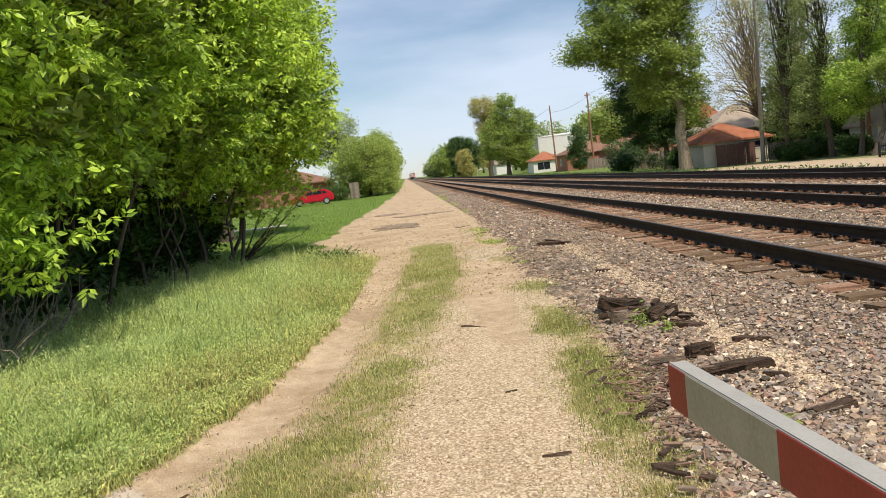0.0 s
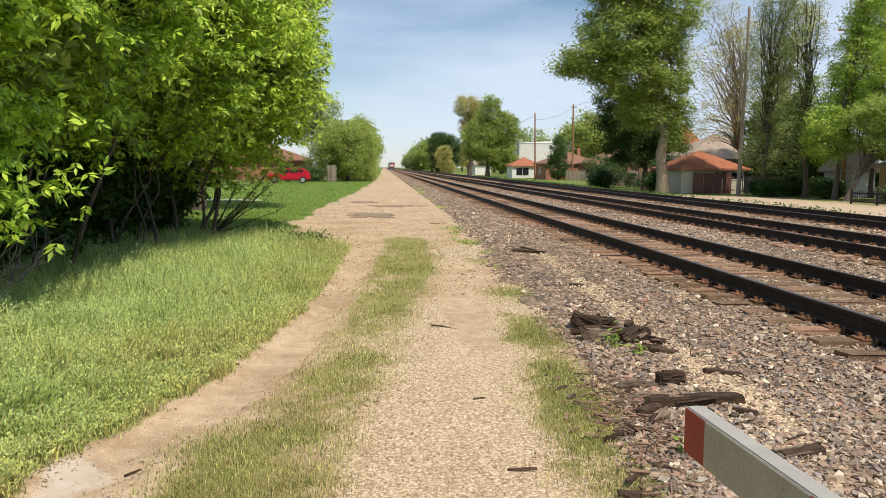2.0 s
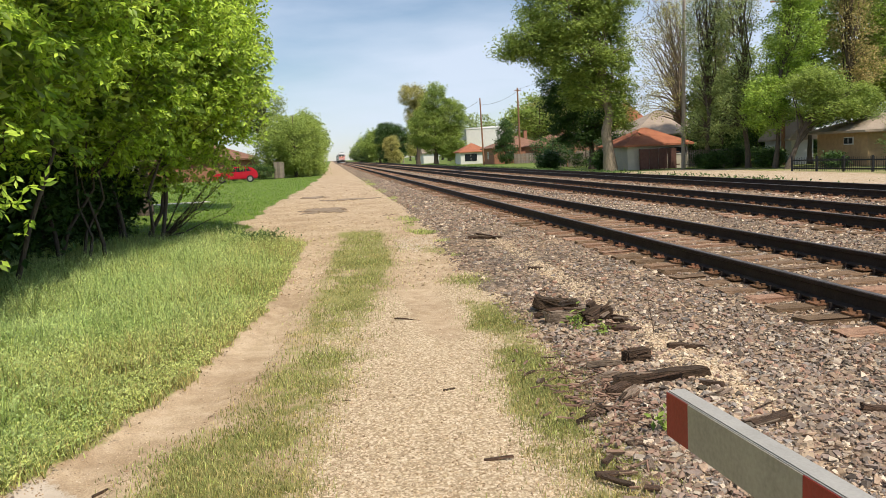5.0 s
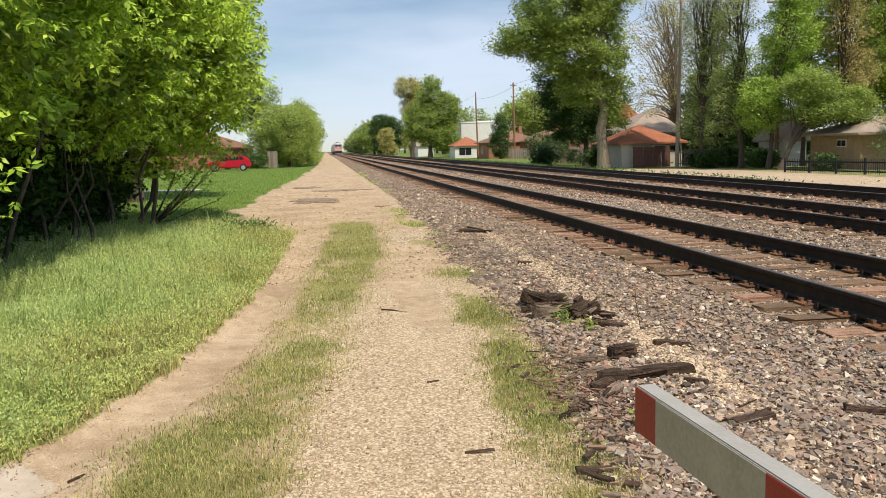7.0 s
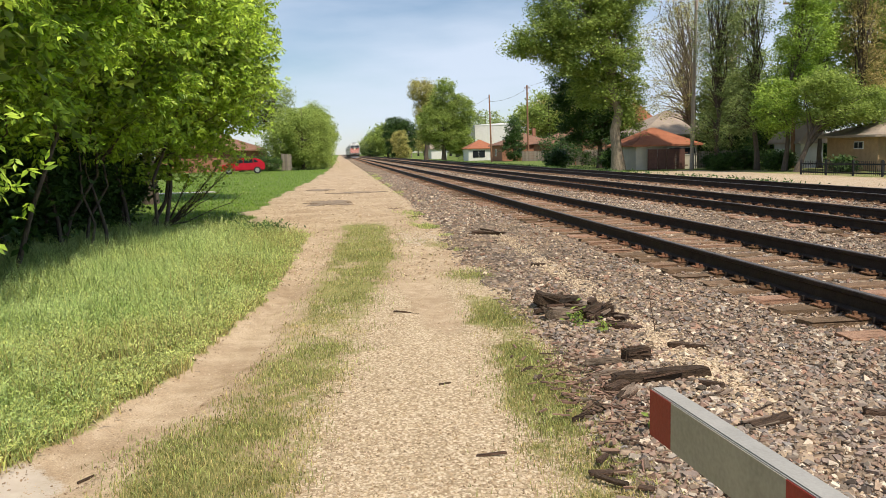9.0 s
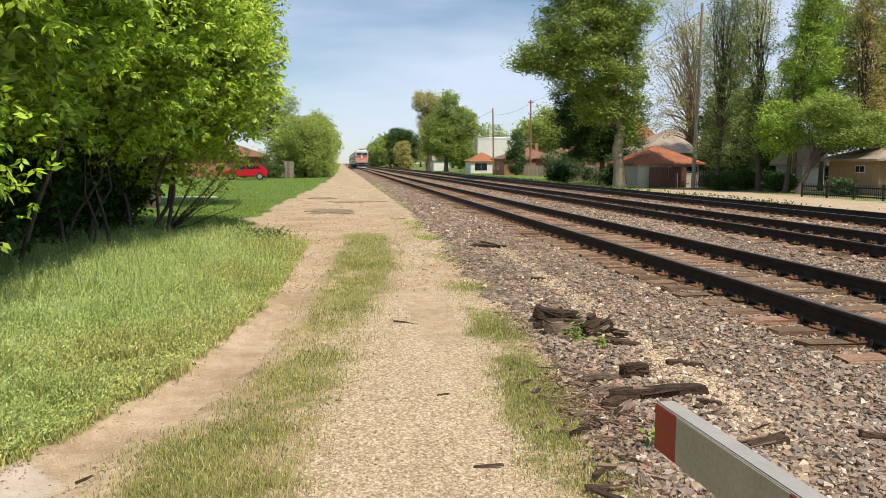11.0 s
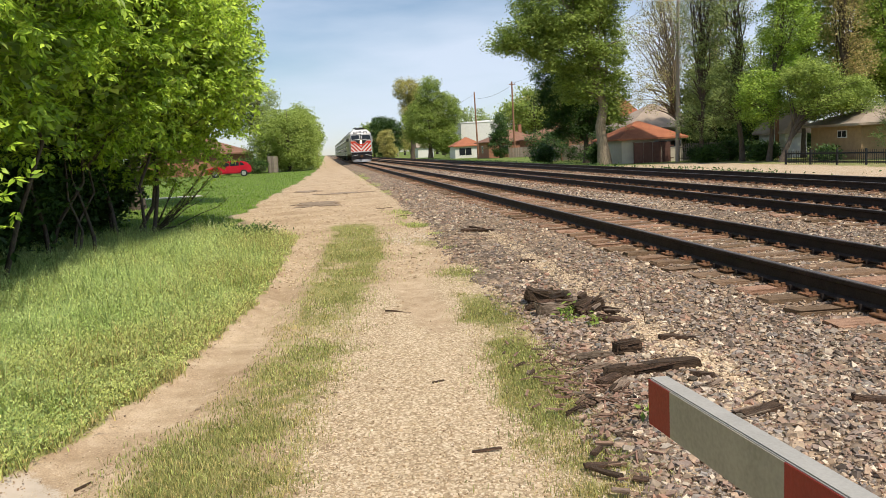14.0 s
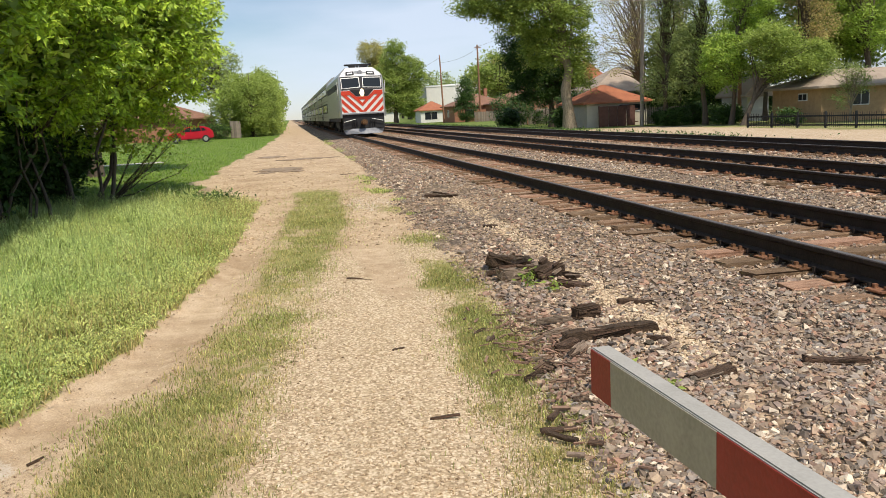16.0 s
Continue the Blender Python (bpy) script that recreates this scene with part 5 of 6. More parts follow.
    tree(-3.6, 92, 8, 0.3, [(-0.5, 0, 3.4, 2.6, 3.5, 2.6), (-1.4, 1, 5.2, 1.6, 2.0, 1.6), (1.0, 3, 4.1, 1.8, 3.5, 2.9), (1.7, 8, 2.8, 1.4, 4.0, 2.5), (-2.4, 0, 3.2, 2.2, 3, 2.4), (0.2, 1, 1.2, 2.6, 3.0, 1.1), (1.9, 6, 1.0, 1.2, 4.0, 1.0)], M_LEAF, "fresh green tree hanging over a lawn", clumps=620, per_clump=110, leaf=0.2, spread=0.46, fork=0.2)
    tree(-2.9, 118, 9.5, 0.3, [(0, 0, 4.6, 2.6, 6, 4.2), (0.4, 14, 4.4, 2.2, 6, 3.8)], M_LEAF, "green tree along the dirt yard", clumps=420, per_clump=70, leaf=0.3, spread=0.5, fork=0.2)
    tree(-7.5, 104, 15, 0.3, [(0, 0, 8.4, 2.4, 3, 2.4), (-2.5, 0, 7.5, 2.6, 3, 2.6)], M_LEAF_GREY, "thin grey-green tree behind a hedge", clumps=260, per_clump=50, leaf=0.24, spread=0.5, twigs=40)
    for k in range(6):
        tree(-5.5 - 0.5 * k, 150 + 45 * k, 11, 0.3, [(0, 0, 5, 3.4, 9, 4.6)], (M_LEAF, M_LEAF_OLIVE)[k % 2], "tree in the far row along the dirt yard", clumps=150, per_clump=44, leaf=0.7, spread=1.0, group="far trees", fork=0.2, twigs=8)
    for k in range(6):
        tree(-22 - 4 * (k % 3), 60 + 22 * k, 13, 0.4, [(0, 0, 7, 6, 7, 5.5)], (M_LEAF, M_LEAF_GREY, M_LEAF_OLIVE)[k % 3], "tree in the gardens behind the lawn", clumps=170, per_clump=44, leaf=0.55, spread=0.9, group="garden trees", twigs=8)


def build_thicket():
    """The thicket beside the footpath: many stems, overhanging crowns of compound leaves."""
    stems = [(-4.3, 9.4, 7.4), (-4.6, 12.6, 8.0), (-4.2, 15.8, 8.4), (-4.0, 19.5, 9.2), (-7.6, 8.5, 8.0), (-8.2, 13.5, 9.0), (-7.8, 19, 10), (-7.4, 24.5, 11.5), (-9.5, 28, 12), (-9.5, 5.5, 8.0), (-8.0, 5.0, 6.5)]
    shape = [
        [(0, 0.6, 4.9, 2.3, 2.2, 2.4), (0.2, 0.2, 3.0, 1.4, 2.0, 1.1), (-0.6, -1.2, 2.6, 1.6, 1.8, 1.7), (0.3, -1.7, 3.8, 1.6, 1.4, 1.3), (1.0, -0.8, 1.7, 0.55, 0.7, 0.6)],
        [(0, 0, 5.2, 2.7, 2.4, 2.9), (0.3, 0, 2.9, 1.4, 2.0, 1.1)],
        [(0, 0, 5.4, 2.8, 2.4, 3.2), (0.6, 0, 3.2, 1.4, 2.0, 1.4)],
        [(0, 0, 5.8, 2.7, 2.6, 3.6), (1.4, 0.3, 3.9, 1.5, 2.2, 1.5), (-0.3, 0.6, 2.2, 1.4, 1.5, 1.0), (0.9, 1.5, 1.75, 0.85, 1.0, 0.75), (1.6, 1.0, 3.3, 1.1, 1.6, 1.2), (1.5, 1.0, 2.1, 0.7, 0.9, 0.6), (1.7, 1.6, 5.0, 1.2, 1.8, 1.4)],
    ]
    for k, (x, y, h) in enumerate(stems):
        ob = tagged(new("thicket_tree"), "dense fresh green box elder with compound leaves and dark inside" if k < 4 else "dense inner thicket tree with shade put into its dark leaves", "tree", "trees of the thicket")
        ob.location = (x, y, 0)
        lobes = shape[k] if k < 4 else [(0, 0, h * 0.6, 2.7, 3.2, h * 0.40), (-0.6, 0, 1.8, 2.0, 2.8, 1.7)]
        pts, centres = crown_points(lobes, 330 if k < 4 else 300, 50 if k < 4 else 60, 0.31 if k < 4 else 0.5, hollow=0.72)
        pts = pts[pts[:, 2] > 0.35]
        if k < 4:
            deep = crown_points([(a, b, c, d * 0.8, e * 0.8, f * 0.8) for a, b, c, d, e, f in lobes if d > 1.0], 260, 50, 0.35, hollow=0.1)[0]
            part("inner_foliage", mesh_np("inner_foliage", *leaf_arrays(deep, 0.17 * rng.uniform(0.7, 1.3, len(deep)), long=1.5, small=True), M_LEAF), None, ob)
        size = (0.115 if k < 4 else 0.2) * rng.uniform(0.7, 1.35, len(pts))
        # inner trees take the darker leaf: the thicket's shade put into colour
        part("crown", mesh_np("crown", *(sprays(pts, size) if k < 4 else leaf_arrays(pts, size)), M_LEAF_BRIGHT if k < 4 else M_LEAF_DEEP_AND_SHADE), None, ob)
        for j in range(5):
            a = 2 * math.pi * (j + rng.uniform(0, 0.6)) / 5
            foot = np.array((0.45 * math.cos(a), 0.45 * math.sin(a), -0.05))
            tip = centres[rng.integers(len(centres))] * (0.7, 0.7, 0.95)
            part("stem", mesh_np("stem", *limb_arrays(foot, [tip], 0.028 + 0.028 * rng.random(), 7, 0.05)[0], M_BARK, smooth=True), None, ob)
        pick = centres[rng.choice(len(centres), 60, replace=False)]
        twigs = [tube(np.linspace(c * (0.45, 0.45, 0.75), c, 4) + rng.normal(0, 0.06, (4, 3)), [0.02, 0.014, 0.009, 0.004], 4) for c in pick]
        tagged(part("branchwork", mesh_np("branchwork", *joined(twigs), M_BARK), None, ob), kind="stuff")


def scatter(n, x0, x1, y0, y1, near=2.0):
    """Places in a strip, denser towards its near end."""
    u = rng.random(n)
    y = ((y0 ** -near) + u * (y1 ** -near - y0 ** -near)) ** (-1 / near)
    return np.stack([rng.uniform(x0, x1, n), y], -1)


def build_scatter():
    # crushed stone
    p = scatter(72000, 1.3, 8.2, 3.2, 26, 1.2)
    foot = 2.0 + bed_shift(p[:, 0], p[:, 1])
    dens = smooth01(p[:, 0], foot - 0.15, foot + 0.3) * np.where((p[:, 0] > 4.05) & (p[:, 0] < 6.75), 0.35, 1.0)
    p = p[rng.random(len(p)) < dens]
    fines = np.abs(p[:, 0] - np.interp(p[:, 1], [4, 6, 9.6, 15], [2.62, 2.8, 2.97, 3.16])) < 0.16
    p = p[~fines | (rng.random(len(p)) < 0.25)]
    z = bed_height(p[:, 0] - bed_shift(p[:, 0], p[:, 1])) + 0.010 + 0.03 * ramp_noise(p[:, 0], p[:, 1], 0.7, 5.5)
    stones("ballast_stones", p, z, 0.009 + 0.024 * rng.random(len(p)) ** 2.0, M_STONE, "loose crushed stones in grey, brown and buff")
    p = scatter(14000, 1.9, 4.7, 3.2, 9.5, 1.3)
    foot = 2.0 + bed_shift(p[:, 0], p[:, 1])
    p = p[p[:, 0] > foot]
    z = bed_height(p[:, 0] - bed_shift(p[:, 0], p[:, 1])) + 0.008 + 0.03 * ramp_noise(p[:, 0], p[:, 1], 0.7, 5.5)
    stones("ballast_chips", p, z, 0.007 + 0.011 * rng.random(len(p)) ** 1.5, M_STONE, "small angular chips between the ballast stones")
    p = scatter(12000, 2.4, 8.4, 18, 60, 0.6)
    stones("ballast_stones", p, bed_height(p[:, 0] - bed_shift(p[:, 0], p[:, 1])) + 0.01, 0.02 + 0.025 * rng.random(len(p)), M_STONE, "loose crushed stones farther along the track")
    p = scatter(13000, 8.2, 16.2, 7, 45, 0.8)
    stones("ballast_stones", p, bed_height(p[:, 0]) + 0.012, 0.022 + 0.026 * rng.random(len(p)), M_STONE, "loose crushed stones between the farther tracks")
    # pale fines in a line along the shoulder
    y = scatter(9000, 0, 1, 3, 16, 1.0)[:, 1]
    x = np.interp(y, [4, 6, 9.6, 15], [2.62, 2.8, 2.97, 3.16]) + rng.normal(0, 0.10, len(y))
    stones("pale_fines", np.stack([x, y], -1), bed_height(x - bed_shift(x, y)) + 0.008, 0.006 + 0.012 * rng.random(len(y)), M_FINES, "line of pale fine gravel along the ballast shoulder")
    # pebbles of the wheel track
    p = scatter(50000, -0.8, 2.3, 3.2, 14, 1.3)
    turf, gravel, dust, z = covers(p[:, 0], p[:, 1])
    keep = rng.random(len(p)) < gravel * (1 - 0.5 * turf)
    p, z = p[keep], z[keep]
    stones("path_pebbles", p, z + 0.003, 0.003 + 0.010 * rng.random(len(p)) ** 2.4, M_PEBBLE, "tan pebbles pressed into the wheel track")
    p = scatter(9000, -2.0, 2.9, 11, 60, 0.9)
    turf, gravel, dust, z = covers(p[:, 0], p[:, 1])
    p, z = p[turf < 0.3], z[turf < 0.3]
    stones("yard_pebbles", p, z + 0.003, (0.006 + 0.014 * rng.random(len(p)) ** 2) * (1 + p[:, 1] / 60), M_PEBBLE, "scattered pebbles on the dirt yard")
    p = np.stack([rng.normal(1.8, 0.3, 2600), rng.normal(16.2, 0.8, 2600)], -1)
    stones("washed_gravel", p, covers(p[:, 0], p[:, 1])[3] + 0.003, 0.006 + 0.014 * rng.random(len(p)) ** 2, M_FINES, "pale washed gravel strewn over the dirt")
    # weeds beside the footpath
    p = scatter(240000, -5.2, 0.2, 3.4, 19.5, 1.05)
    turf, gravel, dust, z = covers(p[:, 0], p[:, 1])
    px, pw = np.interp(p[:, 1], PATH_Y, PATH_X), np.interp(p[:, 1], PATH_Y, PATH_W)
    left = p[:, 0] < px - pw * 0.5
    keep = left & (rng.random(len(p)) < turf)
    p, z, edge = p[keep], z[keep], (px - pw - p[:, 0])[keep]
    h = (0.06 + 0.12 * smooth01(edge, 0.0, 0.7) + 0.04 * smooth01(edge, 0.6, 2.0)) * rng.uniform(0.45, 1.3, len(p)) * np.clip(1.1 + 0.6 * ramp_noise(p[:, 0], p[:, 1], 1.5, 4.4) + 1.1 * ramp_noise(p[:, 0], p[:, 1], 5.5, 2.4), 0.25, 2.2)
    kind = rng.random(len(p)) + 0.5 * ramp_noise(p[:, 0], p[:, 1], 0.6, 9.0) + 0.45 * smooth01(edge, 0.6, 1.8) - 0.35 * (1 - smooth01(edge, 0.05, 0.5))
    for mask, mat, name, label in ((kind < 0.25, M_GRASS_DRY, "dry_grass", "yellowing grass along the footpath"), ((kind >= 0.25) & (kind < 0.85), M_GRASS, "weeds", "lush green weeds beside the footpath"), (kind >= 0.85, M_GRASS_BLUE, "pale_weeds", "pale bluish green weeds beside the thicket")):
        blades(name, p[mask], z[mask], h[mask], 0.005 + 0.006 * rng.random(mask.sum()), mat, label, 1.1)
    # leafy tops of the weeds, and litter along the footpath's edges
    take = np.repeat(np.flatnonzero(edge > 0.02), 2)
    tops = np.concatenate([p[take] + rng.normal(0, 0.03, (len(take), 2)), (z[take] + h[take] * rng.uniform(0.4, 1.0, len(take)))[:, None]], 1)
    pale = kind[take] > 0.7
    for mask, mat, name, label in ((pale, M_GRASS_BLUE, "pale_weed_leaves", "small pale leaves of the weeds"), (~pale, M_GRASS, "weed_leaves", "small yellow-green leaves of the weeds")):
        tagged(new(name, mesh_np(name, *leaf_arrays(tops[mask], rng.uniform(0.014, 0.036, mask.sum()), 0.15, 3.0, -1.2, small=True), mat)), label, "weeds", kind="stuff")
    ly = scatter(2600, 0, 1, 2.8, 16, 1.2)[:, 1]
    lx = np.interp(ly, PATH_Y, PATH_X) + np.interp(ly, PATH_Y, PATH_W) * rng.choice((-1, 1), len(ly)) * rng.normal(0.95, 0.16, len(ly))
    lz = covers(lx, ly)[3]
    stones("path_litter", np.stack([lx, ly], -1), lz + 0.003, 0.004 + 0.010 * rng.random(len(ly)) ** 2, stone_material("litter", [(0.20, 0.14, 0.09), (0.46, 0.36, 0.25), (0.30, 0.20, 0.12), (0.62, 0.52, 0.38)]), "crumbs of earth and stone along the footpath", 0.5)
    cy = scatter(5200, 0, 1, 2.8, 17, 1.2)[:, 1]
    cx = np.interp(cy, PATH_Y, PATH_X) + np.interp(cy, PATH_Y, PATH_W) * rng.normal(0, 0.5, len(cy))
    stones("path_crumbs", np.stack([cx, cy], -1), covers(cx, cy)[3] + 0.001, 0.002 + 0.007 * rng.random(len(cy)) ** 3, M_PEBBLE, "grit and small stones trodden into the footpath", 0.5)
    # thin turf on the wheel track
    p = scatter(260000, -1.5, 2.4, 3.2, 21, 1.15)
    turf, gravel, dust, z = covers(p[:, 0], p[:, 1])
    px, pw = np.interp(p[:, 1], PATH_Y, PATH_X), np.interp(p[:, 1], PATH_Y, PATH_W)
    keep = (p[:, 0] > px + pw * 0.8) & (rng.random(len(p)) < turf ** 1.3)
    p, z = p[keep], z[keep]
    h = 0.024 * rng.uniform(0.4, 1.7, len(p)) * (1 + 0.5 * smooth01(p[:, 1], 9, 14))
    dry = rng.random(len(p)) < 0.72 + 0.4 * ramp_noise(p[:, 0], p[:, 1], 1.1, 6.0)
    blades("short_grass", p[~dry], z[~dry], h[~dry], np.full((~dry).sum(), 0.004), M_TUFT, "short sparse grass between the wheel tracks", 0.8)
    blades("short_dry_grass", p[dry], z[dry], h[dry], np.full(dry.sum(), 0.004), M_GRASS_DRY, "short dry grass between the wheel tracks", 0.8)
    # small tufts in the strip between the wheel tracks
    c = scatter(1500, -0.9, 2.2, 3.0, 18, 1.2)
    turf = covers(c[:, 0], c[:, 1])[0]
    cx, cw = np.interp(c[:, 1], PATH_Y, PATH_X), np.interp(c[:, 1], PATH_Y, PATH_W)
    c = c[(c[:, 0] > cx + cw) & (rng.random(len(c)) < turf)]
    r = rng.uniform(0.03, 0.12, len(c))
    p = (c[:, None] + rng.normal(size=(len(c), 55, 2)) * r[:, None, None]).reshape(-1, 2)
    z = covers(p[:, 0], p[:, 1])[3]
    h = (0.014 + 0.22 * r).repeat(55) * rng.uniform(0.4, 1.3, len(p))
    green = rng.random(len(c)).repeat(55) < 0.55
    blades("grass_tufts", p[green], z[green], h[green], np.full(green.sum(), 0.005), M_TUFT, "low olive green tufts on the wheel track", 1.1)
    blades("dry_grass_tufts", p[~green], z[~green], h[~green], np.full((~green).sum(), 0.005), M_GRASS_DRY, "low dry tufts on the wheel track", 1.1)
    # thick green patches on the wheel track and along its right edge
    spots = np.array([(-0.02, 6.95, 0.17), (-0.62, 5.45, 0.15), (-0.5, 4.95, 0.2), (-0.25, 5.6, 0.2), (0.1, 7.6, 0.15), (1.62, 6.3, 0.17), (1.72, 7.0, 0.15), (1.85, 8.7, 0.18), (1.75, 4.9, 0.13), (2.0, 4.6, 0.14), (1.55, 5.5, 0.12), (0.3, 9.6, 0.25), (0.5, 11.5, 0.3), (0.7, 13.5, 0.35), (0.8, 15.5, 0.38), (0.85, 17.5, 0.38), (2.0, 11.2, 0.2)])
    p = (spots[:, None, :2] + rng.normal(size=(len(spots), 1300, 2)) * spots[:, None, 2:] * (1, 1.4)).reshape(-1, 2)
    z = covers(p[:, 0], p[:, 1])[3]
    h = 0.034 * rng.uniform(0.4, 1.5, len(p)) * (1 + 0.5 * smooth01(p[:, 1], 9, 14))
    fresh = rng.random(len(p)) < 0.3
    blades("green_patches", p[fresh], z[fresh], h[fresh], np.full(fresh.sum(), 0.005), M_GRASS, "thick low green grass patches on the wheel track", 1.1)
    blades("olive_patches", p[~fresh], z[~fresh], h[~fresh], np.full((~fresh).sum(), 0.005), M_TUFT, "thick low olive grass patches on the wheel track", 1.1)
    # dark dock weeds where the weeds end at the yard
    p = np.stack([rng.normal(-1.25, 0.25, 900), rng.normal(17.8, 0.5, 900)], -1)
    at = np.concatenate([p, (covers(p[:, 0], p[:, 1])[3] + rng.uniform(0.02, 0.22, len(p)))[:, None]], 1)
    tagged(new("dock_weeds", mesh_np("dock_weeds", *leaf_arrays(at, rng.uniform(0.04, 0.1, len(p)), 0.6, 2.6, -0.8), M_LEAF_DEEP_AND_SHADE)), "patch of dark broad-leaved weeds at the yard's edge", "weeds", kind="stuff")
    # low weeds along the far ballast's foot
    p = np.stack([17.2 + rng.exponential(1.3, 9000), rng.uniform(30, 150, 9000)], -1)
    p = p[(ramp_noise(p[:, 0], p[:, 1], 0.35, 3.3) > 0.0) | (p[:, 1] > 72)]
    at = np.concatenate([p, (covers(p[:, 0], p[:, 1])[3] + rng.uniform(0.02, 0.28, len(p)))[:, None]], 1)
    tagged(new("verge_weeds", mesh_np("verge_weeds", *leaf_arrays(at, rng.uniform(0.06, 0.2, len(p)), 0.5, 2.6, -0.8), M_LEAF_DEEP_AND_SHADE)), "low green weeds along the far ballast's foot", "weeds", kind="stuff")
    # lawn beyond
    p = scatter(42000, -12, 0.5, 17, 90, 0.8)
    turf, gravel, dust, z = covers(p[:, 0], p[:, 1])
    keep = rng.random(len(p)) < turf
    p, z = p[keep], z[keep]
    far = (p[:, 0] < np.interp(p[:, 1], [17, 20, 24, 32, 48, 77, 146], [-0.7, -1.7, -2.1, -2.05, -1.5, -0.8, -0.5]))
    p, z = p[far], z[far]
    blades("lawn_grass", p, z, 0.06 * rng.uniform(0.5, 1.4, len(p)), 0.008 + 0.0004 * p[:, 1], M_LAWN, "bright green lawn grass along the dirt yard", 0.6)


def build_litter():
    """Rotten tie pieces on the shoulder."""
    r = random.Random(11)

    def chunk(x, y, z, size, turn, tilt=0.0, mat=M_TIE_END, label="dark rotten piece of railway tie", name="tie_fragment"):
        bm = boxed(size, None, min(size) * 0.12)
        bmesh.ops.subdivide_edges(bm, edges=[e for e in bm.edges if e.calc_length() > size[0] * 0.5], cuts=5)
        for v in bm.verts:
            k = 1.0 + 0.45 * noise.noise(v.co * 9 + Vector((x * 3, y, 0)))
            v.co.y *= k
            v.co.z *= k
            v.co.x *= 1 + 0.22 * noise.noise(Vector((v.co.y * 30, v.co.z * 30, x)))
            v.co.z += 0.03 * noise.noise(Vector((v.co.x * 4, x, y)))
        me = bpy.data.meshes.new(name)
        bm.to_mesh(me)
        bm.free()
        me.materials.append(mat)
        ob = new(name, me)
        ob.matrix_basis = pose(x, y, z, r.uniform(-6, 6), tilt, turn)
        if size[0] > 0.19 and name == "tie_fragment":
            # torn lengthwise splinters along the piece
            for k in range(8):
                l, w = size[0] * r.uniform(0.3, 0.8), size[1] * r.uniform(0.08, 0.25)
                m = pose(r.uniform(-0.35, 0.35) * size[0], r.uniform(-0.6, 0.6) * size[1], r.uniform(0.0, 0.6) * size[2], r.uniform(-20, 20), r.uniform(-9, 9), r.uniform(-10, 10))
                part("splinter", boxed((l, w, w * r.uniform(0.5, 1.0)), m), r.choice((M_TIE_END, M_TIE_END, M_GREYWOOD)), ob)
        return tagged(ob, label, "wood debris", "rotten tie pieces")

    chunk(2.40, 6.05, 0.07, (0.66, 0.10, 0.07), 3)
    chunk(2.66, 5.83, 0.05, (0.16, 0.06, 0.05), -50)
    chunk(2.08, 5.8, 0.04, (0.30, 0.07, 0.05), 52, mat=M_GREYWOOD, label="split grey piece of old tie")
    chunk(2.45, 6.62, 0.07, (0.20, 0.10, 0.09), 12)
    chunk(2.93, 6.80, 0.06, (0.28, 0.06, 0.045), -14)
    chunk(2.42, 8.70, 0.10, (0.42, 0.14, 0.11), -28, 8)
    chunk(2.40, 8.25, 0.08, (0.40, 0.16, 0.12), 6, mat=M_GREYWOOD, label="grey weathered tie piece on a heap")
    chunk(2.62, 8.05, 0.09, (0.28, 0.2, 0.15), 35, -10)
    chunk(2.68, 7.62, 0.05, (0.36, 0.10, 0.06), -38)
    chunk(2.50, 8.55, 0.14, (0.34, 0.06, 0.05), -60, -14, mat=M_GREYWOOD, label="grey weathered tie piece on a heap")
    chunk(3.02, 15.6, 0.08, (0.62, 0.11, 0.08), -38)
    chunk(2.93, 11.5, 0.04, (0.20, 0.07, 0.05), -40)
    chunk(2.62, 5.05, 0.06, (0.26, 0.09, 0.06), 12)
    chunk(2.72, 5.3, 0.06, (0.2, 0.03, 0.03), 40, mat=M_GREYWOOD, label="split grey piece of old tie")
    chunk(3.32, 4.95, 0.09, (0.36, 0.055, 0.045), -30)
    chunk(2.35, 6.2, 0.04, (0.34, 0.04, 0.03), -10, mat=M_GREYWOOD, label="split grey piece of old tie")
    chunk(1.58, 4.68, 0.012, (0.18, 0.04, 0.014), -8, label="flat reddish brown sliver of old tie")
    chunk(2.07, 5.94, 0.05, (0.17, 0.07, 0.05), 30, label="dark broken end of a tie")
    chunk(1.74, 4.92, 0.02, (0.18, 0.022, 0.016), 4, mat=M_GREYWOOD, label="thin grey lath of old tie")
    chunk(2.18, 6.55, 0.05, (0.26, 0.05, 0.04), -18, mat=M_GREYWOOD, label="split grey piece of old tie")
    chunk(2.10, 6.30, 0.035, (0.22, 0.04, 0.03), 12, mat=M_GREYWOOD, label="split grey piece of old tie")
    chunk(1.90, 5.62, 0.03, (0.20, 0.05, 0.03), -30)
    chunk(1.74, 5.52, 0.03, (0.24, 0.03, 0.025), 28, label="reddish brown sliver of old tie")
    chunk(1.88, 4.52, 0.015, (0.15, 0.03, 0.016), -28, label="flat reddish brown sliver of old tie")
    chunk(2.62, 5.62, 0.05, (0.22, 0.05, 0.04), 32, mat=M_GREYWOOD, label="split grey piece of old tie")
    chunk(2.28, 8.50, 0.06, (0.30, 0.05, 0.04), 18)
    chunk(2.78, 7.95, 0.06, (0.22, 0.08, 0.06), -55)
    for k in range(26):
        x, y = r.uniform(1.55, 2.35), r.uniform(4.2, 6.6)
        chunk(x, y, 0.025, (r.uniform(0.05, 0.2), r.uniform(0.015, 0.035), 0.015), r.uniform(0, 180), mat=r.choice((M_TIE_END, M_GREYWOOD)), label="splinter of rotten tie wood", name="wood_splinter")
    n = 520
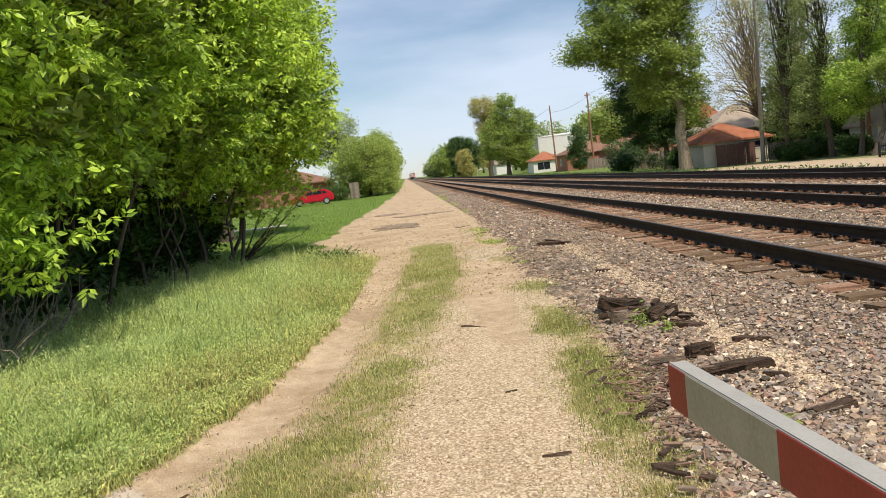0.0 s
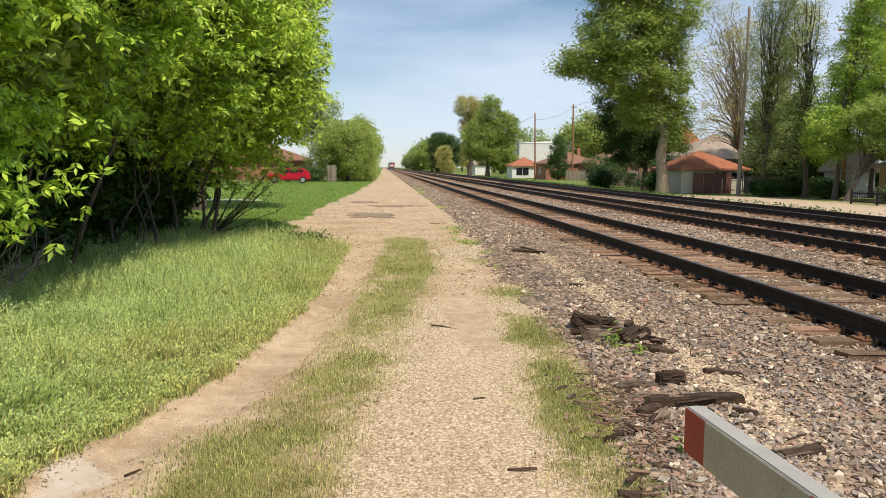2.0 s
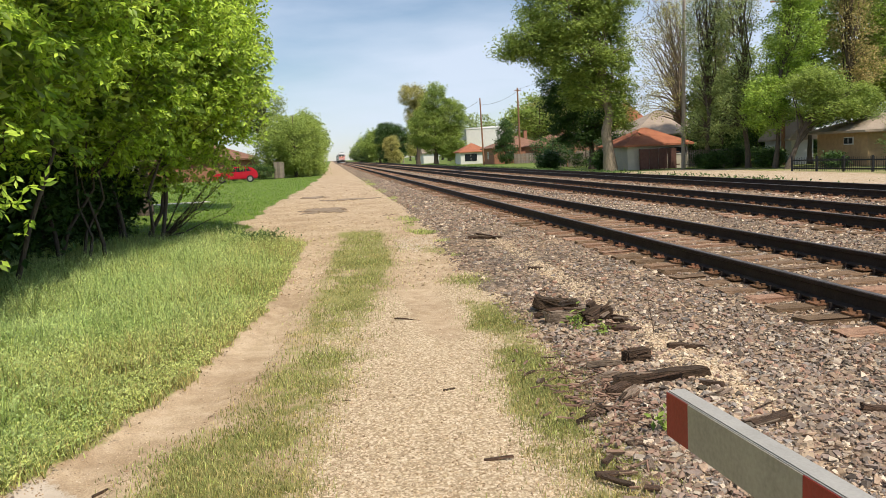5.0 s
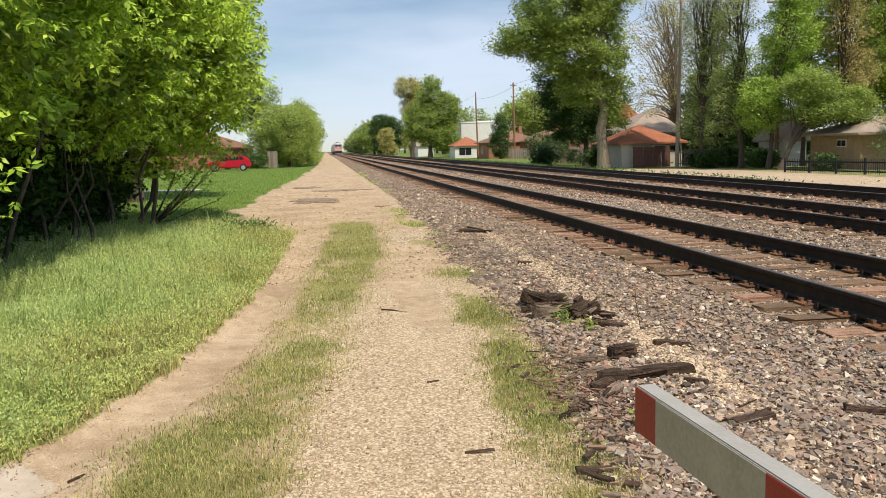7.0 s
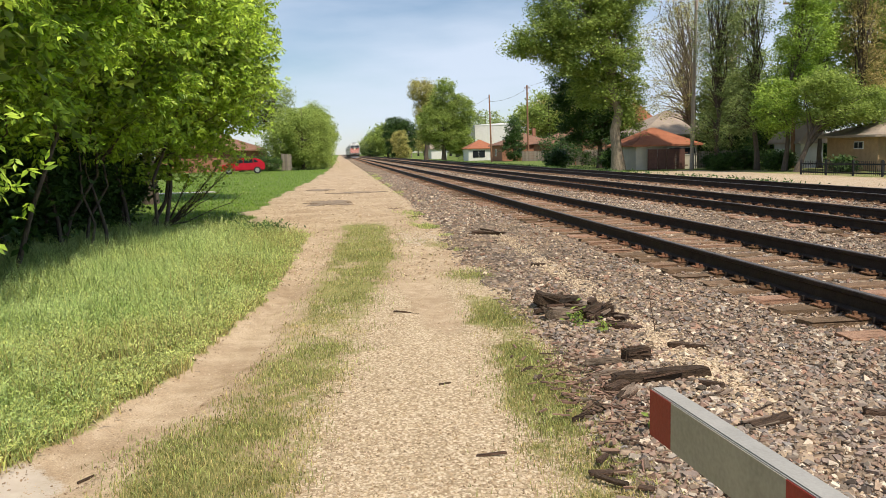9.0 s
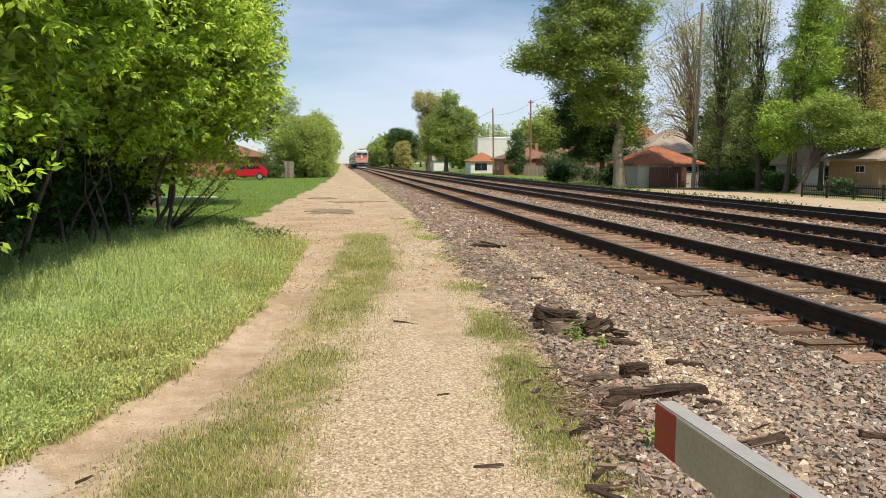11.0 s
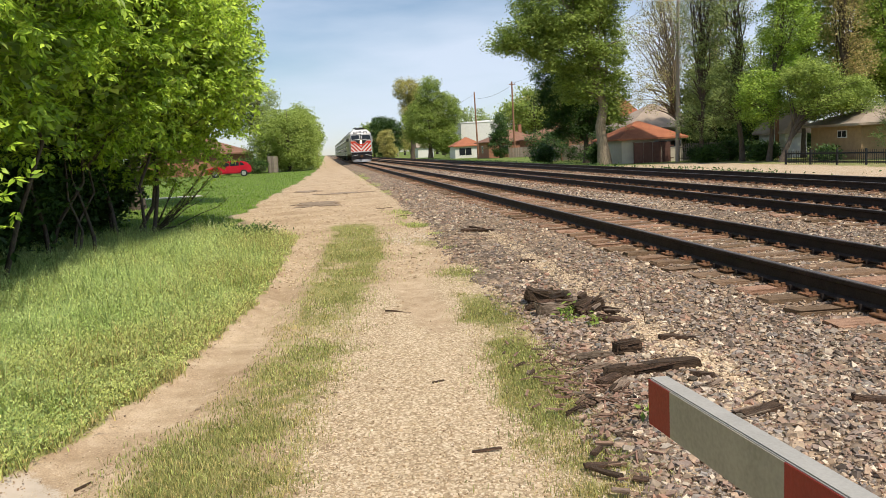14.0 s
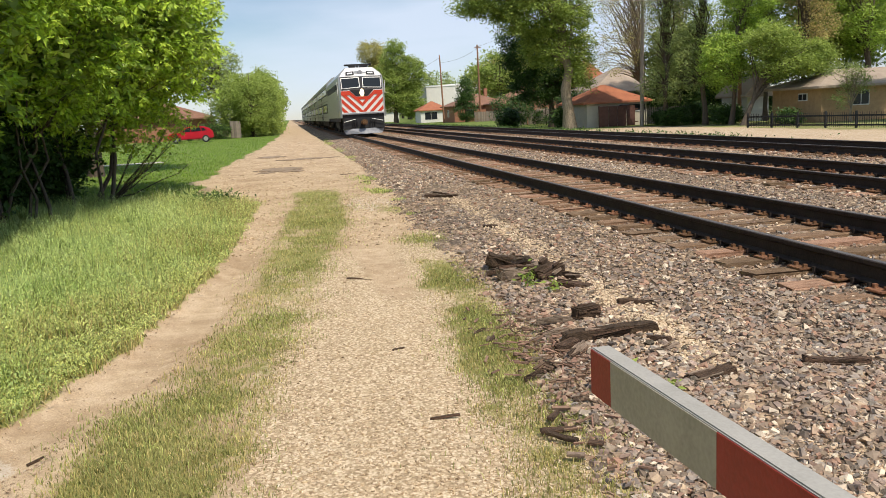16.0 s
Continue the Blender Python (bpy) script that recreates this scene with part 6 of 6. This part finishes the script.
    v = np.array([(a, c, d) for a in (-0.5, 0.5) for c in (-0.5, 0.5) for d in (-0.5, 0.5)])
    f = np.array([(0, 1, 3, 2), (4, 6, 7, 5), (0, 4, 5, 1), (2, 3, 7, 6), (1, 5, 7, 3), (0, 2, 6, 4)])
    chips = []
    for k in range(n):
        m = pose(rng.normal(2.0, 0.2), rng.normal(5.7, 0.75), 0.02 + rng.uniform(0, 0.025), rng.uniform(-25, 25), rng.uniform(-15, 15), rng.uniform(0, 360)) @ Matrix.Diagonal((rng.uniform(0.02, 0.11), rng.uniform(0.005, 0.02), rng.uniform(0.003, 0.012), 1))
        chips.append((v @ np.array(m.to_3x3()).T + np.array(m.translation), f))
    tagged(new("wood_chips", mesh_np("wood_chips", *joined(chips), material("reddish_wood_chip", (0.30, 0.19, 0.13), (0.13, 0.08, 0.055), 5, 0.9, 0.3, 40, island=0.4))), "reddish brown chips of rotten tie wood", "wood chips", kind="stuff")
    for x, y, l, turn in ((1.08, 5.09, 0.16, 4), (0.32, 6.38, 0.12, 0), (0.95, 9.0, 0.26, -18), (1.0, 6.4, 0.1, 30), (-1.0, 5.2, 0.12, 50), (2.3, 20.8, 0.7, 6), (1.9, 24, 0.5, 14), (3.0, 24.5, 1.0, -4)):
        chunk(x, y, float(covers(np.array([x]), np.array([y]))[3][0]) + 0.008, (l, 0.016, 0.014), turn, label="small dead stick on the track", name="stick")


def build_understory():
    """Added shrubs that close the thicket below its crowns, its shade put into their dark leaves, a hedge beside the
    far posts, and the stain on the yard.
    """
    # fill behind the stems: dark leaf colour in place of the thicket's shade
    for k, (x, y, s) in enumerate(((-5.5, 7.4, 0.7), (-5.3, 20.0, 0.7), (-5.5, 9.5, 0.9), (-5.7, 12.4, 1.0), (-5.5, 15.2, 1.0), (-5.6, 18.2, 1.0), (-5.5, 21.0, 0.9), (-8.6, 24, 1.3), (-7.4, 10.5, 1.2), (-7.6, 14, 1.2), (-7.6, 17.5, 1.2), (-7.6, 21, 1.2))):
        tree(x, y, 2.6 * s, 0.05, [(0, 0, 1.25 * s, 1.35 * s, 1.8 * s, 1.25 * s)], M_LEAF_DEEP_AND_SHADE, "added shrub with the thicket's shade put into its dark leaves", clumps=120, per_clump=40, leaf=0.17, spread=0.3, category="shrub", name="shrub", group="shrubs of the thicket", twigs=12, fork=0.2)
    for x, y, s in ((25.6, 92, 1.6), (28.6, 89, 1.7), (30.6, 84, 1.5), (23.0, 84, 0.8), (26.2, 76, 0.7)):
        tree(x, y, 2.6 * s, 0.06, [(0, 0, 1.2 * s, 1.5 * s, 1.3 * s, 1.2 * s)], M_LEAF_DEEP_AND_SHADE, "dark green bush among the yards", clumps=80, per_clump=44, leaf=0.24, spread=0.34, z0=Z_RIGHT, category="shrub", name="shrub", twigs=8)
    for x, y, s in ((31.8, 66, 0.6), (33.0, 63.4, 0.8), (34.6, 61.5, 0.6), (34.2, 52.2, 0.4), (30.6, 62.2, 0.6), (33.4, 58.6, 0.6)):
        tree(x, y, 2.2 * s, 0.05, [(0, 0, 1.1 * s, 1.5 * s, 1.2 * s, 1.1 * s)], M_LEAF_DEEP_AND_SHADE, "dark green bush at the alley's edge", clumps=70, per_clump=40, leaf=0.2, spread=0.3, z0=Z_RIGHT, category="shrub", name="shrub", twigs=8)
    for x, y, s in ((35.5, 72, 1.5), (38.5, 70, 1.6), (42, 70, 1.7), (46, 72, 1.8), (50, 66, 1.8)):
        tree(x, y, 2.8 * s, 0.08, [(0, 0, 1.4 * s, 2.0 * s, 1.3 * s, 1.4 * s)], M_LEAF_DEEP_AND_SHADE, "tall dark hedge closing the gardens", clumps=110, per_clump=50, leaf=0.26, spread=0.4, z0=Z_RIGHT, category="hedge", name="hedge", twigs=8)
    # short tufts where yard and ballast meet
    y = scatter(26000, 0, 1, 11, 75, 0.5)[:, 1]
    x = np.interp(y, [11, 14, 22, 28, 60, 80], [2.1, 2.05, 2.4, 2.75, 2.95, 3.1]) + rng.normal(0, 0.22, len(y))
    keep = ramp_noise(x, y, 0.55, 7.7) + 0.3 * ramp_noise(x, y, 2.0, 7.7) > 0.22
    x, y = x[keep], y[keep]
    blades("verge_grass", np.stack([x, y], -1), np.full(len(x), -0.005), 0.06 * rng.uniform(0.4, 1.5, len(x)), 0.006 + 0.00025 * y, M_GRASS, "tufts of short grass along the ballast's foot", 0.8)
    # oil-dark patch of damp earth on the yard
    n = 60
    a = np.linspace(0, 2 * math.pi, n, endpoint=False)
    damp = material("damp_earth", (0.36, 0.27, 0.185), (0.20, 0.15, 0.105), 5, 0.9, 0.3, 40)
    for px, py, sx, sy, seed in ((0.0, 28.3, 0.6, 0.9, 4.0), (0.35, 27.2, 0.34, 0.5, 9.0), (-0.45, 27.0, 0.25, 0.5, 2.0), (0.9, 34.5, 0.8, 0.6, 6.0), (-0.6, 38, 0.5, 0.8, 7.0)):
        r = 1 + 0.9 * np.array([noise.noise((2.6 * math.cos(t), 2.6 * math.sin(t), seed)) for t in a])
        ring = np.stack([px + sx * r * np.cos(a), py + sy * r * np.sin(a), np.full(n, 0.022)], -1)
        low = ring * (1, 1, 0) + (0, 0, -0.05)
        me = bpy.data.meshes.new("damp_patch")
        me.from_pydata([tuple(v) for v in np.concatenate([ring, low])], [], [tuple(range(n))] + [((k + 1) % n, k, n + k, n + (k + 1) % n) for k in range(n)])
        me.materials.append(damp)
        tagged(new("damp_patch", me), "darker damp smear of earth on the dirt yard", "earth", "damp smears on the yard", "structure")
    # far buildings at the end of the line
    house(-16, -7, 470, 482, 5.0, 6.4, M_SIDING, M_ROOF_GREY, "pale far-off building at the end of the yard", z0=0, name="building", category="building")
    house(-6, -2.5, 380, 386, 3.4, 4.2, M_SIDING, M_ROOF_GREY, "small pale far-off hut beside the line", z0=0, name="hut", category="hut")
    house(23, 31, 640, 650, 14, 14.5, M_RED_BRICK, M_ROOF_BROWN, "far-off brick tower block", name="building", category="building")


def build_small_plants():
    """A dead brush at the thicket's foot, sprouts beside the tie heap and one thin weed stem."""
    for x, y, n, high in ((-4.3, 9.7, 46, 1.25), (-4.2, 10.7, 36, 1.0), (-3.75, 8.7, 30, 0.7)):
        ob = tagged(new("dead_brush"), "pale dry twigs tangled at the thicket's foot", "dead brush")
        ob.location = (x, y, 0)
        for k in range(n):
            a, r = rng.uniform(0, 2 * math.pi), rng.uniform(0.1, 0.5)
            t = np.linspace(0, 1, 6)[:, None]
            tip = np.array((r * math.cos(a) + rng.normal(0, 0.35), r * math.sin(a) + rng.normal(0, 0.35), high * rng.uniform(0.3, 1.0)))
            line = np.array((0.4 * r * math.cos(a), 0.4 * r * math.sin(a), 0)) * (1 - t) + tip * t
            line[:, :2] += rng.normal(0, 0.035, (6, 2))
            line[:, 2] += np.sin(t[:, 0] * math.pi) * rng.uniform(-0.1, 0.25)
            part("twig", mesh_np("twig", *tube(line, [0.008, 0.007, 0.006, 0.005, 0.004, 0.002], 4), M_TWIG), None, ob)
    for x, y, s in ((2.42, 8.02, 1.0), (2.52, 7.55, 0.9), (2.38, 7.8, 0.7), (2.05, 5.15, 0.9), (2.3, 4.9, 0.7)):
        ob = tagged(new("weed_sprout"), "small bright green weed beside old tie wood", "weed", "weeds by the tie heap")
        ob.location = (x, y, 0.02)
        at = rng.normal(0, 0.05, (40, 3)) * s
        at[:, 2] = np.abs(at[:, 2]) * 1.3 + 0.02
        part("foliage", mesh_np("foliage", *leaf_arrays(at, 0.06 * s * rng.uniform(0.6, 1.3, 40), 1.0, 2.2), M_LEAF), None, ob)
        part("stalk", mesh_np("stalk", *tube([(0, 0, -0.02), (0.01, 0, 0.05), (0, 0.01, 0.1 * s)], [0.004, 0.003, 0.002], 5), M_GRASS), None, ob)
    ob = tagged(new("dry_weed"), "single thin dry weed standing on the ballast", "weed")
    ob.location = (2.9, 7.35, 0.0)
    part("stalk", mesh_np("stalk", *tube([(0, 0, 0), (-0.02, 0, 0.14), (-0.05, 0.0, 0.3), (-0.06, 0, 0.42)], [0.004, 0.0035, 0.003, 0.0015], 5), M_TIE_END), None, ob)
    for k in range(7):
        z = 0.1 + 0.04 * k
        part("twig", mesh_np("twig", *tube([(-0.02 - 0.1 * (z - 0.1), 0, z), (-0.02 + 0.05 * (-1) ** k, 0.02, z + 0.05)], [0.002, 0.001], 4), M_TIE_END), None, ob)
    # the low branches that reach out of the thicket over the lawn
    ob = tagged(new("low_branch"), "dark arching branches reaching out of the thicket", "branch")
    ob.location = (-3.9, 20.6, 0)
    for k in range(12):
        a = rng.uniform(-0.7, 0.5)
        reach, high = rng.uniform(0.9, 2.3), rng.uniform(0.5, 1.9)
        t = np.linspace(0, 1, 7)[:, None]
        line = np.concatenate([t * reach * math.cos(a), t * reach * math.sin(a), high * t ** 1.4], 1) + rng.normal(0, 0.03, (7, 3))
        line[0] = (0, 0, -0.05)
        b = part("bough", mesh_np("bough", *tube(line, np.linspace(0.022, 0.004, 7), 5), M_BARK), None, ob)
        at = line[3:].repeat(9, 0) + rng.normal(0, 0.09, (36, 3))
        part("leaves", mesh_np("leaves", *leaf_arrays(at, 0.09 * rng.uniform(0.6, 1.3, 36)), M_LEAF), None, b)


def build_left_yard():
    M_RED_CAR = material("red_car_paint", (0.50, 0.008, 0.028), (0.42, 0.007, 0.022), 2, 0.25, 0.0, 20, spec=0.6)
    car = tagged(new("car"), "red hatchback parked on the lawn beyond the thicket", "car")
    car.matrix_basis = pose(-8.75, 80, 0, 0, 0, 4)
    side = [(-2.05, 0.32), (2.0, 0.34), (2.06, 0.72), (1.98, 0.98), (1.62, 1.34), (1.1, 1.47), (0.1, 1.49), (-0.45, 1.38), (-1.05, 1.0), (-1.95, 0.84), (-2.1, 0.6)]
    bm = prism(side, -0.86, 0.86)
    bmesh.ops.bevel(bm, geom=list(bm.edges), offset=0.07, segments=2, affect="EDGES")
    body = part("body", bm, M_RED_CAR, car)
    for s in (-1, 1):
        for outline in ([(-0.78, 1.0), (0.02, 1.02), (0.02, 1.38), (-0.32, 1.32)], [(0.1, 1.02), (0.95, 1.04), (0.9, 1.37), (0.1, 1.39)], [(1.03, 1.05), (1.45, 1.08), (1.2, 1.32), (1.0, 1.35)]):
            part("window", prism(outline, s * 0.862, s * 0.874), M_DARK_GLASS, body)
        for wx in (-1.3, 1.32):
            w = part("wheel", rod(bmesh.new(), 0.33, 0.33, 0.22, pose(wx, s * 0.8, 0.33, 90, 0, 0), 24), M_BLACK, car)
            part("rim", rod(bmesh.new(), 0.2, 0.2, 0.03, pose(wx, s * 0.915, 0.33, 90, 0, 0), 16), M_SILVER, w)
        part("tail_lamp", boxed((0.12, 0.3, 0.12), pose(1.93, s * 0.6, 1.0), 0.03), M_GATE_RED, body)
    house(-20, -8.6, 95, 105, 2.4, 4.3, M_RED_BRICK, M_ROOF_BROWN, "low brick house with a brown roof behind the lawn", z0=0)
    fence(-5.75, 89, -4.65, 88.9, 1.75, 0.14, 0.01, M_FENCE_GREY, "short brown board fence at the lawn's end", z0=0)
    for x, y, s in ((-6.9, 88.5, 1.1), (-8.4, 88, 1.1), (-10.0, 88.3, 1.0)):
        tree(x, y, 1.6, 0.05, [(0, 0, 0.85, 1.0 * s, 0.8, 0.8)], M_LEAF_DEEP_AND_SHADE, "trimmed dark green hedge bush", clumps=70, per_clump=40, leaf=0.14, spread=0.22, category="shrub", name="shrub", twigs=8)
    tagged(new("driveway", mesh_np("driveway", [(-16, 38.0, 0.03), (-5.3, 39.2, 0.03), (-5.6, 40.2, 0.03), (-16, 39.4, 0.03), (-16, 38.0, -0.1), (-5.3, 39.2, -0.1), (-5.6, 40.2, -0.1), (-16, 39.4, -0.1)], [(0, 1, 2, 3), (0, 4, 5, 1), (1, 5, 6, 2), (2, 6, 7, 3), (3, 7, 4, 0)], M_CONCRETE)), "pale concrete walk across the lawn", "path", kind="structure")


build_ground()
ballast = build_ballast()
for n, (x0, parts_, plates_) in enumerate(zip(TRACKS, (260, 200, 160), (90, 70, 60))):
    build_track(n, x0, parts_, plates_)
gate_arm = build_gate()
build_far_side()
build_trees()
build_thicket()
build_left_yard()
build_litter()
build_understory()
build_small_plants()
build_scatter()
big = []
for n in range(7):
    bm = bmesh.new()
    bmesh.ops.create_icosphere(bm, subdivisions=1, radius=1.0)
    for v in bm.verts:
        v.co *= 0.6 + 0.75 * random.random()
        v.co.z *= 0.7
    big.append(bpy.data.meshes.new("stone"))
    bm.to_mesh(big[-1])
    bm.free()
    big[-1].materials.append(M_BIG_STONE)
spots = scatter(280, 2.15, 4.05, 3.0, 9.0, 1.6)
heights = bed_height(spots[:, 0] - bed_shift(spots[:, 0], spots[:, 1]))
for n, ((sx, sy), sz) in enumerate(zip(spots, heights)):
    ob = new("stone", big[n % 7])
    ob.parent = ballast
    size = 0.017 + 0.02 * random.random() ** 2
    ob.matrix_basis = pose(sx, sy, sz + 0.02, random.uniform(0, 40), random.uniform(0, 40), random.uniform(0, 360)) @ Matrix.Diagonal((size, size * random.uniform(0.7, 1), size, 1))
locomotive = build_locomotive()
coaches = [build_coach()]
for n in range(5):
    coaches.append(copy_thing(coaches[0], Matrix()))


def motions():
    """The train comes along the first track at an even speed; the gate's long arm sways a few centimetres on its mast."""
    sway = ((0, -34, 32), (0.8, -14, 18), (2, 12, 13), (3, 0, 10), (3.5, 2, 9), (4, 26, 8), (4.3, 24, 8), (5.3, -4, 9), (6.3, -27, 11), (7, -17, 9), (7.5, -13, 9), (8.7, -18, 7), (10.8, -2, 9), (13, 0, 10), (14.5, 0, 10), (16, -11, 9))
    hinge = Vector((0.03, -6.7, 0.92))
    walk(gate_arm, [(t, Matrix.Translation(hinge) @ pose(0, 0, 0, math.degrees(up / 6700), 0, -math.degrees(aside / 6700)) @ Matrix.Translation(-hinge)) for t, aside, up in sway])

    def at(t):
        return 57.4 + 29.6 * (16.0 - t)
    times = [0.0, 4.0, 8.0, 12.0, 16.0]
    walk(locomotive, [(t, pose(TRACKS[0], at(t), RAIL_TOP)) for t in times])
    for k, coach in enumerate(coaches):
        walk(coach, [(t, pose(TRACKS[0], at(t) + 18.0 + 26.6 * k, RAIL_TOP)) for t in times])


motions()
